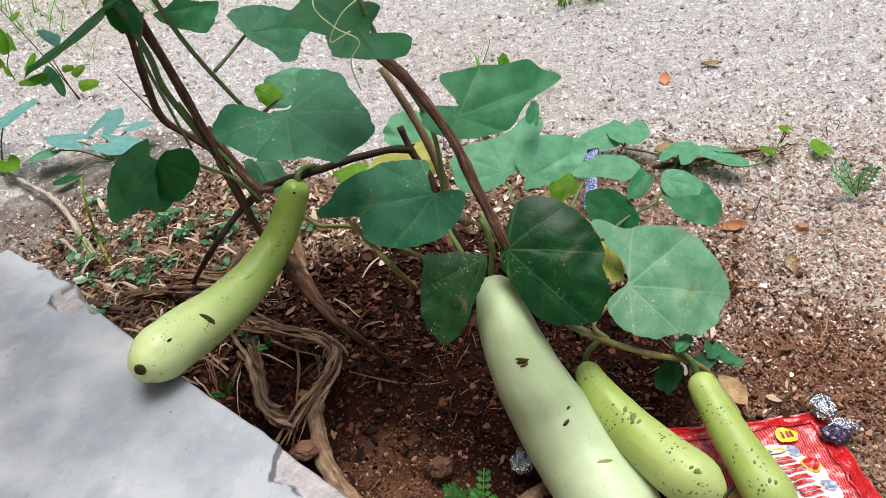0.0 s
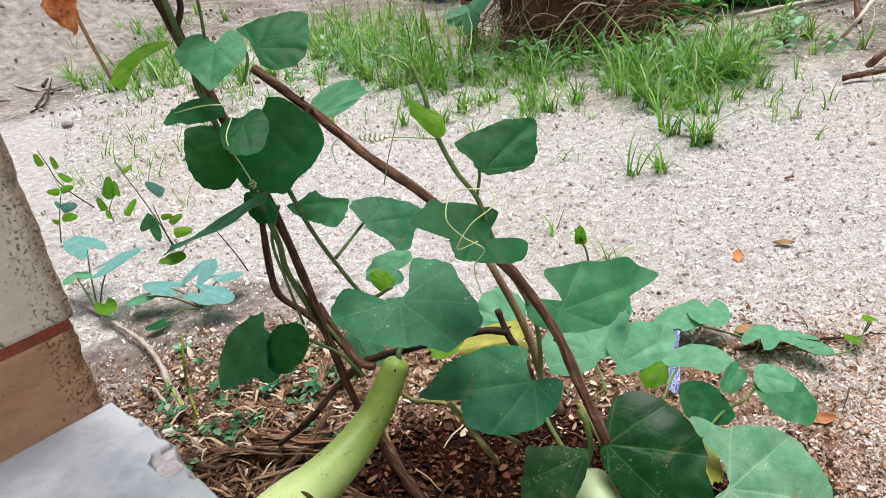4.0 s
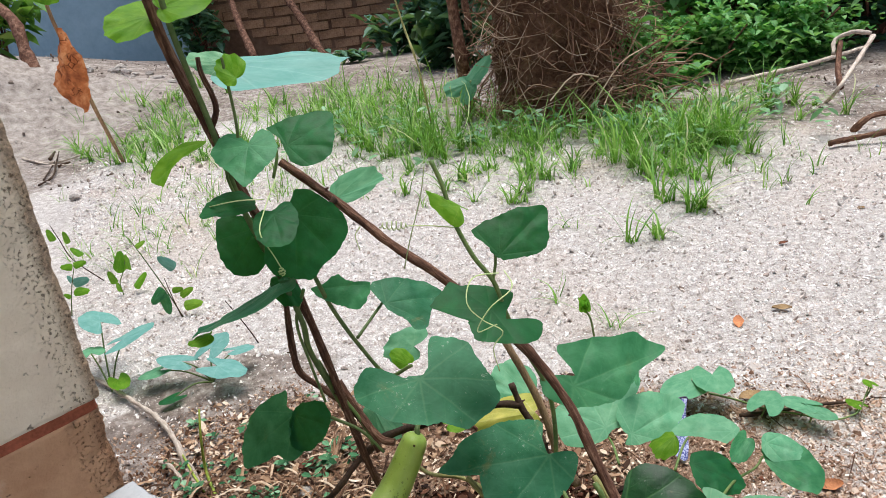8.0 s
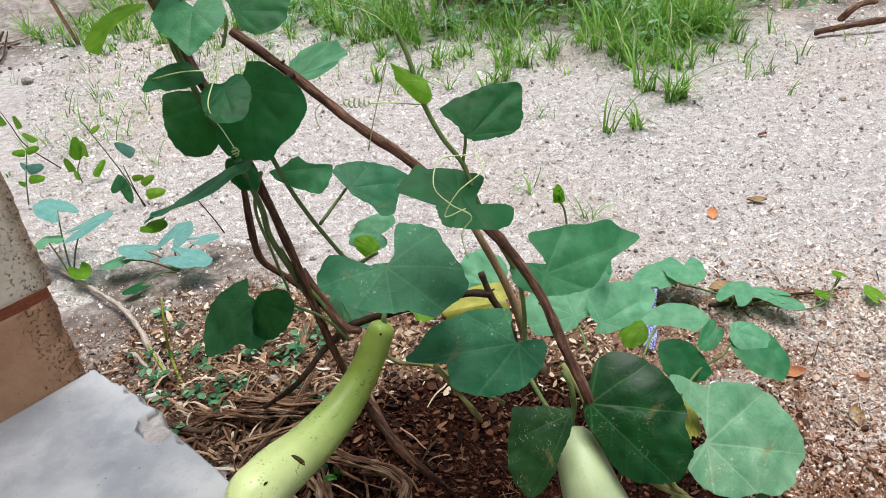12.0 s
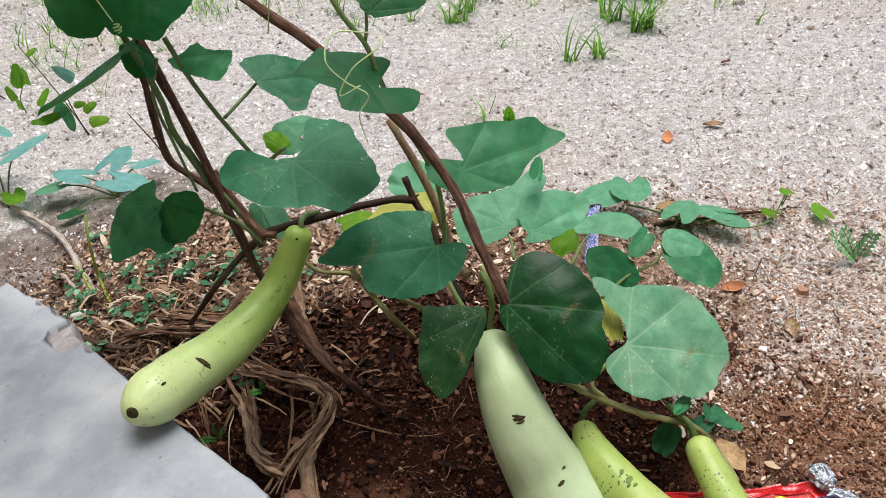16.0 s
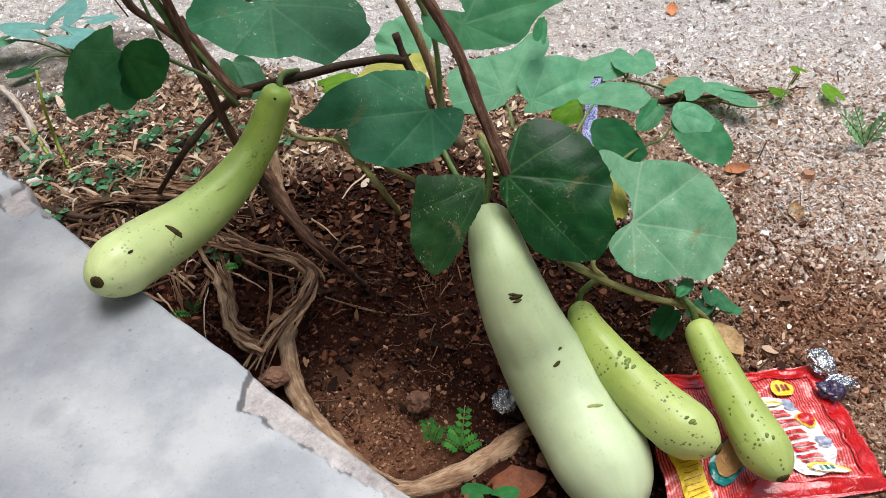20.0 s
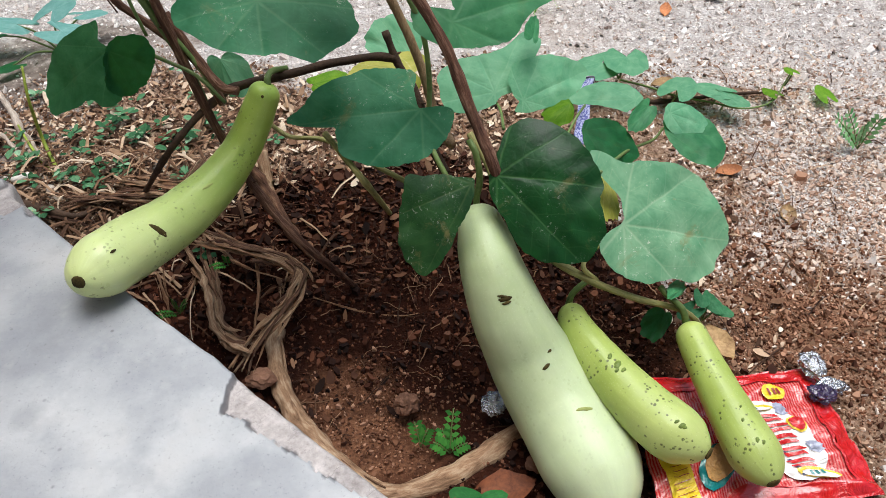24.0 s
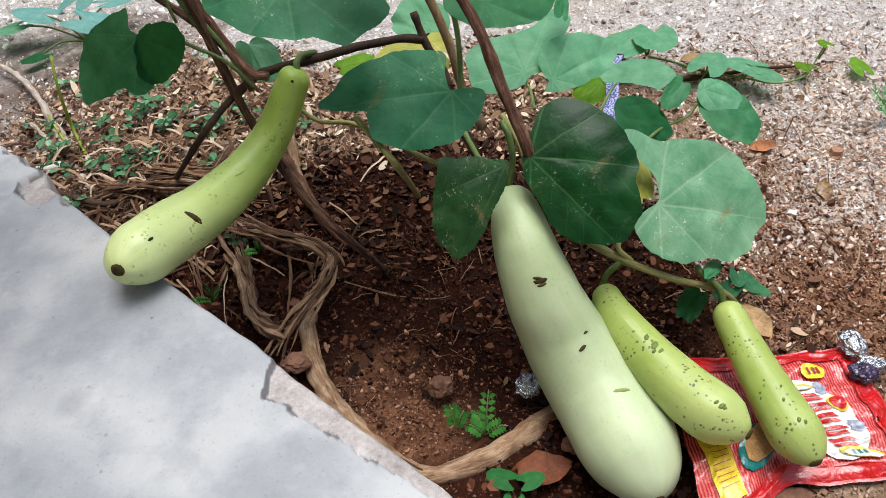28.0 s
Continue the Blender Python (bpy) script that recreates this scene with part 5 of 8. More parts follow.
# ---- the gourds ----
def gourd_material(name, dark, light, freckle, amount, tip, end, gloss=0.3):
    k = Nodes(name, gloss, 0.45)
    sp = k.n("SeparateXYZ")
    k.link(k.n("UVMap", uv_map="along").outputs[0], sp.inputs[0])
    a, b = k.noise(11, 3), k.noise(70, 5, 0.7)
    c = k.ramp(k.math("ADD", k.math("MULTIPLY", a, 0.75), k.math("MULTIPLY", b, 0.25)), [(0.3, dark), (0.7, light)])
    c = k.mix(k.ramp(k.math("ADD", sp.outputs[1], k.math("MULTIPLY_ADD", a, 0.08, -0.04)), [(0.08, 0.0), (0.24, end)]), c, tip)
    streak = k.noise(1.0, 4, 0.6, vector=k.n("UVMap", uv_map="along").outputs[0], stretch=(16, 14, 1))
    c = k.scale_value(c, k.math("MULTIPLY_ADD", streak, 0.28, 0.86))
    tiny = k.ramp(k.cells(420), [(0.10, 1.0), (0.25, 0.0)])
    c = k.mix(k.math("MULTIPLY", tiny, 0.12), c, srgb(232, 238, 200))
    spots = k.ramp(k.cells(250, vector=k.math_vector(k.pos, k.noise(500, 2), 0.002)), [(0.22, 1.0), (0.36, 0.0)])
    gate = k.ramp(k.noise(40, 4, 0.8), [(0.52, 0.0), (0.58, 1.0)])
    c = k.mix(k.math("MULTIPLY", k.math("MULTIPLY", spots, gate), amount), c, freckle)
    k.base(c)
    k.rough(k.math("MULTIPLY_ADD", b, 0.3, gloss - 0.12))
    k.bump(k.math("ADD", k.math("MULTIPLY", a, 2.0), k.math("ADD", k.math("MULTIPLY", streak, 0.6), k.math("MULTIPLY", b, 0.25))), 0.3, 0.002)
    k.b.inputs["Subsurface Weight"].default_value = 0.15
    k.b.inputs["Subsurface Radius"].default_value = (0.01, 0.012, 0.004)
    k.b.inputs["Subsurface Scale"].default_value = 0.4
    return k.m


M["gourd_green"] = gourd_material("gourd skin green", srgb(142, 172, 62), srgb(188, 208, 108), srgb(72, 88, 34), 0.5, srgb(218, 226, 170), 0.7)
M["gourd_pale"] = gourd_material("gourd skin pale", srgb(158, 174, 126), srgb(188, 200, 158), srgb(112, 120, 66), 0.14, srgb(214, 226, 190), 0.4, 0.42)
M["gourd_spotted"] = gourd_material("gourd skin spotted", srgb(136, 156, 66), srgb(178, 192, 108), srgb(62, 66, 26), 0.85, srgb(204, 212, 150), 0.6, 0.36)
M["scar"] = mottled("dry scar", srgb(40, 34, 18), srgb(88, 76, 40), 90, 0.85, 0.15, 0.5, 0.001)


def gourd(label, spine, widths, mat, stalk, seed=0):
    root = thing("bottle_gourd", label, "gourd", "gourds on the vine")
    prof = list(widths)
    fine = smooth_line(spine, 16)
    run = [0.0]
    for p, q in zip(fine, fine[1:]):
        run.append(run[-1] + (q - p).length)
    length = run[-1]
    knots = [run[16 * i] / length for i in range(len(spine))]
    even = [Vector([float(np.interp(length * i / 110, run, [p[c] for p in fine])) for c in range(3)]) for i in range(111)]
    cap, tail = prof[0] * 0.42 / length, prof[-1] * 0.8 / length

    def radius(f):
        r = sum(float(np.interp(min(1, max(0, f + o)), knots, prof)) for o in (-0.05, -0.025, 0, 0.025, 0.05)) / 10
        if f < cap:
            r *= math.sqrt(max(0.0, 1 - ((cap - f) / cap) ** 2)) * 0.8 + 0.2
        if f > 1 - tail:
            r *= math.sqrt(max(0.01, 1 - ((f - 1 + tail) / tail) ** 2))
        return r

    body = part("body", tube(even, radius, 28, 1, 0.0, seed), M[mat], root)
    for v in body.data.vertices:
        q = v.co
        v.co = q + v.normal * (0.0012 * noise.noise(q * 22 + Vector((seed, 0, 0))) + 0.0004 * noise.noise(q * 90))
    stem(stalk, 0.0031, 0.0027, "stem", root, "stalk", 9, "green ribbed stalk", 0.12)
    line = smooth_line(spine, 8)
    end, d = line[-1], (line[-1] - line[-2]).normalized()
    bm = bmesh.new()
    bmesh.ops.create_icosphere(bm, subdivisions=2, radius=1)
    for v in bm.verts:
        v.co *= 1 + 0.15 * noise.noise(v.co * 3)
    m = Matrix.Translation(end - d * 0.0005) @ d.to_track_quat("Z", "Y").to_matrix().to_4x4() @ Matrix.Diagonal((0.0055, 0.0050, 0.0018, 1))
    bmesh.ops.transform(bm, matrix=m, verts=bm.verts)
    part("blossom_scar", bm, M["scar"], body, "dark dry blossom end")
    return root


def scar_on(root, at, along, length, width, seed=0, toward=(0.0, -0.35, 0.8), mat="scar"):
    """A dry patch pressed on a gourd's skin."""
    body = [c for c in root.children if c.name.startswith("body")][0]
    hit, place, nor, i = body.closest_point_on_mesh(Vector(at) + Vector(toward) * 0.02)
    along = Vector(along)
    ax = (along - along.dot(nor) * nor).normalized()
    side = nor.cross(ax)
    bm = bmesh.new()
    rim = []
    for k in range(14):
        w = 2 * math.pi * k / 14
        r = 1 + 0.35 * noise.noise((math.cos(w) * 2 + seed, math.sin(w) * 2, seed))
        q = place + ax * math.cos(w) * length / 2 * r + side * math.sin(w) * width / 2 * r
        h, p, n2, i = body.closest_point_on_mesh(q)
        rim.append((p - n2 * 0.0003, p + n2 * 0.0005))
    top = [bm.verts.new(b.lerp(place + nor * 0.0005, 0.18)) for a, b in rim]
    low = [bm.verts.new(a) for a, b in rim]
    c = bm.verts.new(place + nor * 0.0007)
    for k in range(14):
        bm.faces.new((top[k - 1], top[k], c))
        bm.faces.new((low[k - 1], low[k], top[k], top[k - 1]))
    part("scar", bm, M[mat], body)


g1 = gourd("curved green bottle gourd resting on the step's edge", [(-0.170, 0.605, 0.198), (-0.180, 0.600, 0.177), (-0.199, 0.580, 0.148), (-0.222, 0.543, 0.132), (-0.247, 0.505, 0.129), (-0.270, 0.462, 0.138), (-0.283, 0.422, 0.150), (-0.286, 0.405, 0.157)], (0.028, 0.031, 0.033, 0.040, 0.047, 0.0515, 0.0505, 0.042), "gourd_green", [(-0.170, 0.605, 0.196), (-0.170, 0.610, 0.201), (-0.168, 0.625, 0.199), (-0.160, 0.645, 0.190)], 1)
g2 = gourd("large pale bottle gourd lying on the soil", [(0.011, 0.510, 0.122), (0.014, 0.489, 0.116), (0.021, 0.458, 0.100), (0.033, 0.436, 0.070), (0.051, 0.417, 0.032), (0.072, 0.389, 0.004), (0.089, 0.353, -0.007), (0.101, 0.317, -0.010), (0.108, 0.289, -0.010)], (0.030, 0.0435, 0.0544, 0.063, 0.0727, 0.080, 0.0825, 0.0815, 0.070), "gourd_pale", [(0.011, 0.510, 0.120), (0.011, 0.508, 0.135), (0.014, 0.511, 0.155), (0.011, 0.520, 0.173), (0.006, 0.530, 0.180)], 2)
g3 = gourd("freckled green bottle gourd lying across the red packet", [(0.090, 0.461, 0.045), (0.097, 0.431, 0.041), (0.113, 0.399, 0.035), (0.132, 0.368, 0.032), (0.151, 0.341, 0.034), (0.166, 0.326, 0.034), (0.176, 0.317, 0.034)], (0.0225, 0.0325, 0.040, 0.0462, 0.0488, 0.0468, 0.039), "gourd_spotted", [(0.090, 0.461, 0.043), (0.093, 0.465, 0.055), (0.101, 0.468, 0.064), (0.113, 0.474, 0.068)], 3)
g4 = gourd("small green bottle gourd beside the freckled one", [(0.189, 0.434, 0.045), (0.193, 0.405, 0.041), (0.199, 0.374, 0.036), (0.205, 0.344, 0.033), (0.212, 0.315, 0.031), (0.217, 0.293, 0.030)], (0.0245, 0.0298, 0.033, 0.0372, 0.0402, 0.035), "gourd_spotted", [(0.189, 0.434, 0.043), (0.184, 0.441, 0.058), (0.172, 0.451, 0.066), (0.168, 0.459, 0.068)], 4)
scar_on(g1, (-0.230, 0.470, 0.146), (0.8, -0.2, 0.1), 0.020, 0.0055, 1)
scar_on(g1, (-0.249, 0.428, 0.166), (0.4, 0.5, 0), 0.006, 0.0025, 2)
scar_on(g1, (-0.166, 0.570, 0.190), (1, 0, 0), 0.003, 0.003, 3)
for place, turn, size, wide in (((0.0287, 0.4213, 0.102), (0.2, -0.3, 0.3), 0.013, 0.0042), ((0.027, 0.4227, 0.1034), (-0.5, -0.2, 0.3), 0.010, 0.0028), ((0.0299, 0.4191, 0.0996), (0.8, 0.2, 0.1), 0.008, 0.0030), ((0.0612, 0.3877, 0.0556), (0.5, 0.5, 0), 0.008, 0.0036), ((0.0652, 0.3987, 0.0621), (0.6, 0.5, 0), 0.005, 0.0024)):
    scar_on(g2, place, turn, size, wide, 4 + size * 900, (0, 0, 0))
M["scar_pale"] = mottled("healed pale scar", srgb(146, 156, 84), srgb(176, 184, 112), 90, 0.7, 0.2, 0.4, 0.001)
scar_on(g2, (0.0889, 0.3594, 0.0377), (0.9, 0.1, 0), 0.016, 0.0035, 8, (0, 0, 0), "scar_pale")
scar_on(g1, (-0.205, 0.520, 0.160), (0.6, 0.5, 0.2), 0.012, 0.0025, 9, mat="scar_pale")
M["stain"] = mottled("dark green stain", srgb(74, 92, 34), srgb(124, 142, 62), 160, 0.5, 0.4, 0.3, 0.0006, vary=0.1)
for i, (x, y, size) in enumerate(((0.112, 0.402, 0.007), (0.116, 0.394, 0.010), (0.120, 0.388, 0.006), (0.114, 0.388, 0.005), (0.150, 0.336, 0.005), (0.153, 0.330, 0.007), (0.158, 0.328, 0.004))):
    scar_on(g3, (x, y, 0.055), (0.3 + 0.2 * i, 0.6, 0), size, size * 0.55, 10 + i, mat="stain")
for i, (x, y, size) in enumerate(((0.199, 0.340, 0.004), (0.206, 0.322, 0.005), (0.212, 0.318, 0.004), (0.203, 0.352, 0.003))):
    scar_on(g4, (x, y, 0.055), (0.3, 0.6, 0), size, size * 0.6, 20 + i, mat="stain")

# ---- red snack packet under the gourds ----
def foil_material(name, colour, rough=0.25, wrinkle=60, stripe=None):
    k = Nodes(name, rough, 0.6)
    a, b = k.noise(wrinkle, 4, 0.6, dist=1.0), k.noise(wrinkle * 5, 3)
    c = colour
    if stripe:
        wv = k.n("TexWave")
        k.link(k.pos, wv.inputs[0])
        wv.inputs["Scale"].default_value, wv.inputs["Distortion"].default_value = 130, 3.0
        c = k.mix(k.ramp(wv.outputs[1], [(0.42, 0.0), (0.58, 0.6)]), colour, stripe)
    k.base(k.scale_value(c, k.math("MULTIPLY_ADD", a, 0.5, 0.75)))
    k.rough(k.math("MULTIPLY_ADD", b, 0.25, rough - 0.1))
    k.bump(a, 0.9, 0.006)
    k.b.inputs["Coat Weight"].default_value, k.b.inputs["Coat Roughness"].default_value = 0.6, 0.08
    return k.m


M["red_film"] = foil_material("red packet film", srgb(196, 20, 24), 0.2)
M["red_stripe"] = foil_material("red packet film with fine print", srgb(190, 30, 34), 0.22, 60, srgb(216, 130, 124))
M["white_print"] = foil_material("white print", srgb(232, 228, 226), 0.3)
M["yellow_print"] = foil_material("yellow print", srgb(240, 206, 40), 0.3)
M["teal_print"] = foil_material("teal print", srgb(20, 120, 120), 0.3)
M["tan_print"] = foil_material("tan print", srgb(196, 150, 92), 0.3, 150)
M["navy_print"] = foil_material("navy print", srgb(40, 44, 90), 0.35)
M["grey_print"] = foil_material("blue-grey print", srgb(150, 154, 176), 0.35)
M["dark_print"] = foil_material("dark red print", srgb(150, 22, 30), 0.35)
M["silver"] = mottled("silver foil", srgb(150, 152, 158), srgb(226, 228, 232), 60, 0.16, 0.7, 0.6, 0.002, vary=0.05, metal=1.0)
M["purple"] = foil_material("dark purple film", srgb(44, 26, 62), 0.22)

PTL, PTR, PBR, PBL = (Vector(p) for p in ((0.142, 0.413, 0.006), (0.300, 0.414, 0.006), (0.309, 0.297, 0.006), (0.138, 0.258, 0.006)))


def film_at(u, v, lift=0.0):
    """A place on the crumpled packet; u across, v from its top edge down."""
    w = v * (1 - 0.17 * math.exp(-((u - 0.42) / 0.16) ** 2) - 0.07 * math.exp(-((u - 0.68) / 0.14) ** 2))
    p = PTL.lerp(PTR, u).lerp(PBL.lerp(PBR, u), w)
    e = max(0.0, min(u, 1 - u, v, 1 - v))
    z = 0.004 + 0.012 * min(1, e * 5) ** 0.7 * (0.75 + 0.5 * noise.noise((u * 3, v * 3, 1)))
    z += 0.0035 * noise.noise((u * 9 + v * 4, v * 9, 2)) + 0.0018 * noise.noise((u * 24, v * 20 + u * 12, 3)) + 0.0022 * (0.4 - abs(noise.noise((u * 7 - v * 5, v * 6 + u * 3, 8))))
    edge = 0.006 * noise.noise((u * 4, v * 4, 5)) * (1 if e < 0.08 else 0.3)
    ground_z = max(gz(p.x, p.y), -0.012)
    return Vector((p.x + edge, p.y + edge, ground_z + max(z, 0.002) + lift))


def film_patch(outline, lift, rows=10):
    """A printed field laid on the packet: outline gives, for 0..1 along v, the left and right u."""
    bm = bmesh.new()
    prev = None
    for j in range(rows + 1):
        v, u0, u1 = outline(j / rows)
        row = [bm.verts.new(film_at(u0 + (u1 - u0) * i / rows, v, lift)) for i in range(rows + 1)]
        if prev:
            for i in range(rows):
                bm.faces.new((prev[i], prev[i + 1], row[i + 1], row[i]))
        prev = row
    return bm


packet = thing("snack_packet", "empty red plastic snack packet lying crumpled under the gourds", "packet")
part("body", film_patch(lambda t: (t, 0, 1), 0, 70), M["red_stripe"], packet, "red printed film")
part("top_seal", film_patch(lambda t: (-0.02 + 0.13 * t, -0.005, 1.005), 0.0016, 24), M["red_film"], packet, "plain red sealed edge")
part("side_seal", film_patch(lambda t: (t, 0.90, 1.01), 0.0016, 24), M["red_film"], packet, "plain red sealed edge")
part("bottom_seal", film_patch(lambda t: (0.90 + 0.12 * t, -0.01, 1.01), 0.0018, 24), M["red_film"], packet, "plain red sealed edge")


def blob(cu, cv, ru, rv):
    return lambda t: (cv - rv + 2 * rv * t, cu - ru * math.sqrt(max(0.0004, 1 - (2 * t - 1) ** 2)), cu + ru * math.sqrt(max(0.0004, 1 - (2 * t - 1) ** 2)))


def bar(cu, cv, du, dv, su, sv):
    return lambda t: (cv + dv * (t - 0.5) * 2, cu + du * (t - 0.5) * 2 - su, cu + du * (t - 0.5) * 2 + su)


def leaning(cu, cv, ru, rv, lean, lobes=0.0):
    def outline(t):
        w = ru * math.sqrt(max(0.0004, 1 - (2 * t - 1) ** 2)) * (1 + lobes * math.sin(t * 19))
        c = cu + lean * (t - 0.5)
        return cv - rv + 2 * rv * t, c - w, c + w
    return outline


badge = part("badge", film_patch(leaning(0.665, 0.58, 0.150, 0.31, 0.10, 0.06), 0.0022, 26), M["white_print"], packet, "white badge print")
for cu, cv, lean in ((0.585, 0.33, 0.10), (0.760, 0.84, 0.10)):
    curl = part("flourish", film_patch(leaning(cu, cv, 0.075, 0.045, lean), 0.0032, 8), M["yellow_print"], badge, "yellow curl print")
    part("flourish", film_patch(leaning(cu + 0.004, cv + 0.012, 0.055, 0.034, lean), 0.0040, 8), M["white_print"], curl)
    for i in range(3):
        part("mark", film_patch(bar(cu - 0.03 + 0.022 * i, cv, 0.004, 0.014, 0.006, 0), 0.0046, 3), M["teal_print"], curl)
for i in range(5):
    letter = part("mark", film_patch(bar(0.632 + 0.018 * i, 0.42 + 0.083 * i, 0.014, 0.012, 0.050, 0), 0.0034, 4), M["red_film"], badge, "bold red print")
    part("mark", film_patch(bar(0.640 + 0.018 * i, 0.455 + 0.083 * i, 0.010, 0.012, 0.046, 0), 0.0034, 4), M["red_film"], letter)
for i in range(9):
    part("mark", film_patch(bar(0.560 + 0.017 * i, 0.44 + 0.050 * i, 0.006, 0.010, 0.008, 0), 0.0034, 3), M["navy_print"], badge)
for cu, cv in ((0.715, 0.36), (0.790, 0.66)):
    part("emblem", film_patch(leaning(cu, cv, 0.034, 0.045, 0.02, 0.3), 0.0030, 8), M["grey_print"], badge, "small blue-grey emblem")
emblem = part("emblem", film_patch(blob(0.750, 0.50, 0.050, 0.062), 0.0036, 10), M["yellow_print"], badge, "yellow ringed emblem")
part("emblem", film_patch(blob(0.750, 0.50, 0.040, 0.050), 0.0046, 10), M["red_film"], emblem, "red emblem")
disc = part("price_disc", film_patch(blob(0.720, 0.22, 0.060, 0.068), 0.0034, 10), M["yellow_print"], packet, "yellow price disc")
for o in (-0.022, 0.004, 0.024):
    part("mark", film_patch(bar(0.720 + o, 0.22, 0.004, 0.024, 0.006, 0), 0.0046, 3), M["dark_print"], disc)
strip = part("yellow_strip", film_patch(lambda t: (0.42 + 0.47 * t, 0.045 + 0.02 * t, 0.165 + 0.03 * t), 0.0024, 10), M["yellow_print"], packet, "yellow strip with small print")
for i in range(12):
    part("mark", film_patch(lambda t: (0.46 + 0.032 * i + 0.004 * t, 0.070 + 0.0015 * i, 0.15 + 0.002 * i), 0.0034, 3), M["dark_print"], strip)
ring = part("picture", film_patch(blob(0.32, 0.70, 0.11, 0.13), 0.0024, 12), M["teal_print"], packet, "teal ring print")
part("picture", film_patch(blob(0.345, 0.69, 0.10, 0.11), 0.0036, 12), M["tan_print"], ring, "tan food picture")

# ---- foil scraps ----
def crumple(name, label, at, size, mat, seed, squash=0.45, group=""):
    bm = bmesh.new()
    bmesh.ops.create_icosphere(bm, subdivisions=4, radius=1)
    for v in bm.verts:
        c = v.co.copy()
        r = 1 + 0.35 * noise.noise(c * 1.6 + Vector((seed, 0, 0))) + 0.30 * abs(noise.noise(c * 4 + Vector((0, seed, 0)))) - 0.12 * abs(noise.noise(c * 9))
        v.co = Vector((c.x * size[0], c.y * size[1], max(c.z, -0.35) * size[2] * squash * 2)) * r
    for v in bm.verts:
        v.co += Vector(at)
    ob = part(name, bm, M[mat], smooth=False)
    return tagged(ob, label, "wrapper", group)


crumple("foil_wrapper", "crumpled silver foil sweet wrapper on the litter", (0.298, 0.410, 0.012), (0.010, 0.012, 0.008), "silver", 1)
crumple("foil_wrapper", "torn silver foil strip beside the packet", (0.307, 0.389, 0.010), (0.012, 0.007, 0.006), "silver", 2)
crumple("sweet_wrapper", "dark purple sweet wrapper beside the silver foil", (0.296, 0.382, 0.010), (0.012, 0.008, 0.006), "purple", 3)
crumple("foil_wrapper", "small silver foil scrap half buried in soil", (0.021, 0.412, -0.030), (0.010, 0.012, 0.008), "silver", 4)
crumple("sweet_wrapper", "purple foil wrapper pressed in the soil by the step", (0.014, 0.287, -0.030), (0.028, 0.010, 0.008), "purple", 5)
crumple("foil_wrapper", "silver foil edge of a buried wrapper", (0.003, 0.290, -0.028), (0.016, 0.007, 0.006), "silver", 6)

k = Nodes("lilac printed film", 0.4, 0.4)
k.base(k.mix(k.ramp(k.noise(520, 2, 0.5), [(0.46, 0.0), (0.54, 1.0)]), srgb(186, 190, 220), srgb(84, 90, 160)))
M["lilac"] = k.m
upright = thing("printed_packet", "lilac packet with dark print standing among the leaves", "packet")
bm = bmesh.new()
corners = [Vector(p) for p in ((0.159, 0.820, 0.062), (0.175, 0.820, 0.064), (0.162, 0.760, 0.006), (0.146, 0.760, 0.012))]
rows = []
for j in range(9):
    row = []
    for i in range(5):
        p = corners[0].lerp(corners[1], i / 4).lerp(corners[3].lerp(corners[2], i / 4), j / 8)
        row.append(bm.verts.new(p + Vector((0, 0.004 * math.sin(i * 1.3 + j), 0.0015 * math.sin(j * 2)))))
    if rows:
        for i in range(4):
            bm.faces.new((rows[-1][i], rows[-1][i + 1], row[i + 1], row[i]))
    rows.append(row)
part("film", bm, M["lilac"], upright)
part("edge", tube([corners[0], corners[1], corners[1].lerp(corners[2], 0.1)], 0.0014, 6, 3), M["purple"], upright, "dark rim")

# ---- dry roots, twigs and stones in the hollow ----
def root_thing(label, lines, mat="dry_stem", name="dry_root"):
    o = thing(name, label, "root")
    for pts, r0, r1 in lines:
        if r0 < 0.004 or mat != "dry_stem":
            stem(pts, r0, r1, mat, o, "root", 9, "", 0.7, 0.9, 9)
            continue
        for i in range(9):
            lane = Vector((math.cos(i * 2.4), math.sin(i * 2.4) * 0.8, 0.45 * math.cos(i * 1.7))) * (0.35 + 0.08 * i)
            off = [Vector(p) + (lane + 0.35 * Vector((noise.noise((n * 1.3, i * 5, 0)), noise.noise((n * 1.3, i * 5, 9)), 0.5 * noise.noise((n * 1.3, i * 5, 4))))) * r0 * 1.4 for n, p in enumerate(pts)]
            part("strand", tube(off, lambda f: (r0 + (r1 - r0) * f) * (0.5 if i == 0 else 0.30) * (1 - 0.5 * abs(2 * f - 1) ** 3), 8, 5, 0.6, i * 3.1 + r0 * 900, knots=0.6, flat=0.45 if i % 2 else 0.8), M["root_fibre" if i % 4 else "root_dark"], o)
    return o


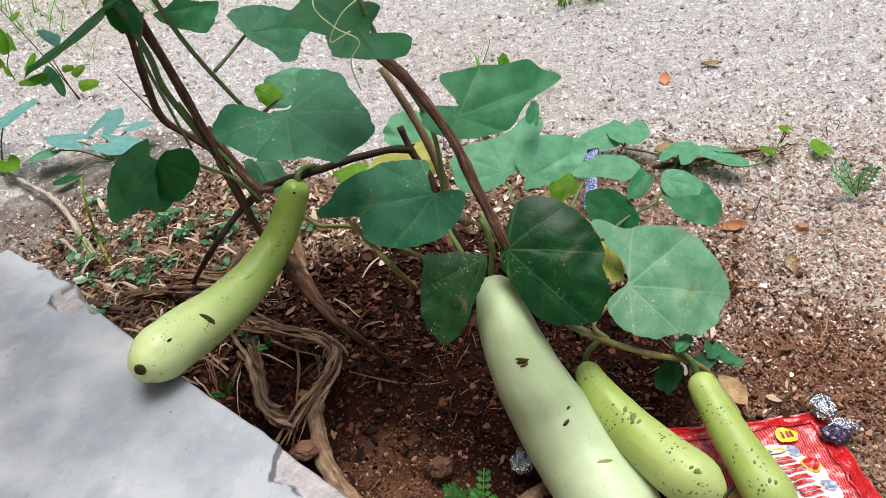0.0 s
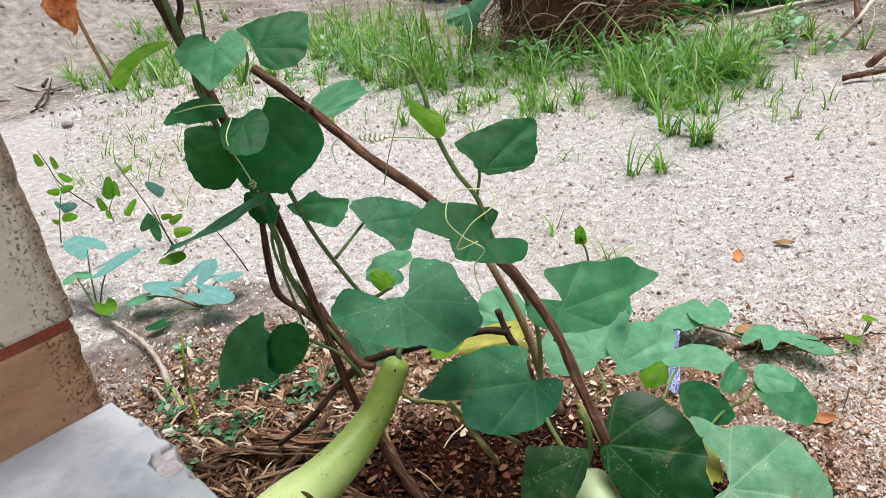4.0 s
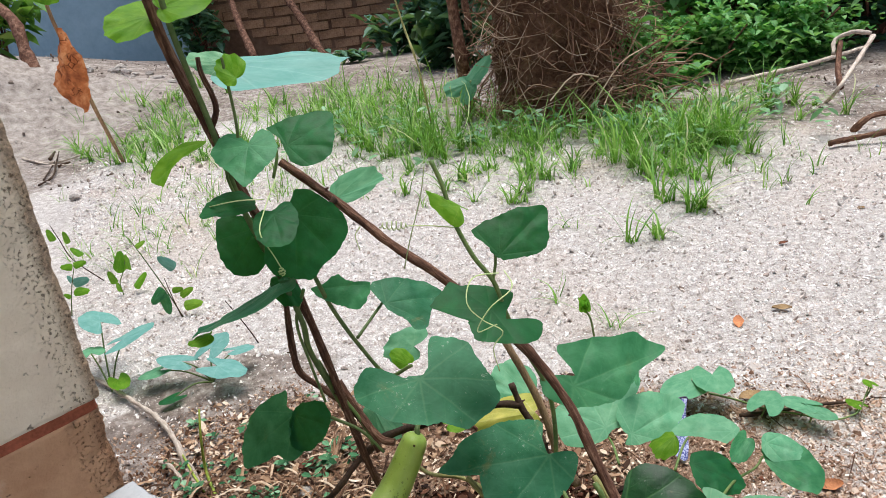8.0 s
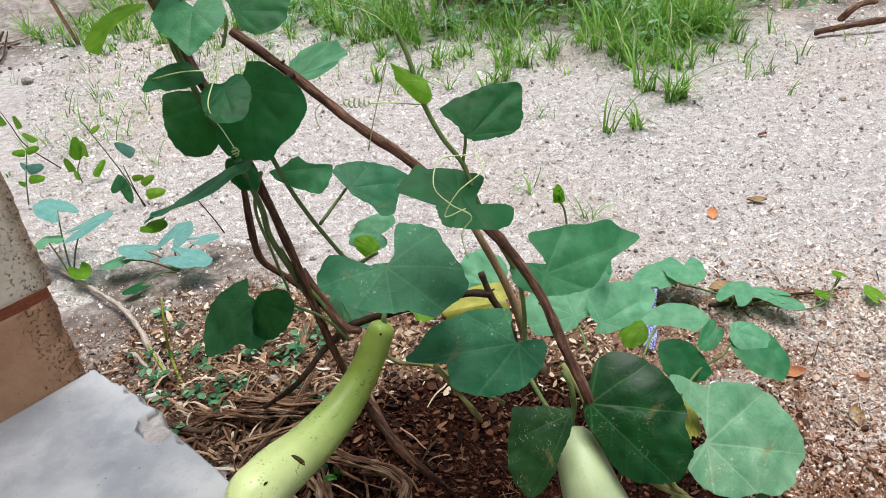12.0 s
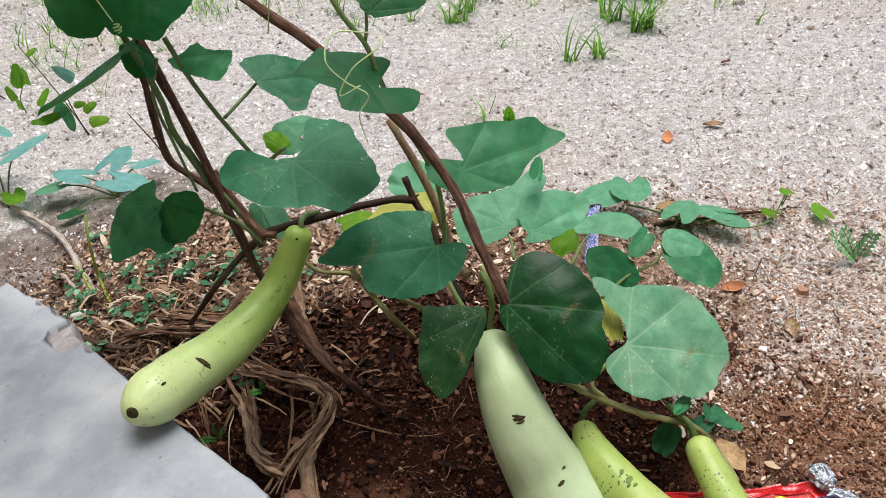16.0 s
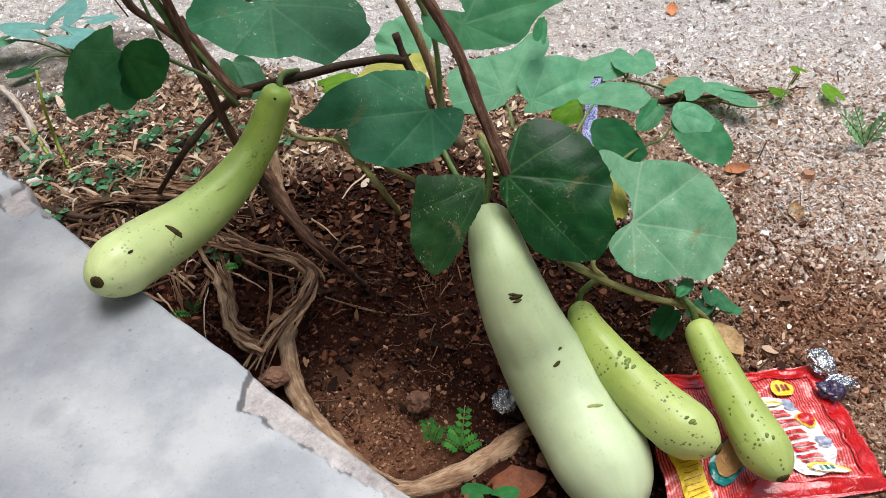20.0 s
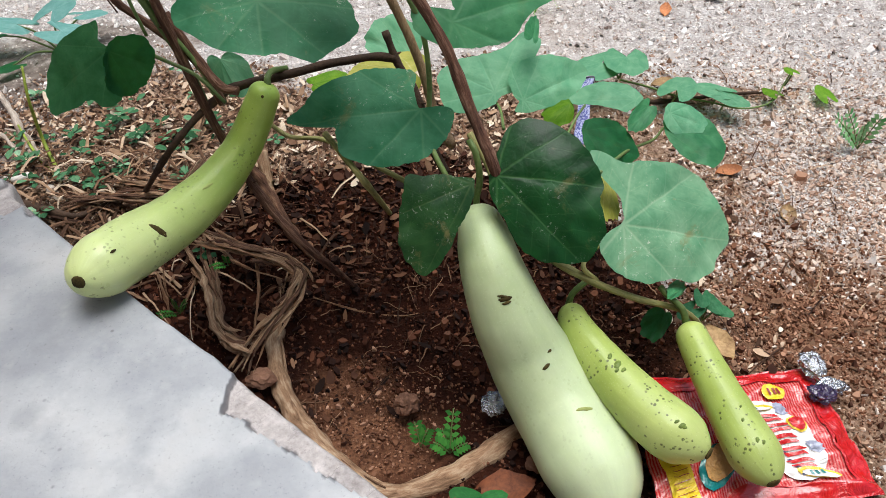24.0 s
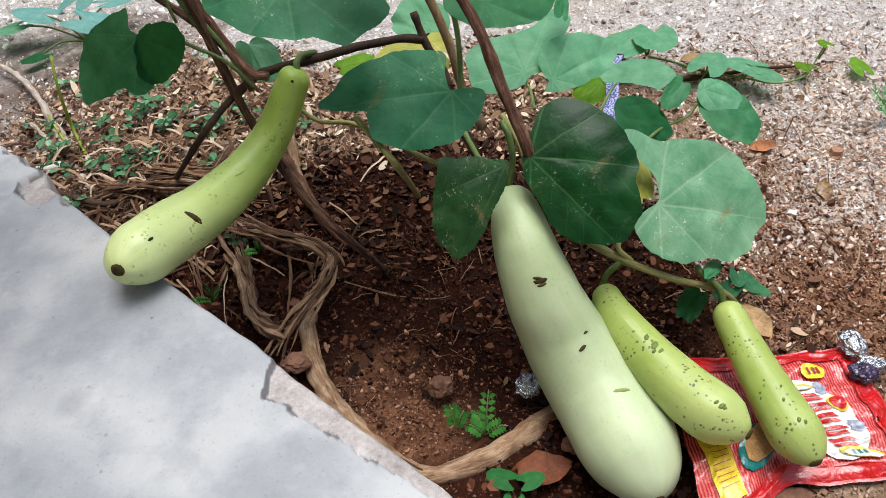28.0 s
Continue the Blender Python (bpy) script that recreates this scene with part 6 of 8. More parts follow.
def shredded(label, line, r, strips, seed, parent=None):
    """A dead vine stem come apart: flat torn fibre strips side by side, some split off or broken short."""
    o = parent or thing("dry_root", label, "root")
    rs = random.Random(seed)
    full = smooth_line(line, 6)
    for i in range(strips):
        a = rs.uniform(0, 0.35) if i % 3 else 0.0
        b = rs.uniform(0.6, 1.0) if i % 3 else 1.0
        run = full[int(a * (len(full) - 1)):int(b * (len(full) - 1)) + 1:3]
        if len(run) < 3:
            continue
        lane, up, fray = rs.uniform(-1, 1) * r, rs.uniform(-0.3, 0.8) * r, rs.uniform(0, 1.6) * r
        pts = []
        for k, p in enumerate(run):
            d = (run[min(k + 1, len(run) - 1)] - run[max(k - 1, 0)]).normalized()
            side = d.cross(Vector((0, 0, 1))).normalized()
            end = (abs(2 * k / (len(run) - 1) - 1)) ** 4
            w = noise.noise((k * 0.55, i * 3.3, seed))
            pts.append(p + side * (lane + r * 0.7 * w + fray * end * (1 if lane > 0 else -1)) + Vector((0, 0, up + r * 0.5 * noise.noise((k * 0.7, i * 5.1, seed + 4)))))
        wide = r * rs.uniform(0.16, 0.42)
        part("strand", tube(pts, lambda f: wide * (1 - 0.6 * abs(2 * f - 1) ** 4), 7, 5, 1.3, i + seed * 7, knots=1.4, flat=rs.uniform(0.25, 0.55)), M[rs.choice(("root_fibre", "root_fibre", "root_tan", "root_dark"))], o)
    return o


M["root_tan"] = fibrous("tan torn fibre", srgb(96, 66, 48), srgb(150, 112, 84), srgb(206, 172, 140), 0.85, 7.0, 0.003)
thick = thing("dry_root", "thick pale dry root curving round the soil hollow", "root")
part("root", tube([(-0.232, 0.740, 0.030), (-0.226, 0.709, 0.000), (-0.215, 0.662, -0.020), (-0.203, 0.607, -0.030), (-0.197, 0.557, -0.040), (-0.196, 0.508, -0.045), (-0.192, 0.480, -0.045), (-0.177, 0.440, -0.046), (-0.149, 0.395, -0.046), (-0.111, 0.358, -0.045), (-0.078, 0.335, -0.043), (-0.032, 0.343, -0.042), (0.008, 0.365, -0.042), (0.043, 0.395, -0.050)], lambda f: 0.0062 + 0.0034 * min(1, f * 1.8) + 0.0012 * math.sin(f * 23), 16, 9, 0.30, 5, knots=0.30), M["root_fibre"], thick)
for i, (u, w) in enumerate(((0.006, 0.005), (-0.006, 0.005), (0.002, 0.0085))):
    part("peeling_fibre", tube([Vector(p) + Vector((u, u * 0.4, w)) for p in ((-0.196, 0.508, -0.045), (-0.177, 0.440, -0.046), (-0.149, 0.395, -0.046), (-0.111, 0.358, -0.045), (-0.078, 0.335, -0.043))[i:]], 0.0010, 6, 5, 0.6, i), M["root_dark" if i else "root_fibre"], thick)
shredded("torn fibrous dead stem bending down to the soil", [(-0.293, 0.616, 0.000), (-0.270, 0.571, -0.005), (-0.255, 0.539, -0.010), (-0.245, 0.505, -0.015), (-0.225, 0.483, -0.015), (-0.205, 0.477, -0.015)], 0.0070, 15, 1)
shredded("torn fibrous dead stem looped over the thick root", [(-0.293, 0.616, 0.010), (-0.264, 0.604, 0.010), (-0.237, 0.595, 0.005), (-0.202, 0.584, 0.002), (-0.176, 0.567, 0.002), (-0.168, 0.548, 0.000), (-0.177, 0.518, -0.004), (-0.199, 0.490, -0.010), (-0.218, 0.453, -0.024)], 0.0066, 17, 2)
shredded("pale split stalk leaning by the step", [(-0.283, 0.585, -0.010), (-0.286, 0.563, -0.012), (-0.291, 0.540, -0.015)], 0.0036, 7, 3)
shredded("short split stalk beside the gourd", [(-0.319, 0.575, 0.004), (-0.311, 0.550, -0.006), (-0.300, 0.532, -0.020)], 0.0030, 6, 4)
shredded("pale broken stalk standing in the litter", [(-0.335, 0.740, 0.000), (-0.331, 0.800, 0.010), (-0.327, 0.860, 0.030)], 0.0050, 10, 5)
shredded("broad torn bark strips lying in the litter", [(-0.450, 0.668, 0.020), (-0.400, 0.668, 0.026), (-0.345, 0.662, 0.030), (-0.300, 0.668, 0.024)], 0.0075, 12, 6)
shredded("reddish torn bark strips beside the gourd", [(-0.410, 0.712, 0.016), (-0.365, 0.690, 0.026), (-0.318, 0.676, 0.028), (-0.275, 0.690, 0.018)], 0.0070, 11, 7)
shredded("short heap of bark strips against the step", [(-0.378, 0.622, 0.012), (-0.340, 0.625, 0.020), (-0.290, 0.640, 0.020), (-0.250, 0.655, 0.008)], 0.0060, 10, 8)
shredded("split brown stalk pointing at the wall", [(-0.490, 0.735, 0.012), (-0.455, 0.700, 0.020), (-0.425, 0.668, 0.018)], 0.0050, 8, 9)
root_thing("dark bare root slanting into the soil", [([(-0.247, 0.711, 0.040), (-0.220, 0.686, 0.010), (-0.187, 0.633, -0.010), (-0.153, 0.603, -0.030), (-0.117, 0.584, -0.052)], 0.0062, 0.0058)], "root_dark")
root_thing("thin dry twigs across the torn stems", [([(-0.257, 0.593, 0.000), (-0.220, 0.567, 0.002), (-0.186, 0.550, 0.004)], 0.0013, 0.001), ([(-0.221, 0.588, -0.006), (-0.212, 0.547, -0.008), (-0.209, 0.499, -0.010)], 0.0018, 0.0014)], "root_tan")
root_thing("thin pale rootlet across the dark soil", [([(-0.160, 0.554, -0.030), (-0.122, 0.545, -0.040), (-0.094, 0.540, -0.045), (-0.064, 0.536, -0.045), (-0.037, 0.544, -0.045), (-0.019, 0.560, -0.040)], 0.0013, 0.0007)], "root_tan")
root_thing("long whitish dry root on the gravel", [([(-0.891, 1.132, 0.010), (-0.825, 1.087, 0.010), (-0.743, 1.022, 0.010), (-0.657, 0.949, 0.012), (-0.595, 0.875, 0.012), (-0.547, 0.802, 0.012), (-0.503, 0.738, 0.012), (-0.461, 0.681, 0.012)], 0.0038, 0.0046), ([(-0.520, 0.765, 0.014), (-0.548, 0.782, 0.018), (-0.575, 0.808, 0.020), (-0.602, 0.826, 0.018)], 0.0034, 0.0022), ([(-0.592, 0.842, 0.010), (-0.554, 0.822, 0.012), (-0.520, 0.775, 0.012)], 0.0016, 0.0020)], "root_pale")
root_thing("dark broken branch lying along the step", [([(-0.577, 0.728, 0.020), (-0.527, 0.686, 0.020), (-0.485, 0.667, 0.020), (-0.430, 0.645, 0.020), (-0.415, 0.651, 0.020)], 0.006, 0.004)], "twig", "branch")
root_thing("pale twig crossing the litter", [([(-0.351, 0.603, 0.020), (-0.329, 0.643, 0.025), (-0.311, 0.681, 0.030), (-0.301, 0.729, 0.030)], 0.004, 0.003)])
tagged(part("white_stub", tube([(-0.524, 0.715, 0.020), (-0.514, 0.716, 0.022), (-0.506, 0.722, 0.022)], 0.0045, 10, 3), mottled("white stub", srgb(206, 200, 190), srgb(236, 232, 226), 60)), "short white stub lying in the litter", "stub")


def stone(label, at, size, mat, seed):
    bm = bmesh.new()
    bmesh.ops.create_icosphere(bm, subdivisions=3, radius=1)
    for v in bm.verts:
        c = v.co.copy()
        v.co = Vector((c.x * size[0], c.y * size[1], c.z * size[2])) * (1 + 0.3 * noise.noise(c * 1.3 + Vector((seed, 0, 0))) + 0.26 * noise.noise(c * 3.1 + Vector((0, seed, 0))) + 0.08 * noise.noise(c * 9))
        v.co += Vector(at)
    return tagged(part("stone", bm, M[mat], smooth=False), label, "stone", "stones in the soil")


M["stone_red"] = mottled("reddish stone", srgb(104, 74, 60), srgb(150, 112, 92), 50, 0.9, 0.15, 0.6, 0.002)
M["stone_grey"] = mottled("grey stone", srgb(140, 130, 124), srgb(190, 182, 176), 50, 0.9, 0.15, 0.6, 0.002)
stone("reddish brown stone on the soil", (-0.060, 0.422, -0.040), (0.012, 0.010, 0.010), "stone_red", 1)
stone("flat brown stone against the step", (-0.199, 0.451, -0.030), (0.014, 0.010, 0.008), "stone_red", 2)
stone("small brown stone behind the gourd", (-0.193, 0.724, -0.020), (0.010, 0.008, 0.008), "stone_red", 3)
stone("greyish clod at the edge of the litter", (-0.356, 0.743, 0.010), (0.012, 0.010, 0.007), "stone_grey", 4)
stone("reddish clod beside the stick", (0.055, 0.357, -0.040), (0.010, 0.009, 0.006), "stone_red", 5)
stone("grey clod lying beside the packet", (0.210, 0.286, -0.012), (0.016, 0.010, 0.006), "stone_red", 6)

# fallen leaves
def fallen(label, at, length, yaw, mat, seed, tilt=0.2):
    bm = bmesh.new()
    rows = []
    at = Vector(at)
    for i in range(9):
        t = i / 8
        w = length * 0.30 * math.sin(math.pi * min(1, t * 0.96 + 0.02)) ** 0.8
        row = []
        for j in range(-2, 3):
            x, y = (t - 0.5) * length, w * j / 2 * (1 + 0.2 * noise.noise((t * 5, j, seed)))
            z = 0.10 * length * (abs(j) / 2) ** 2 + tilt * length * (t - 0.5) * 0.4 + 0.06 * length * noise.noise((t * 4, j * 0.7, seed))
            row.append(bm.verts.new(at + Vector((x * math.cos(yaw) - y * math.sin(yaw), x * math.sin(yaw) + y * math.cos(yaw), z + 0.12 * length))))
        if rows:
            for j in range(4):
                bm.faces.new((rows[-1][j], rows[-1][j + 1], row[j + 1], row[j]))
        rows.append(row)
    return tagged(part("fallen_leaf", bm, M[mat]), label, "leaf", "fallen leaves")


fallen("curled reddish dry leaf on the litter", (0.318, 0.696, 0.000), 0.032, 0.1, "orange_leaf", 1)
fallen("orange-brown dry leaf on the gravel", (0.350, 1.117, 0.000), 0.030, 1.3, "orange_leaf", 2, 0.8)
fallen("light tan dry leaf on the gravel", (0.440, 1.153, 0.000), 0.034, -0.3, "straw", 3)
fallen("pale dry leaf lying flat on the litter", (0.357, 0.616, 0.000), 0.030, 1.3, "straw", 4)
fallen("brown dead leaf beside the large gourd", (0.024, 0.332, -0.045), 0.052, 0.1, "dead_leaf", 5)
fallen("tan dry leaf under the runner", (0.288, 0.887, 0.005), 0.035, 0.2, "straw", 6)
fallen("brown dead leaf in the hollow", (-0.158, 0.805, -0.010), 0.040, 1.0, "dead_leaf", 7)
fallen("brown shrivelled leaf in the hollow", (-0.119, 0.874, 0.000), 0.040, 2.0, "dead_leaf", 8)
fallen("brown dead leaf under the vine", (0.229, 0.444, 0.000), 0.040, 1.9, "straw", 9)
fallen("dry brown leaf near the bed", (-0.367, 0.799, 0.010), 0.030, 0.6, "dead_leaf", 10)
fallen("small dead leaf on the far gravel", (0.559, 1.444, 0.000), 0.022, 0.2, "dead_leaf", 11)
fallen("tan dead leaf on the far gravel", (0.801, 1.602, 0.000), 0.022, 0.4, "straw", 12)

# ---- seedlings and small weeds ----
def pinnate(parent, base, tip, pairs, length, mat="sprout"):
    """A feathery leaf: rib and paired leaflets."""
    base, tip = Vector(base), Vector(tip)
    d = tip - base
    side = d.cross(Vector((0, -0.5, 1))).normalized()
    rib = part("rib", tube([base, base.lerp(tip, 0.5) + Vector((0, 0, 0.003)), tip], 0.0006, 5, 3), M["stem"], parent)
    v, f = [], []
    for i in range(pairs):
        t = 0.2 + 0.8 * i / pairs
        for s in (-1, 1):
            a = base.lerp(tip, t) + Vector((0, 0, 0.003 * math.sin(math.pi * t)))
            e = a + side * s * length * (1 - 0.3 * abs(t - 0.5)) + d.normalized() * length * 0.35
            w = d.normalized() * length * 0.36
            m = (a + e) / 2
            o = len(v)
            v += [a, m - w, e, m + w]
            f.append((o, o + 1, o + 2, o + 3))
    tagged(raw("leaflet_spray", v, f, M[mat], rib), kind="stuff")


def sprout(label, base, fronds, pairs=5, length=0.008, mat="sprout"):
    o = thing("seedling", label, "seedling", "seedlings in the soil")
    for tip in fronds:
        pinnate(o, base, tip, pairs, length, mat)
    return o


sprout("tiny feathery seedling in the soil", (-0.047, 0.379, -0.045), [(-0.051, 0.390, -0.020), (-0.039, 0.386, -0.025)])
sprout("bright feathery seedling in the soil", (-0.021, 0.372, -0.045), [(-0.016, 0.397, -0.012), (-0.035, 0.375, -0.030), (-0.005, 0.373, -0.030), (-0.027, 0.389, -0.030)])
sprout("feathery seedling at the step's edge", (-0.284, 0.511, 0.000), [(-0.293, 0.491, 0.020), (-0.264, 0.498, 0.030), (-0.279, 0.503, 0.030)], 6, 0.006)
sprout("feathery seedling on the flat root", (-0.252, 0.587, -0.010), [(-0.266, 0.573, 0.000), (-0.251, 0.585, 0.005)], 6, 0.005)
sprout("feathery weed on the gravel", (0.487, 0.734, 0.000), [(0.442, 0.734, 0.050), (0.501, 0.736, 0.045), (0.462, 0.744, 0.050), (0.479, 0.728, 0.040), (0.456, 0.734, 0.030)], 6, 0.010, "sprout_pale")


def flat_leaf(parent, at, r, yaw, tilt=25, mat="leaf", label="", seed=0, narrow=1.0, back=1.0):
    m = Matrix.Translation(at) @ Matrix.Rotation(yaw, 4, "Z") @ Matrix.Rotation(radians(-tilt), 4, "X")
    q = [m @ Vector(p) for p in ((0, 0, 0), (0, 2 * r, 0), (r * narrow, 0.6 * r, 0), (-r * narrow, 0.6 * r, 0))]
    return leaf(parent, *q, mat, label, back, 0.12, 0.05, seed or None, 4, 24)


def creeper(label, base, tips, mats=("leaf_pale",), r=0.03, group="gourd seedlings"):
    """A low gourd seedling: short stalks from one root, each with a leaf facing up."""
    o = thing("gourd_seedling", label, "seedling", group)
    rg = random.Random(len(label) + int(base[0] * 1000))
    for i, (tip, s) in enumerate(tips):
        tip = Vector(tip)
        mid = Vector(base).lerp(tip, 0.5) + Vector((0, 0, 0.01))
        stalk = stem([base, mid, tip], 0.0018, 0.0013, "stem", o, "stalk", 6)
        yaw = math.atan2(tip.y - base[1], tip.x - base[0]) - math.pi / 2 + rg.uniform(-0.6, 0.6)
        flat_leaf(stalk, tip, r * s, yaw, rg.uniform(-20, 15), mats[i % len(mats)], seed=rg.uniform(1, 50))
    return o


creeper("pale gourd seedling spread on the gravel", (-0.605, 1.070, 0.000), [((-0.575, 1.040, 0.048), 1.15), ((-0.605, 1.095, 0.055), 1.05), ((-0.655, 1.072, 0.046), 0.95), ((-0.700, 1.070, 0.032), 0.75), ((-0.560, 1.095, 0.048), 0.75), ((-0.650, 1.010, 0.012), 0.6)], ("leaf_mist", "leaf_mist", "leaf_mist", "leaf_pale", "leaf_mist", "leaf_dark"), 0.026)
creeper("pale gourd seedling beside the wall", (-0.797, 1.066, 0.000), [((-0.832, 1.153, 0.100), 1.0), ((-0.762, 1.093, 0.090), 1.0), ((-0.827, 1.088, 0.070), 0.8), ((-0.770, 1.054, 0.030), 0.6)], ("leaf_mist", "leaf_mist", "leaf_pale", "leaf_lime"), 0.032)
creeper("gourd seedling at the runner's root", (0.236, 0.918, 0.000), [((0.232, 0.888, 0.050), 1.0), ((0.199, 0.883, 0.045), 1.0)], ("leaf_pale",), 0.030)
runner = thing("gourd_runner", "thin gourd runner with small leaves on the gravel", "runner")
stem([(0.233, 0.904, 0.008), (0.266, 0.879, 0.010), (0.296, 0.850, 0.012), (0.335, 0.832, 0.012), (0.372, 0.814, 0.012), (0.410, 0.822, 0.015), (0.428, 0.839, 0.030), (0.438, 0.848, 0.045)], 0.0022, 0.0014, "stem", runner)
for p, r, yaw in (((0.289, 0.835, 0.030), 0.024, -0.6), ((0.341, 0.829, 0.030), 0.018, 0.8), ((0.347, 0.815, 0.030), 0.016, -2.2), ((0.416, 0.833, 0.020), 0.010, 0.4), ((0.436, 0.843, 0.045), 0.008, 0.2)):
    stem([Vector(p) - Vector((0.004, 0, 0.02)), Vector(p) - Vector((0, 0, 0.008)), p], 0.0012, 0.001, "stem", runner, "stalk", 5)
    flat_leaf(runner, p, r, yaw, 5, "leaf_pale" if r > 0.012 else "leaf_lime")
root_thing("dark dry twig lying on the gravel", [([(0.259, 0.846, 0.006), (0.311, 0.848, 0.008), (0.365, 0.856, 0.008), (0.420, 0.856, 0.008)], 0.0028, 0.0018)], "twig", "twig")
lime = thing("seedling", "single lime green seedling leaf on the gravel", "seedling", "seedlings in the soil")
stem([(0.494, 0.846, 0.000), (0.486, 0.837, 0.015)], 0.001, 0.001, "stem", lime, "stalk", 5)
flat_leaf(lime, (0.484, 0.828, 0.016), 0.012, 0.2, -10, "leaf_lime")
budplant = thing("budding_weed", "single round green bud on a thin stalk", "weed")
stem([(0.094, 1.117, 0.000), (0.088, 1.109, 0.040), (0.079, 1.109, 0.060)], 0.002, 0.0018, "stem", budplant, "stalk", 6)
for i in range(6):
    flat_leaf(budplant, Vector((0.079, 1.109, 0.060)), 0.0145 - 0.0009 * i, i * 1.25, -62 - 4 * i, "leaf_lime", narrow=0.75, seed=i + 3.5, back=0.3)
round_sprout = thing("seedling", "small round-leaved seedling by the gourd's end", "seedling", "seedlings in the soil")
for p, r, yaw in (((-0.006, 0.318, -0.024), 0.0095, 1.1), ((0.010, 0.316, -0.024), 0.0085, -1.2), ((-0.002, 0.300, -0.028), 0.0100, 2.9)):
    stem([(0.002, 0.312, -0.048), p], 0.0008, 0.0008, "stem", round_sprout, "stalk", 5, per=2)
    flat_leaf(round_sprout, p, r, yaw, 4, "leaf_fresh", back=0.8)
low = thing("seedling", "small dark weed beside the pale stem", "seedling", "seedlings in the soil")
for p, r in (((0.210, 0.473, 0.020), 0.010), ((0.229, 0.482, 0.020), 0.009), ((0.236, 0.477, 0.015), 0.008), ((0.221, 0.485, 0.025), 0.008)):
    stem([(0.223, 0.475, 0.000), p], 0.0008, 0.0008, "stem", low, "stalk", 5, per=2)
    flat_leaf(low, p, r, p[0] * 70, 0, "leaf")


def shoot(label, line, leaves, seed):
    """A young shoot: one thin dark stem with small oval leaves, each given by where it joins and where it ends."""
    o = thing("shoot", label, "shoot", "shoots beside the wall")
    rs = random.Random(seed)
    stem(line, 0.0017, 0.0009, "stem" if len(leaves) > 4 else "twig", o, "stalk", 6)
    for at, tip, mat in leaves:
        at, tip = Vector(at), Vector(tip) + Vector((0, rs.uniform(-0.02, 0.02), 0))
        d = tip - at
        side = d.cross(Vector((rs.uniform(-0.4, 0.4), -1, rs.uniform(0.2, 0.9)))).normalized() * d.length * rs.uniform(0.24, 0.32)
        leaf(o, at, tip, at + d * 0.42 + side, at + d * 0.42 - side, mat, "", 0.05, 0.2, 0.06, rs.uniform(1, 50), 4, 24)
    return o


SHOOTS = (
    ([(-1.063, 1.412, 0.000), (-1.050, 1.412, 0.043), (-1.035, 1.412, 0.083), (-1.017, 1.412, 0.123)], [((-1.021, 1.412, 0.120), (-1.054, 1.412, 0.122), "leaf_lime"), ((-1.020, 1.412, 0.122), (-0.994, 1.412, 0.126), "leaf_lime"), ((-1.038, 1.412, 0.060), (-0.994, 1.412, 0.062), "leaf_lime"), ((-1.050, 1.412, 0.046), (-1.068, 1.412, 0.053), "leaf_lime"), ((-1.034, 1.412, 0.080), (-0.997, 1.412, 0.084), "leaf_mist"), ((-1.035, 1.412, 0.085), (-1.056, 1.412, 0.092), "leaf_mist")]),
    ([(-1.082, 1.608, 0.000), (-1.145, 1.608, 0.066), (-1.162, 1.608, 0.121), (-1.174, 1.608, 0.163)], [((-1.178, 1.608, 0.120), (-1.184, 1.608, 0.155), "leaf_olive"), ((-1.143, 1.608, 0.110), (-1.149, 1.608, 0.143), "leaf_olive"), ((-1.117, 1.608, 0.074), (-1.131, 1.608, 0.105), "leaf_olive")]),
    ([(-0.981, 1.506, 0.000), (-0.981, 1.506, 0.032), (-0.966, 1.506, 0.058), (-0.945, 1.506, 0.103)], [((-0.978, 1.506, 0.059), (-0.955, 1.506, 0.115), "leaf_lime"), ((-0.951, 1.506, 0.064), (-0.942, 1.506, 0.105), "leaf_olive"), ((-0.993, 1.506, 0.030), (-1.003, 1.506, 0.064), "leaf_olive"), ((-0.948, 1.506, 0.014), (-0.918, 1.506, 0.048), "leaf_lime"), ((-0.986, 1.506, 0.007), (-0.984, 1.506, 0.038), "leaf_olive"), ((-0.968, 1.506, 0.058), (-0.980, 1.506, 0.094), "leaf_olive")]),
    ([(-0.772, 1.353, 0.000), (-0.795, 1.353, 0.076), (-0.818, 1.353, 0.139), (-0.841, 1.353, 0.197)], [((-0.796, 1.353, 0.071), (-0.829, 1.353, 0.041), "leaf"), ((-0.804, 1.353, 0.060), (-0.794, 1.353, 0.012), "leaf"), ((-0.780, 1.353, 0.065), (-0.754, 1.353, 0.067), "leaf_olive"), ((-0.765, 1.353, 0.051), (-0.733, 1.353, 0.067), "leaf_olive"), ((-0.763, 1.353, 0.026), (-0.724, 1.353, 0.026), "leaf_olive"), ((-0.832, 1.353, 0.173), (-0.813, 1.353, 0.183), "leaf_olive"), ((-0.759, 1.353, 0.117), (-0.793, 1.353, 0.146), "leaf_mist")]),
    ([(-0.773, 1.351, 0.000), (-0.781, 1.351, 0.042), (-0.788, 1.351, 0.098)], []),
    ([(-0.558, 1.203, 0.000), (-0.574, 1.203, 0.040), (-0.603, 1.203, 0.099)], []),
)
for i, (line, leaves) in enumerate(SHOOTS):
    shoot("young shoot with oval leaves growing from the gravel" if leaves else "thin bare stalk standing in the gravel", line, leaves, 10 + i)
stalk_weed = thing("weed_stalk", "leaning yellow-green weed stalk at the litter's edge", "weed")
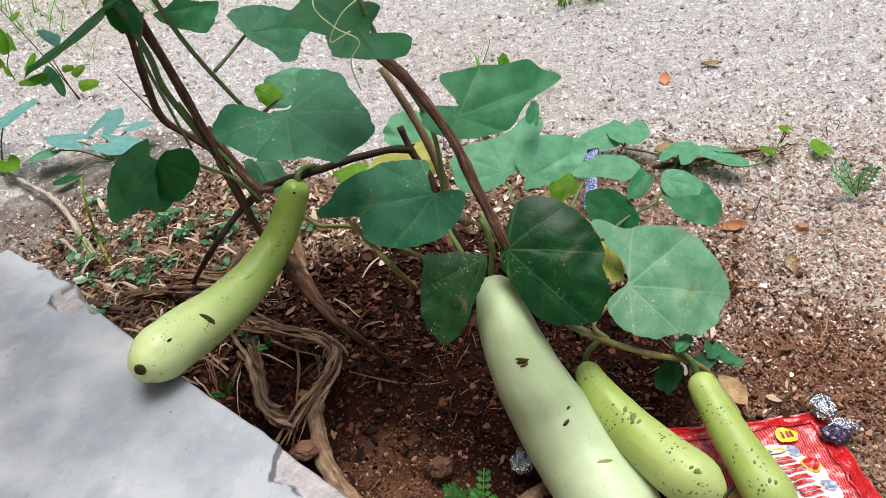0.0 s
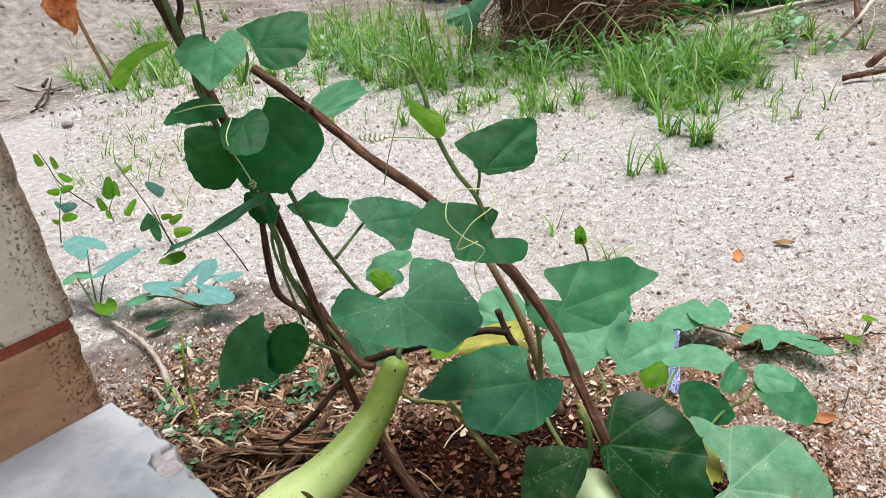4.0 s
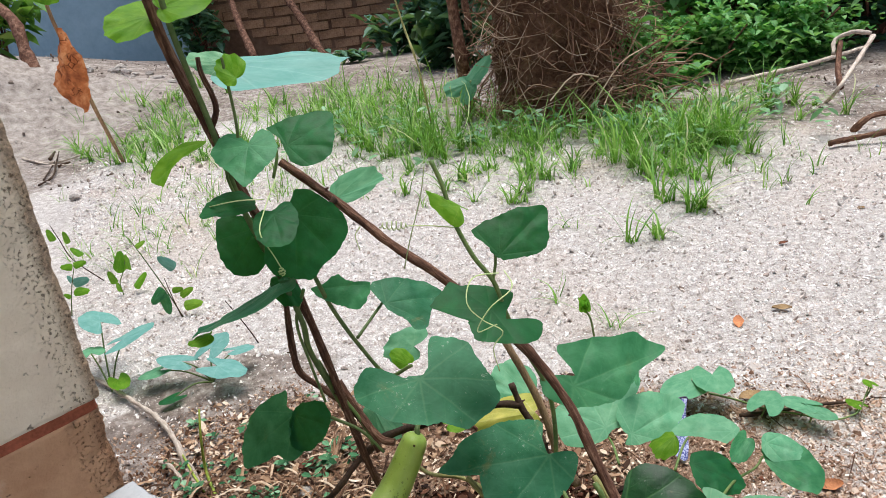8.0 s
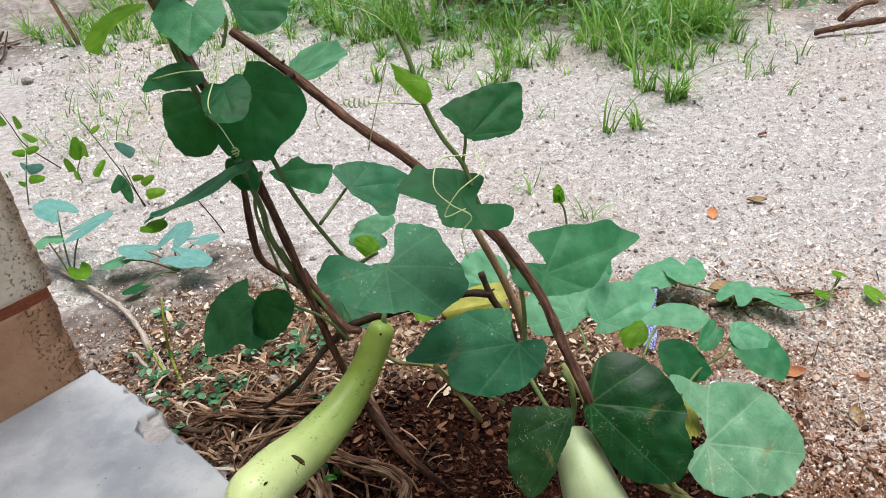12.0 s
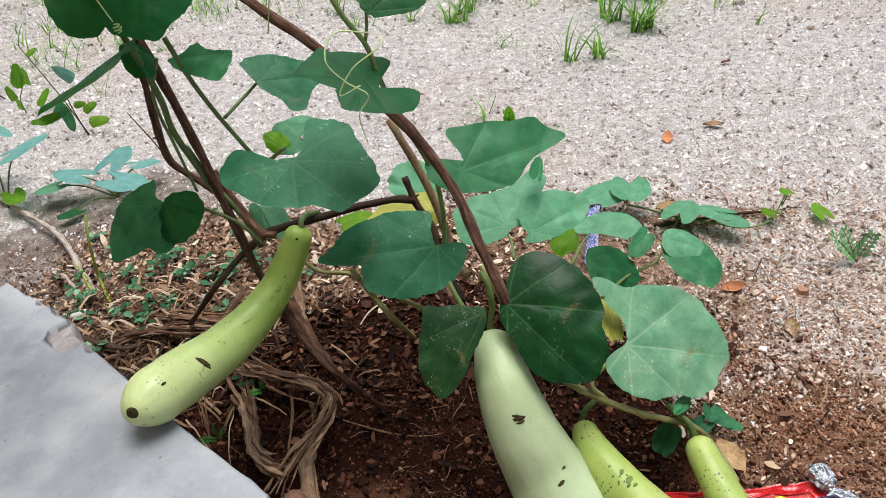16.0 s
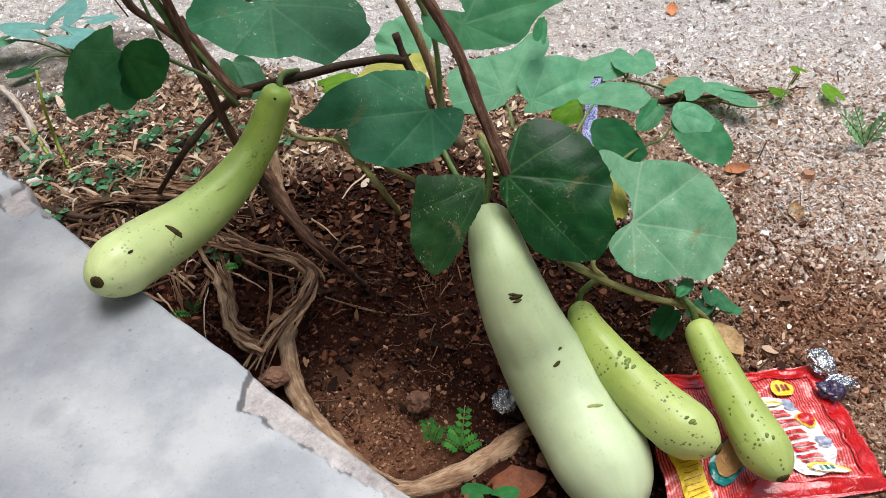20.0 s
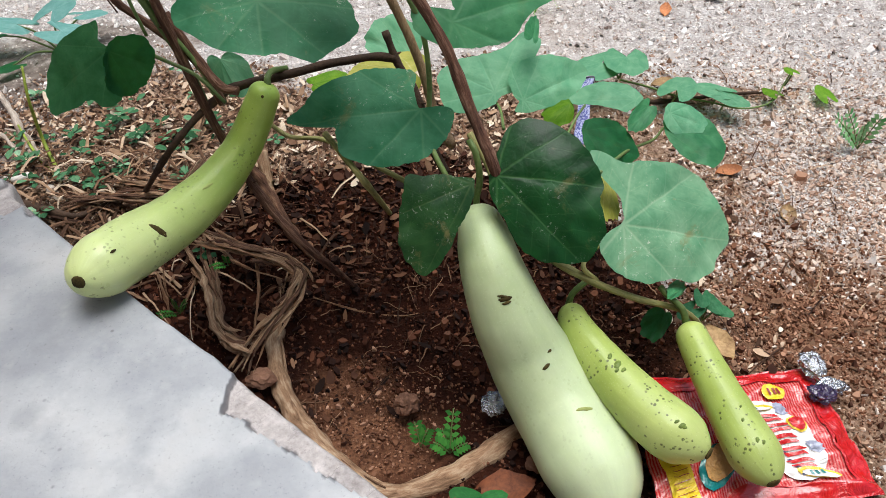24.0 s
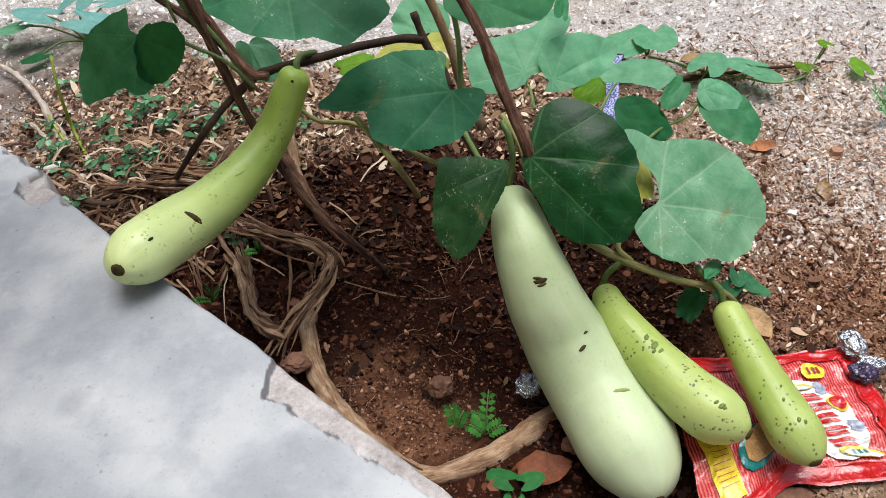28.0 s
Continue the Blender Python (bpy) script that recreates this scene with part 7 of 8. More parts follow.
for pts in ([(-0.503, 0.800, 0.122), (-0.502, 0.780, 0.087), (-0.507, 0.777, 0.030), (-0.470, 0.721, 0.010)], [(-0.567, 0.834, 0.020), (-0.521, 0.772, 0.020), (-0.466, 0.713, 0.010)]):
    stem(pts, 0.0014, 0.0026, "weed_stem", stalk_weed, "stalk", 6)

# tiny weeds over the litter beside the step
rg = np.random.default_rng(11)
v, f = [], []
for i in range(64):
    cx, cy = rg.normal(-0.44, 0.10), rg.normal(0.79, 0.08)
    if (Vector((cx, cy, 0)) - CORNER).dot(-BACK) < 0.04:
        continue
    top, n, a0 = rg.uniform(0.006, 0.026), int(rg.uniform(3, 9)), rg.uniform(0, 6.28)
    for j in range(n):
        a, r = a0 + j * 2.4, rg.uniform(0.0030, 0.0088)
        x, y, z, tl = cx + math.cos(a) * r * 1.3, cy + math.sin(a) * r * 1.3, gz(cx, cy) + top * (0.6 + 0.4 * j / n), rg.normal(0.1, 0.3)
        o = len(v)
        for kx, ky in ((0, -1), (0.5, -0.45), (0.6, 0.3), (0, 0.9), (-0.6, 0.3), (-0.5, -0.45)):
            X, Y = kx * r, ky * r
            v.append((x + X * math.sin(a) + Y * math.cos(a), y - X * math.cos(a) + Y * math.sin(a), z + Y * tl + abs(X) * 0.3))
        f += [(o, o + 1, o + 2, o + 3), (o, o + 3, o + 4, o + 5)]
tagged(raw("weed_leaves", v, f, M["weed"]), "tiny green weed leaves among the dry litter", "weeds", kind="stuff")

# ---- litter, clods and chips ----
def clear_of_step(x, y, gap=0.004):
    return (Vector((x, y, 0)) - CORNER).dot(-BACK) > gap


rg = np.random.default_rng(3)
pts, sizes = [], []
while len(pts) < 80000:
    y = 0.30 + 3.0 * rg.random() ** 2.1
    x = rg.uniform(-0.72, 0.85) * (0.42 + 0.75 * y)
    if not clear_of_step(x, y) or rg.random() < 1.3 * bed_at(x, y) or rg.random() < max(0.97 * litter_at(x, y), 0.72 * shaded_dirt_at(x, y), 0.75 * far_at(x, y), 1.1 * silt_at(x, y)):
        continue
    pts.append((x, y, gz(x, y)))
    sizes.append(min(0.012 + 0.004 * y, 0.0036 * math.exp(rg.normal(0, 0.55)) * (0.80 + 0.36 * y)))
scatter("gravel", pts, sizes, 0.16, M["chips"], "loose pale stone chips and grit over the yard", "gravel", 4, 4, None, 0.5)
pts, sizes = [], []
while len(pts) < 30000:
    x, y = rg.uniform(-0.75, 0.75), rg.uniform(0.2, 1.1)
    if not clear_of_step(x, y) or rg.random() > litter_at(x, y) or rg.random() < max(1.2 * bed_at(x, y), 0.8 * silt_at(x, y)):
        continue
    pts.append((x, y, gz(x, y) + 0.001))
    sizes.append(min(0.010, 0.0030 * math.exp(rg.normal(0, 0.58))))
scatter("bark_litter", pts, sizes, 0.14, M["bark_chips"], "brown bark and leaf litter on the ground", "litter", 5, 4, None, 0.55)
pts, sizes = [], []
while len(pts) < 26000:
    x, y = rg.normal(0.46, 0.20), rg.normal(0.58, 0.18)
    if not clear_of_step(x, y) or y < 0.22 or rg.random() < 1.4 * bed_at(x, y) or rg.random() < max(0.9 * litter_at(x, y), 1.2 * silt_at(x, y)):
        continue
    pts.append((x, y, gz(x, y) + 0.0006))
    sizes.append(min(0.012, 0.0036 * math.exp(rg.normal(0, 0.55))))
scatter("tan_flakes", pts, sizes, 0.12, M["tan_chips"], "flat tan flakes of stone and bark over the grit", "gravel", 14, 4, None, 0.5)
pts, sizes = [], []
while len(pts) < 17000:
    x, y = rg.uniform(-0.48, 0.34), rg.uniform(0.24, 0.80)
    if not clear_of_step(x, y) or rg.random() > bed_at(x, y) or rg.random() < 2.4 * bump_at(x, y, SILT[0], SILT[1], 0.09, 0.06):
        continue
    pts.append((x, y, gz(x, y)))
    sizes.append(min(0.014, 0.0028 * math.exp(rg.normal(0, 0.62))))
scatter("soil_clods", pts, sizes, 0.42, M["clods"], "crumbs and clods of dark reddish soil", "soil", 6, 6)
M["silt"] = chip_material("silt crumbs", [(0.0, srgb(70, 42, 30)), (0.6, srgb(130, 90, 68)), (1.0, srgb(190, 148, 122))])
silt = [(x, y, gz(x, y)) for x, y in zip(rg.normal(SILT[0], 0.055, 2600), rg.normal(SILT[1] + 0.02, 0.045, 2600)) if clear_of_step(x, y)]
while len(silt) < 12500:
    x, y = rg.uniform(0.12, 0.56), rg.uniform(0.26, 0.70)
    if rg.random() < silt_at(x, y) * (1 - 0.8 * bed_at(x, y)):
        silt.append((x, y, gz(x, y)))
scatter("silt_crumbs", silt, 0.0024 * np.exp(rg.normal(0, 0.5, len(silt))), 0.4, M["silt"], "reddish brown crumbs of lighter soil round the bed", "soil", 16, 5, None, 0.4)
M["leaf_litter"] = chip_material("dead leaf litter", [(0.0, srgb(52, 34, 25)), (0.3, srgb(112, 82, 62)), (0.65, srgb(174, 142, 114)), (1.0, srgb(232, 214, 192))])


def curls(n, seed, bed):
    """Dead leaf pieces: small bent sheets, each lying at its own tilt."""
    rs = np.random.default_rng(seed)
    v, f = [], []
    while len(f) < n * 4:
        x, y = rs.uniform(-0.62, 0.30), rs.uniform(0.42, 1.0)
        if not clear_of_step(x, y, 0.014) or rs.random() > (bed_at(x, y) * (0.7 if y > 0.57 else 0.08) if bed else litter_at(x, y) * (1.0 if x < 0.1 else 0.15) * (1 - bed_at(x, y))):
            continue
        L, W, a = min(0.008, 0.0032 * math.exp(rs.normal(0, 0.5))), rs.uniform(0.3, 0.65), rs.uniform(0, 6.28)
        tx, ty, curl = rs.normal(0, 0.45), rs.normal(0, 0.45), rs.uniform(-0.5, 0.9)
        o, z0 = len(v), gz(x, y) + 0.002 + 0.3 * L
        for t, w in ((-1, 0.25), (-0.4, 0.9), (0.3, 1.0), (0.8, 0.6), (1.15, 0.1)):
            for side in (-1, 1):
                X, Y = t * L, side * w * W * L * rs.uniform(0.75, 1.2)
                v.append((x + X * math.cos(a) - Y * math.sin(a), y + X * math.sin(a) + Y * math.cos(a), z0 + X * tx + Y * ty + curl * (Y * Y + 0.4 * X * X) / L))
        f += [(o + 2 * k, o + 2 * k + 1, o + 2 * k + 3, o + 2 * k + 2) for k in range(4)]
    return v, f


tagged(raw("leaf_litter", *curls(4600, 15, False), M["leaf_litter"], smooth=True), "curled brown and tan dead leaf pieces on the ground", "litter", kind="stuff")
M["leaf_mould"] = chip_material("dark leaf mould", [(0.0, srgb(26, 14, 10)), (0.5, srgb(60, 36, 26)), (0.85, srgb(106, 70, 52)), (1.0, srgb(156, 118, 92))])
tagged(raw("leaf_mould", *curls(1700, 16, True), M["leaf_mould"], smooth=True), "dark rotting leaf pieces on the soil under the vine", "litter", kind="stuff")


def straws(name, label, n, centre, spread, length, radius, mat, seed, rise=0.02, far=0.0):
    """Dry, curved, tapering strands lying on one another."""
    rs = random.Random(seed)
    v, f = [], []
    for i in range(n):
        x, y = rs.gauss(centre[0], spread[0]), rs.gauss(centre[1], spread[1])
        if not clear_of_step(x, y, 0.012) or rs.random() < far * bed_at(x, y):
            continue
        a, L, r = rs.uniform(0, 6.28), length * rs.uniform(0.25, 1.3), radius * rs.uniform(0.35, 1.6)
        lift, curl = rs.uniform(0, rise), rs.gauss(0, 7.0)
        o, m, px, py = len(v), 7, x, y
        for j in range(m):
            rr = r * (1 - 0.5 * j / m)
            if not clear_of_step(x, y, 0.010):
                x, y, a = px, py, a + 1.2
            z = gz(x, y) + rr + lift * math.sin(math.pi * (j + 1) / (m + 1)) + 0.003 * rs.random()
            for q in range(4):
                w = math.pi / 2 * q
                v.append((x - math.sin(a) * math.cos(w) * rr, y + math.cos(a) * math.cos(w) * rr, z + math.sin(w) * rr * 0.5))
            px, py = x, y
            x, y = x + math.cos(a) * L / m, y + math.sin(a) * L / m
            a += curl * L / m * 0.35 + rs.gauss(0, 0.07)
        for j in range(m - 1):
            for q in range(4):
                b, c = o + 4 * j, o + 4 * j + 4
                f.append((b + q, b + (q + 1) % 4, c + (q + 1) % 4, c + q))
    return tagged(raw(name, v, f, M[mat]), label, "litter", kind="stuff")


k = Nodes("dry straw", 0.85, 0.15)
k.base(k.ramp(k.island(), [(0.0, srgb(40, 27, 22)), (0.5, srgb(84, 59, 45)), (0.85, srgb(134, 102, 78)), (1.0, srgb(196, 172, 142))]))
M["straw_mix"] = k.m
k = Nodes("dark fibres", 0.85, 0.15)
k.base(k.ramp(k.island(), [(0.0, srgb(42, 27, 20)), (0.6, srgb(96, 66, 50)), (1.0, srgb(168, 134, 106))]))
M["straw_dark"] = k.m
k = Nodes("pale bark strips", 0.85, 0.15)
k.base(k.scale_value(k.ramp(k.island(), [(0.0, srgb(52, 35, 27)), (0.45, srgb(116, 86, 66)), (0.8, srgb(178, 146, 118)), (1.0, srgb(224, 204, 180))]), k.math("MULTIPLY_ADD", k.noise(180, 4), 0.6, 0.7)))
M["straw_pale"] = k.m
straws("straw", "broken dry stalks and bark strips heaped between step and plant", 900, (-0.38, 0.65), (0.11, 0.08), 0.065, 0.0016, "straw_pale", 1, 0.016, 0.85)
straws("straw", "thin dry strands and fibres in the soil hollow", 305, (-0.10, 0.58), (0.17, 0.07), 0.030, 0.0005, "straw_dark", 2, 0.006)
straws("straw", "thin dry stalks on the gritty ground", 340, (0.40, 0.60), (0.28, 0.16), 0.05, 0.0007, "straw_mix", 3, 0.004)

# ---- grass ----
def crown_leaf(name, stops, glow=0.25):
    """Thin leaves that let some light through, each its own green."""
    kk = Nodes(name, 0.5, 0.35)
    kk.base(kk.ramp(kk.island(), stops))
    tr = kk.n("BsdfTranslucent")
    kk.put(tr.inputs[0], kk.mix(0.5, kk.ramp(kk.island(), stops), srgb(150, 190, 60)))
    mx = kk.n("MixShader")
    mx.inputs[0].default_value = glow
    kk.link(kk.b.outputs[0], mx.inputs[1])
    kk.link(tr.outputs[0], mx.inputs[2])
    kk.link(mx.outputs[0], kk.t.nodes["Material Output"].inputs[0])
    return kk.m


M["grass"] = crown_leaf("grass blades", [(0.0, srgb(58, 104, 36)), (0.4, srgb(98, 152, 54)), (0.75, srgb(138, 184, 80)), (0.92, srgb(176, 204, 128)), (1.0, srgb(222, 212, 176))], 0.35)
rg = np.random.default_rng(21)


def tufts(cx, cy, sx, sy, n, low, tall, few, many):
    """Feet of grass tufts round a place: where, how tall, how many blades."""
    return [((x, y, gz(x, y)), rg.uniform(low, tall), int(rg.uniform(few, many))) for x, y in zip(rg.normal(cx, sx, n), rg.normal(cy, sy, n))]


for cx, cy, sx, sy, n, low, tall in ((0.52, 2.28, 0.12, 0.14, 34, 0.12, 0.27), (0.70, 2.36, 0.10, 0.13, 22, 0.12, 0.26), (0.44, 1.98, 0.07, 0.09, 9, 0.08, 0.20), (0.18, 2.52, 0.26, 0.08, 30, 0.10, 0.22), (-0.30, 2.70, 0.20, 0.16, 40, 0.10, 0.26), (-0.62, 3.19, 0.24, 0.30, 46, 0.12, 0.30), (-0.90, 3.75, 0.26, 0.28, 24, 0.12, 0.26), (-1.62, 3.12, 0.16, 0.18, 26, 0.10, 0.24), (-1.85, 3.87, 0.18, 0.22, 18, 0.10, 0.22), (-1.23, 2.92, 0.30, 0.14, 14, 0.05, 0.14), (-0.07, 2.24, 0.22, 0.10, 12, 0.05, 0.14), (0.95, 2.75, 0.14, 0.16, 10, 0.08, 0.20)):
    blades("grass", tufts(cx, cy, sx, sy, int(n * 1.45), low * 0.6, tall, 8, 18), M["grass"], "patch of bright thin arching grass on the yard", "grass", abs(int(cx * 100)) + 7)
for cx, cy, s, n, h in ((0.31, 1.53, 0.03, 3, 0.13), (0.42, 1.74, 0.05, 6, 0.18), (-0.02, 1.92, 0.03, 3, 0.20), (0.14, 2.10, 0.06, 5, 0.16)):
    blades("grass", tufts(cx, cy, s, s, n, h * 0.5, h, 8, 16), M["grass"], "grass tuft standing alone on the gravel", "grass", abs(int(cx * 100)) + 5)
for (cx, cy), n, h in (((0.044, 1.258), 8, 0.07), ((0.132, 1.141), 11, 0.10), ((0.120, 1.654), 8, 0.08), ((0.718, 1.841), 8, 0.10), ((-1.236, 2.171), 8, 0.08), ((-1.646, 2.430), 8, 0.08), ((-0.117, 1.937), 12, 0.10), ((-0.93, 1.95), 8, 0.07), ((-0.70, 2.20), 8, 0.08)):
    blades("grass", [((cx, cy, gz(cx, cy)), h, n)], M["grass"], "small grass sprig on the gravel", "grass", n * 3 + abs(int(cx * 50)), 0.0016)

thin = [t for cx, cy, sx, sy, n in ((-1.15, 2.75, 0.22, 0.40, 120), (-0.75, 2.45, 0.30, 0.25, 90), (0.05, 2.35, 0.30, 0.16, 70), (-1.05, 2.00, 0.16, 0.20, 46), (0.62, 2.10, 0.22, 0.16, 50)) for t in tufts(cx, cy, sx, sy, n, 0.03, 0.13, 2, 6)]
blades("grass", thin, M["grass"], "sparse thin grass sprigs coming up through the grit", "grass", 31, 0.0017)
M["yard_weed"] = crown_leaf("low yard weed leaves", [(0.0, srgb(58, 104, 62)), (0.5, srgb(110, 160, 112)), (1.0, srgb(176, 208, 178))], 0.3)
wv, wf = [], []
for cx, cy, sx, sy, n in ((0.60, 2.45, 0.16, 0.14, 60), (0.10, 2.60, 0.22, 0.08, 40), (-0.55, 2.95, 0.25, 0.25, 70), (1.00, 2.62, 0.05, 0.06, 16)):
    for x, y in zip(rg.normal(cx, sx, n), rg.normal(cy, sy, n)):
        top, a0 = rg.uniform(0.02, 0.12), rg.uniform(0, 6.28)
        for j in range(int(rg.uniform(2, 5))):
            a, r, tl = a0 + j * 2.2, rg.uniform(0.010, 0.024), rg.normal(-0.2, 0.4)
            px, py, pz, q = x + math.cos(a) * r * 1.2, y + math.sin(a) * r * 1.2, gz(x, y) + top * (0.7 + 0.1 * j), len(wv)
            for kx, ky in ((0, -1), (0.6, -0.5), (0.65, 0.3), (0, 0.95), (-0.65, 0.3), (-0.6, -0.5)):
                X, Y = kx * r, ky * r
                wv.append((px + X * math.sin(a) + Y * math.cos(a), py - X * math.cos(a) + Y * math.sin(a), pz + Y * tl + abs(X) * 0.35))
            wf += [(q, q + 1, q + 2, q + 3), (q, q + 3, q + 4, q + 5)]
tagged(raw("weed_leaves", wv, wf, M["yard_weed"]), "pale round weed leaves low among the grass", "weeds", kind="stuff")

# ---- the back of the yard ----
M["rubble"] = chip_material("yard debris", [(0.0, srgb(84, 70, 62)), (0.4, srgb(132, 118, 109)), (0.8, srgb(176, 164, 156)), (1.0, srgb(228, 222, 216))])
def shrub(label, centre, size, n, leaf_size, mat, seed, stems=6, broad=1.0):
    """A leafy bush: thin stems from its root, and a crown of many separate bent leaves."""
    o = thing("shrub", label, "shrub", "shrubs at the yard's edge")
    rs = np.random.default_rng(seed)
    cx, cy, cz = centre
    for i in range(stems):
        e = (cx + rs.uniform(-0.6, 0.6) * size[0], cy + rs.uniform(-0.6, 0.6) * size[1], cz + size[2] * rs.uniform(0.9, 1.7))
        m = [(p + q) / 2 + rs.uniform(-0.05, 0.05) for p, q in zip((cx, cy, cz), e)]
        stem([(cx + rs.uniform(-0.05, 0.05), cy, gz(cx, cy) - 0.02), m, e], 0.010, 0.004, "bark", o, "branch", 6)
    v, f = [], []
    hubs = rs.normal(0, 0.5, (max(6, n // 30), 3))
    for i in range(n):
        d = hubs[i % len(hubs)] + rs.normal(0, 0.22, 3)
        x, y, z = cx + d[0] * size[0], cy + d[1] * size[1], cz + size[2] * (0.9 + d[2] * 0.9)
        z = max(z, gz(x, y) + 0.02)
        a, r, tl = rs.uniform(0, 6.28), leaf_size * rs.uniform(0.5, 1.3), rs.uniform(-0.9, 0.5)
        q = len(v)
        for kx, ky in ((0, -1), (0.5, -0.3), (0.38, 0.4), (0, 1), (-0.38, 0.4), (-0.5, -0.3)):
            X, Y = kx * r * broad, ky * r
            v.append((x + X * math.cos(a) - Y * math.sin(a), y + X * math.sin(a) + Y * math.cos(a), z + Y * tl + abs(X) * 0.5 - ky * ky * r * 0.15))
        f += [(q, q + 1, q + 2, q + 3), (q, q + 3, q + 4, q + 5)]
    tagged(raw("crown", v, f, M[mat], o), "dense small leaves")
    return o


M["shrub"] = crown_leaf("shrub leaves", [(0.0, srgb(62, 122, 60)), (0.5, srgb(108, 176, 92)), (1.0, srgb(172, 218, 146))], 0.35)
M["shrub_lime"] = crown_leaf("lime shrub leaves", [(0.0, srgb(54, 104, 44)), (0.5, srgb(104, 156, 62)), (1.0, srgb(168, 200, 96))])
M["shrub_dark"] = crown_leaf("dark shrub leaves", [(0.0, srgb(30, 62, 46)), (0.5, srgb(56, 100, 74)), (1.0, srgb(112, 152, 130))])
shrub("low bright clover-like weeds along the mud wall", (1.02, 3.50, 0.0), (0.30, 0.16, 0.17), 2100, 0.021, "shrub", 1, 6, 1.7)
shrub("low bright weeds spreading before the mud wall", (1.45, 3.62, 0.0), (0.36, 0.18, 0.15), 2100, 0.022, "shrub", 10, 6, 1.7)
shrub("leafy green bush against the mud wall", (1.30, 3.82, 0.15), (0.50, 0.14, 0.34), 1700, 0.036, "shrub", 2, 6, 1.5)
shrub("dark green bush beside the fallen branch", (1.95, 3.85, 0.1), (0.40, 0.2, 0.30), 900, 0.055, "shrub_dark", 3)
shrub("dark green shrub along the brick wall", (-0.42, 5.9, 0.0), (0.42, 0.3, 0.26), 800, 0.06, "shrub_dark", 4)
shrub("green shrub behind the thin trunk", (-0.16, 4.7, 0.0), (0.22, 0.25, 0.50), 600, 0.075, "shrub_dark", 5)
shrub("dark creeper heap at the blue wall", (-2.42, 6.25, 0.1), (0.22, 0.15, 0.45), 620, 0.06, "shrub_dark", 6)
shrub("lime green bush at the far corner", (-3.30, 4.9, 0.35), (0.26, 0.25, 0.36), 420, 0.09, "shrub_lime", 7)
shrub("low dark weeds on the bare ground", (-1.35, 5.3, 0.0), (0.30, 0.15, 0.08), 300, 0.05, "shrub_dark", 8)
shrub("green weeds at the foot of the dry heap", (0.58, 2.92, 0.0), (0.18, 0.10, 0.16), 380, 0.032, "shrub", 9, 6, 1.4)

# dry heap of roots and brush round a stump
heap = thing("brush_heap", "tall brown heap of dry roots and brush round a stump", "brush")
bm = bmesh.new()
prev = None
for j in range(15):
    t = j / 14
    row = []
    for i in range(28):
        a = 2 * math.pi * i / 28
        r = (0.27 - 0.07 * t) * (1 + 0.34 * noise.noise((math.cos(a) * 2, math.sin(a) * 2, t * 3)) + 0.20 * noise.noise((math.cos(a) * 7, math.sin(a) * 7, t * 9)))
        row.append(bm.verts.new((0.28 + r * math.cos(a), 3.02 + r * 0.9 * math.sin(a), -0.03 + 1.25 * t)))
    if prev:
        for i in range(28):
            bm.faces.new((prev[i - 1], prev[i], row[i], row[i - 1]))
    prev = row
bm.faces.new(prev)
M["heap"] = mottled("matted dry brush", srgb(84, 60, 48), srgb(150, 114, 92), 16, 0.95, 0.1, 1.0, 0.02, fine=6, vary=0)
part("core", bm, M["heap"], heap, "matted brown brush")
rs = random.Random(8)
bm = bmesh.new()
for i in range(2600):
    a, z = rs.uniform(0, 6.28), rs.random() ** 1.3 * 1.2
    r = (0.275 - 0.07 * z / 1.25) * rs.uniform(0.9, 1.12)
    p = Vector((0.28 + r * math.cos(a), 3.02 + 0.9 * r * math.sin(a), z))
    out, side = Vector((math.cos(a), math.sin(a), 0)), Vector((-math.sin(a), math.cos(a), 0))
    d = (out * rs.uniform(0.05, 0.6) + side * rs.uniform(-1, 1) + Vector((0, 0, rs.uniform(-1, 0.8)))).normalized()
    s = Vector((rs.uniform(-1, 1), rs.uniform(-1, 1), rs.uniform(-1, 0.4))) * 0.14
    L = rs.uniform(0.06, 0.26)
    e = p + d * L + s * 0.5
    e.z = max(e.z, 0.01)
    tube([p - d * 0.03, p + d * L * 0.5 + s * 0.6, e], rs.uniform(0.0006, 0.0019), 4, 3, bm=bm)
for i in range(160):
    p = Vector((rs.gauss(0.46, 0.12), rs.gauss(2.80, 0.10), 0.01 + 0.18 * rs.random()))
    d = Vector((rs.uniform(-1, 1), rs.uniform(-0.6, 0.2), rs.uniform(-0.4, 0.5))).normalized()
    L = rs.uniform(0.1, 0.3)
    e = p + d * L
    e.z = max(e.z, 0.01)
    tube([p, p.lerp(e, 0.5) + Vector((0, 0, rs.uniform(0, 0.06))), e], rs.uniform(0.0012, 0.0030), 4, 3, bm=bm)
k = Nodes("dry rootlets", 0.9, 0.15)
k.base(k.ramp(k.island(), [(0.0, srgb(88, 62, 50)), (0.6, srgb(146, 112, 90)), (0.9, srgb(186, 156, 132)), (1.0, srgb(220, 198, 176))]))
M["rootlets"] = k.m
tagged(part("rootlet_mass", bm, M["rootlets"], heap, "tangled pale dry rootlets", smooth=False), kind="stuff")


def pole(label, pts, r, mat="bark", name="pole"):
    o = thing(name, label, "pole")
    stem(pts, r, r * 0.8, mat, o, "wood", 11, "", 0.45 if r < 0.025 else 0.2, 0.7)
    return o


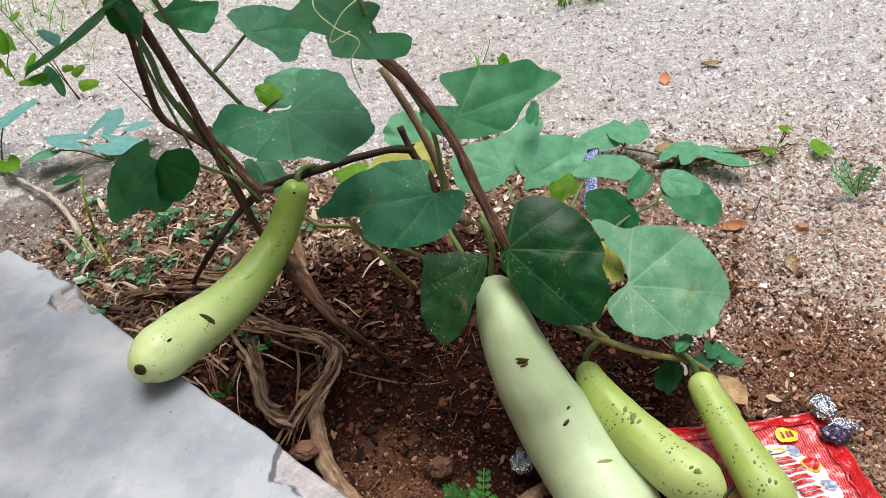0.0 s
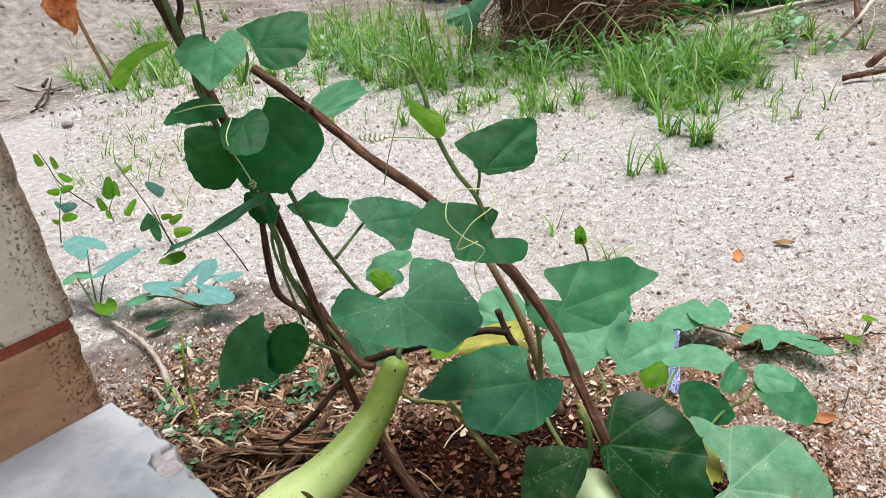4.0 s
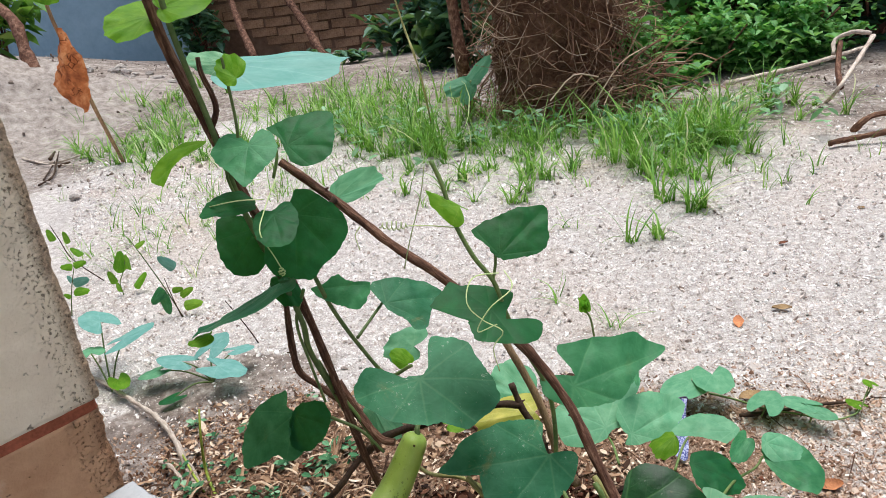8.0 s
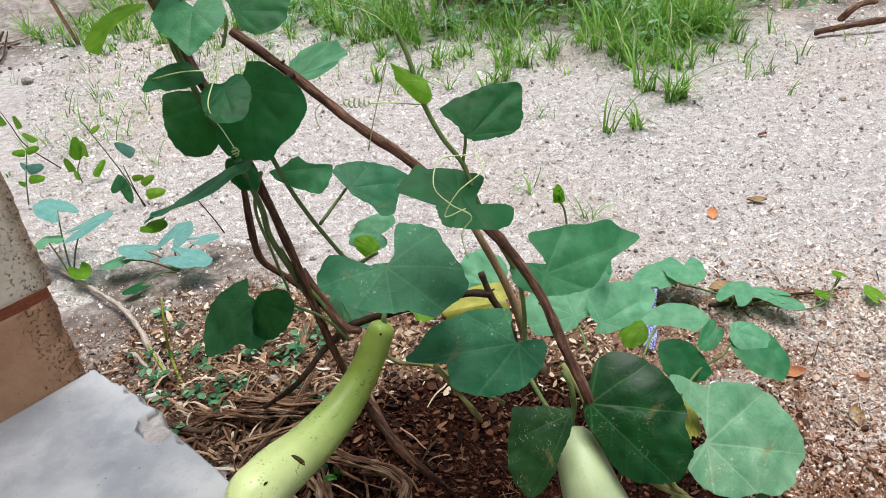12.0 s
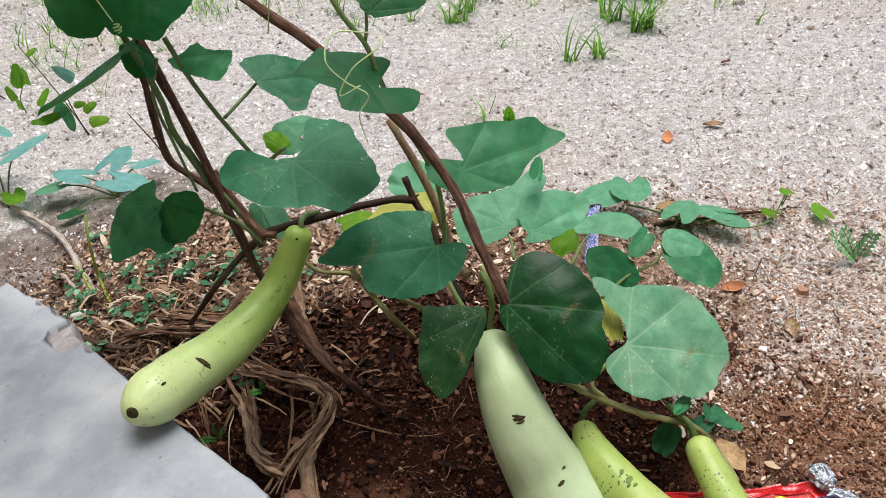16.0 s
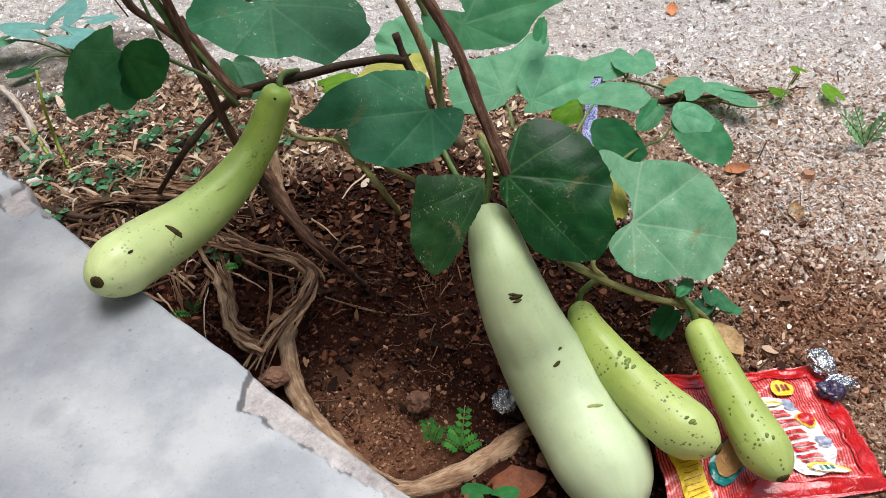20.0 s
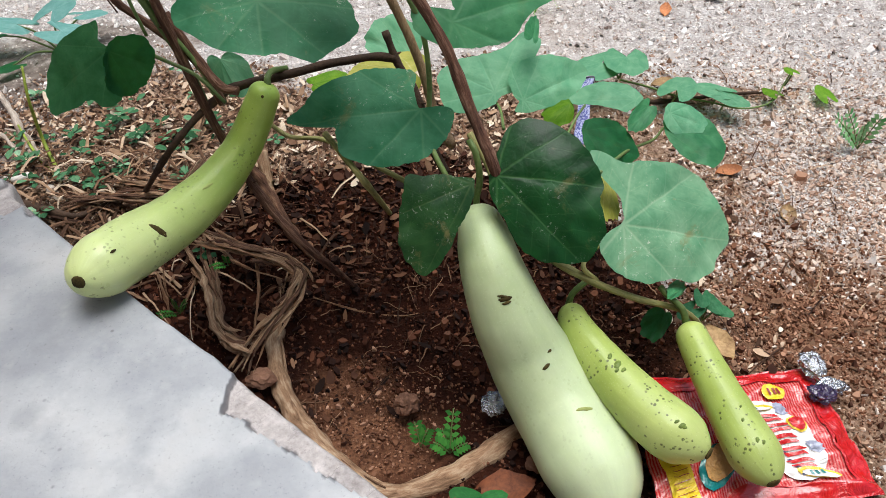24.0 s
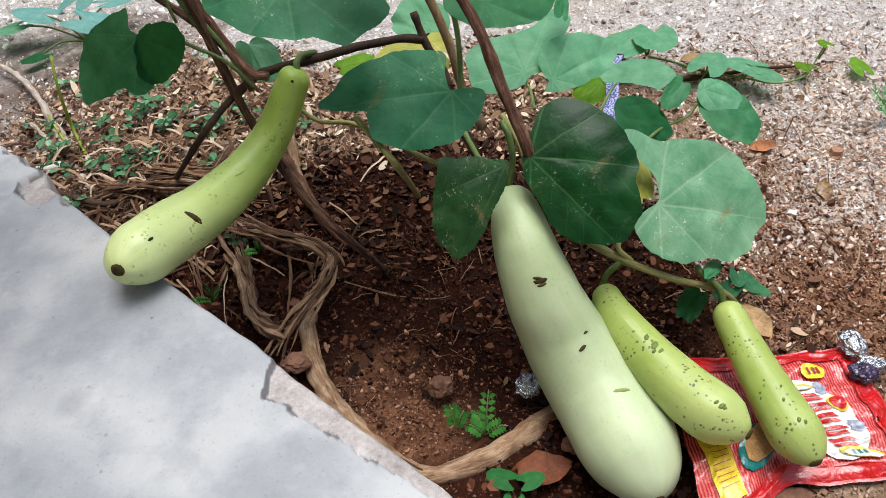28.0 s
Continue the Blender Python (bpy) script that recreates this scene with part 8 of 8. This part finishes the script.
pole("slender tree trunk beside the dry heap", [(-0.126, 3.335, -0.020), (-0.134, 3.020, 0.239), (-0.149, 3.020, 0.425), (-0.158, 3.020, 0.601), (-0.177, 3.020, 0.853)], 0.026, "bark", "thin_trunk")
pole("reddish stem behind the thin trunk", [(-0.098, 3.500, 0.338), (-0.110, 3.500, 0.494), (-0.118, 3.500, 0.595)], 0.016, "bark", "thin_trunk")
pole("dark pole leaning on the brick wall", [(-1.798, 5.600, 0.116), (-1.977, 5.950, 0.376), (-2.129, 6.300, 0.692), (-2.183, 6.350, 0.926)], 0.028)
pole("brown bamboo pole leaning on the brick wall", [(-1.246, 5.600, 0.025), (-1.444, 5.950, 0.300), (-1.686, 6.300, 0.627), (-1.800, 6.350, 0.869)], 0.032)
pole("brown sloping tree stem at the far corner", [(-2.609, 4.200, 0.163), (-2.774, 4.300, 0.377), (-2.856, 4.400, 0.616), (-3.066, 4.500, 0.774), (-3.326, 4.600, 0.873)], 0.035, "bark", "tree_stem")
pole("thin bare stalk rising from the grass", [(-0.288, 2.937, 0.000), (-0.259, 2.300, 0.333), (-0.291, 2.300, 0.479), (-0.315, 2.300, 0.602)], 0.0035, "stem_pale", "bare_stalk")

dry = thing("dry_branch", "thin branch with a curled orange dead leaf", "branch")
stem([(-1.410, 2.300, 0.779), (-1.433, 2.350, 0.639), (-1.442, 2.400, 0.523), (-1.491, 2.550, 0.300), (-1.672, 2.975, 0.000)], 0.0055, 0.008, "dry_stem", dry, "wood")
bm = bmesh.new()
rows = []
PROFILE = ((0.600, -1.425, -1.418, -1.410), (0.560, -1.440, -1.425, -1.400), (0.523, -1.455, -1.425, -1.385), (0.491, -1.462, -1.428, -1.366), (0.450, -1.490, -1.420, -1.372), (0.423, -1.505, -1.412, -1.379), (0.389, -1.488, -1.405, -1.381), (0.361, -1.466, -1.402, -1.388), (0.340, -1.440, -1.404, -1.398), (0.326, -1.420, -1.408, -1.404))
for i in range(37):
    k, t = divmod(i / 4, 1)
    a, b = PROFILE[int(k)], PROFILE[min(9, int(k) + 1)]
    z, l, m, r = (p + (q - p) * t for p, q in zip(a, b))
    row = []
    for j in range(13):
        x = l + (m - l) * j / 7 if j < 7 else m + (r - m) * (j - 7) / 5
        rag = 0.006 * noise.noise((z * 60, j // 7, 3)) * (j in (0, 12))
        y = 2.362 - 0.03 * (1 - abs(j - 7) / 7) + 0.014 * noise.noise((x * 22, z * 22, 1)) + 0.005 * noise.noise((x * 70, z * 70, 5))
        row.append(bm.verts.new((x + rag, y, z + 0.006 * noise.noise((x * 30, z * 30, 8)))))
    if rows:
        for j in range(12):
            bm.faces.new((rows[-1][j], rows[-1][j + 1], row[j + 1], row[j]))
    rows.append(row)
k = Nodes("cracked orange leaf", 0.75, 0.2)
col = k.ramp(k.noise(26, 4, 0.6), [(0.3, srgb(150, 84, 52)), (0.5, srgb(206, 124, 74)), (0.7, srgb(240, 176, 124))])
crack = k.cells(42, "DISTANCE_TO_EDGE")
col = k.mix(k.math("MULTIPLY", k.ramp(crack, [(0.02, 1.0), (0.08, 0.0)]), k.ramp(k.noise(24, 3), [(0.50, 0.0), (0.60, 0.9)])), col, srgb(84, 40, 24))
k.base(col)
k.bump(k.noise(60, 4), 0.6, 0.004)
M["orange_cracked"] = k.m
part("dead_leaf", bm, M["orange_cracked"], dry, "curled orange dead leaf with dark cracks")

broad = thing("broad_weed", "pale broad-leaved weed before the dry heap", "weed")
stem([(-0.138, 3.123, 0.000), (-0.126, 2.850, 0.138), (-0.104, 2.850, 0.203)], 0.004, 0.003, "stem", broad, "stalk", 6)
leaf(broad, (-0.104, 2.850, 0.203), (-0.021, 2.850, 0.291), (-0.044, 2.830, 0.220), (-0.093, 2.870, 0.254), "leaf_pale", "", 0.4)
leaf(broad, (-0.115, 2.850, 0.193), (-0.217, 2.830, 0.173), (-0.159, 2.820, 0.148), (-0.186, 2.880, 0.210), "leaf_pale", "", 0.4)
leaf(broad, (-0.107, 2.830, 0.184), (-0.147, 2.800, 0.116), (-0.149, 2.820, 0.170), (-0.099, 2.820, 0.140), "leaf_pale", "", 0.4)
pole("fallen pale branch before the green weeds", [(0.971, 3.085, 0.030), (1.105, 3.132, 0.035), (1.278, 3.214, 0.035), (1.458, 3.299, 0.040), (1.710, 3.421, 0.060)], 0.011, "root_pale", "fallen_branch")
prop = pole("bent pale branch stuck in the ground", [(1.510, 3.000, 0.186), (1.434, 3.000, 0.197), (1.371, 3.000, 0.174), (1.346, 2.950, 0.128)], 0.009, "root_pale", "bent_branch")
stem([(1.393, 3.000, 0.166), (1.345, 2.900, 0.079), (1.319, 2.810, 0.020)], 0.010, 0.012, "bark", prop, "wood")
pole("pale bark strip leaning at the yard's edge", [(1.416, 2.800, 0.207), (1.312, 2.700, 0.131), (1.210, 2.600, 0.069), (1.207, 2.682, 0.000)], 0.008, "root_pale", "bark_strip")
log = pole("broken brown log lying on the ground", [(0.950, 2.093, 0.020), (1.004, 2.099, 0.025), (1.083, 2.103, 0.030), (1.205, 2.118, 0.035)], 0.009, "root_dark", "log")
pole("old splintered stump at the log", [(1.103, 2.265, 0.000), (1.116, 2.244, 0.030), (1.149, 2.253, 0.045), (1.201, 2.263, 0.050)], 0.011, "root_dark", "stump")
root_thing("pale forked dead branch lying on the earth", [([(-2.587, 3.435, 0.030), (-2.322, 3.245, 0.014), (-2.166, 3.125, 0.012), (-2.063, 3.067, 0.012), (-1.992, 3.081, 0.014), (-1.933, 3.141, 0.022)], 0.007, 0.004), ([(-2.166, 3.125, 0.014), (-2.110, 3.060, 0.020), (-2.000, 3.000, 0.014), (-1.860, 2.960, 0.012)], 0.004, 0.002)], "root_pale", "twig")
for pts, r in (([(-2.108, 3.144, 0.012), (-2.156, 3.269, 0.016), (-2.226, 3.459, 0.012)], 0.0078), ([(-1.883, 2.668, 0.010), (-1.890, 2.786, 0.012), (-1.993, 3.003, 0.024), (-2.087, 3.200, 0.034)], 0.0042), ([(-1.972, 2.976, 0.012), (-1.943, 3.024, 0.014)], 0.0060), ([(-2.229, 2.953, 0.008), (-2.131, 2.920, 0.008)], 0.0042), ([(-1.917, 2.761, 0.008), (-1.980, 2.923, 0.012), (-2.035, 3.057, 0.016)], 0.0036)):
    root_thing("dark dead twig lying on the earth", [(pts, r, r * 0.6)], "twig", "twig")
# the rough earth bank at the corner of the yard
M["bank"] = mottled("rough grey earth", srgb(112, 100, 92), srgb(196, 185, 177), 22, 0.95, 0.1, 0.7, 0.012, fine=7, vary=0)
bm = bmesh.new()
grid = {}
for i in range(49):
    for j in range(29):
        x, y = -4.3 + 2.5 * i / 48, 3.05 + 1.75 * j / 28
        rise = min(1.0, max(0.0, (-1.95 - x) / 0.95)) ** 1.2
        h = 0.40 * rise * max(0.0, 1 - abs((y - 3.95) / 0.85) ** 1.5)
        h += (0.07 * noise.noise((x * 5, y * 5, 1)) + 0.06 * noise.noise((x * 13, y * 13, 4))) * min(1.0, h * 9)
        grid[i, j] = bm.verts.new((x, y, gz(x, y) + h - 0.012))
for i in range(48):
    for j in range(28):
        bm.faces.new((grid[i, j], grid[i + 1, j], grid[i + 1, j + 1], grid[i, j + 1]))
tagged(part("earth_bank", bm, M["bank"]), "low rough bank of grey-brown earth and rubble", "earth bank", kind="structure")
lumps = [v + Vector((rg.normal(0, 0.03), rg.normal(0, 0.03), 0.0)) for v in [Vector(w.co) for w in bpy.data.objects["earth_bank"].data.vertices] for _ in range(1) if v.z > 0.03 and noise.noise(v * 3.0) > 0.0]
scatter("bank_lumps", lumps, 0.009 * np.exp(rg.normal(0, 0.6, len(lumps))), 0.25, M["rubble"], "lumps of earth and broken stone on the bank", "debris", 19, 6, None, 0.15)
pts, sizes = [], []
while len(pts) < 5200:
    y = rg.uniform(2.6, 6.4)
    x = rg.uniform(-0.62, 0.62) * y * 1.15
    if noise.noise((x * 1.4, y * 1.4, 6)) < rg.uniform(-0.4, 0.5):
        continue
    pts.append((x, y, gz(x, y)))
    sizes.append(0.008 * math.exp(rg.normal(0, 0.55)))
scatter("debris", pts, sizes, 0.35, M["rubble"], "small clods, chips and dead leaves over the far yard", "debris", 9, 5, None, 0.5)
rs = random.Random(4)
for i in range(22):
    x, y = rs.gauss(-2.5, 0.35), rs.gauss(4.7, 0.3)
    stone("pale rubble piece at the foot of the mound", (x, y, gz(x, y)), (rs.uniform(0.02, 0.05), rs.uniform(0.02, 0.04), rs.uniform(0.015, 0.03)), "stone_grey", i)
for p, s in (((-1.598, 2.422, 0.010), 0.020), ((0.728, 1.840, 0.000), 0.013), ((0.537, 1.391, 0.000), 0.008)):
    stone("brownish grey pebble lying on the sand", p, (s, s * 0.8, s * 0.6), "stone_grey", int(s * 1000))
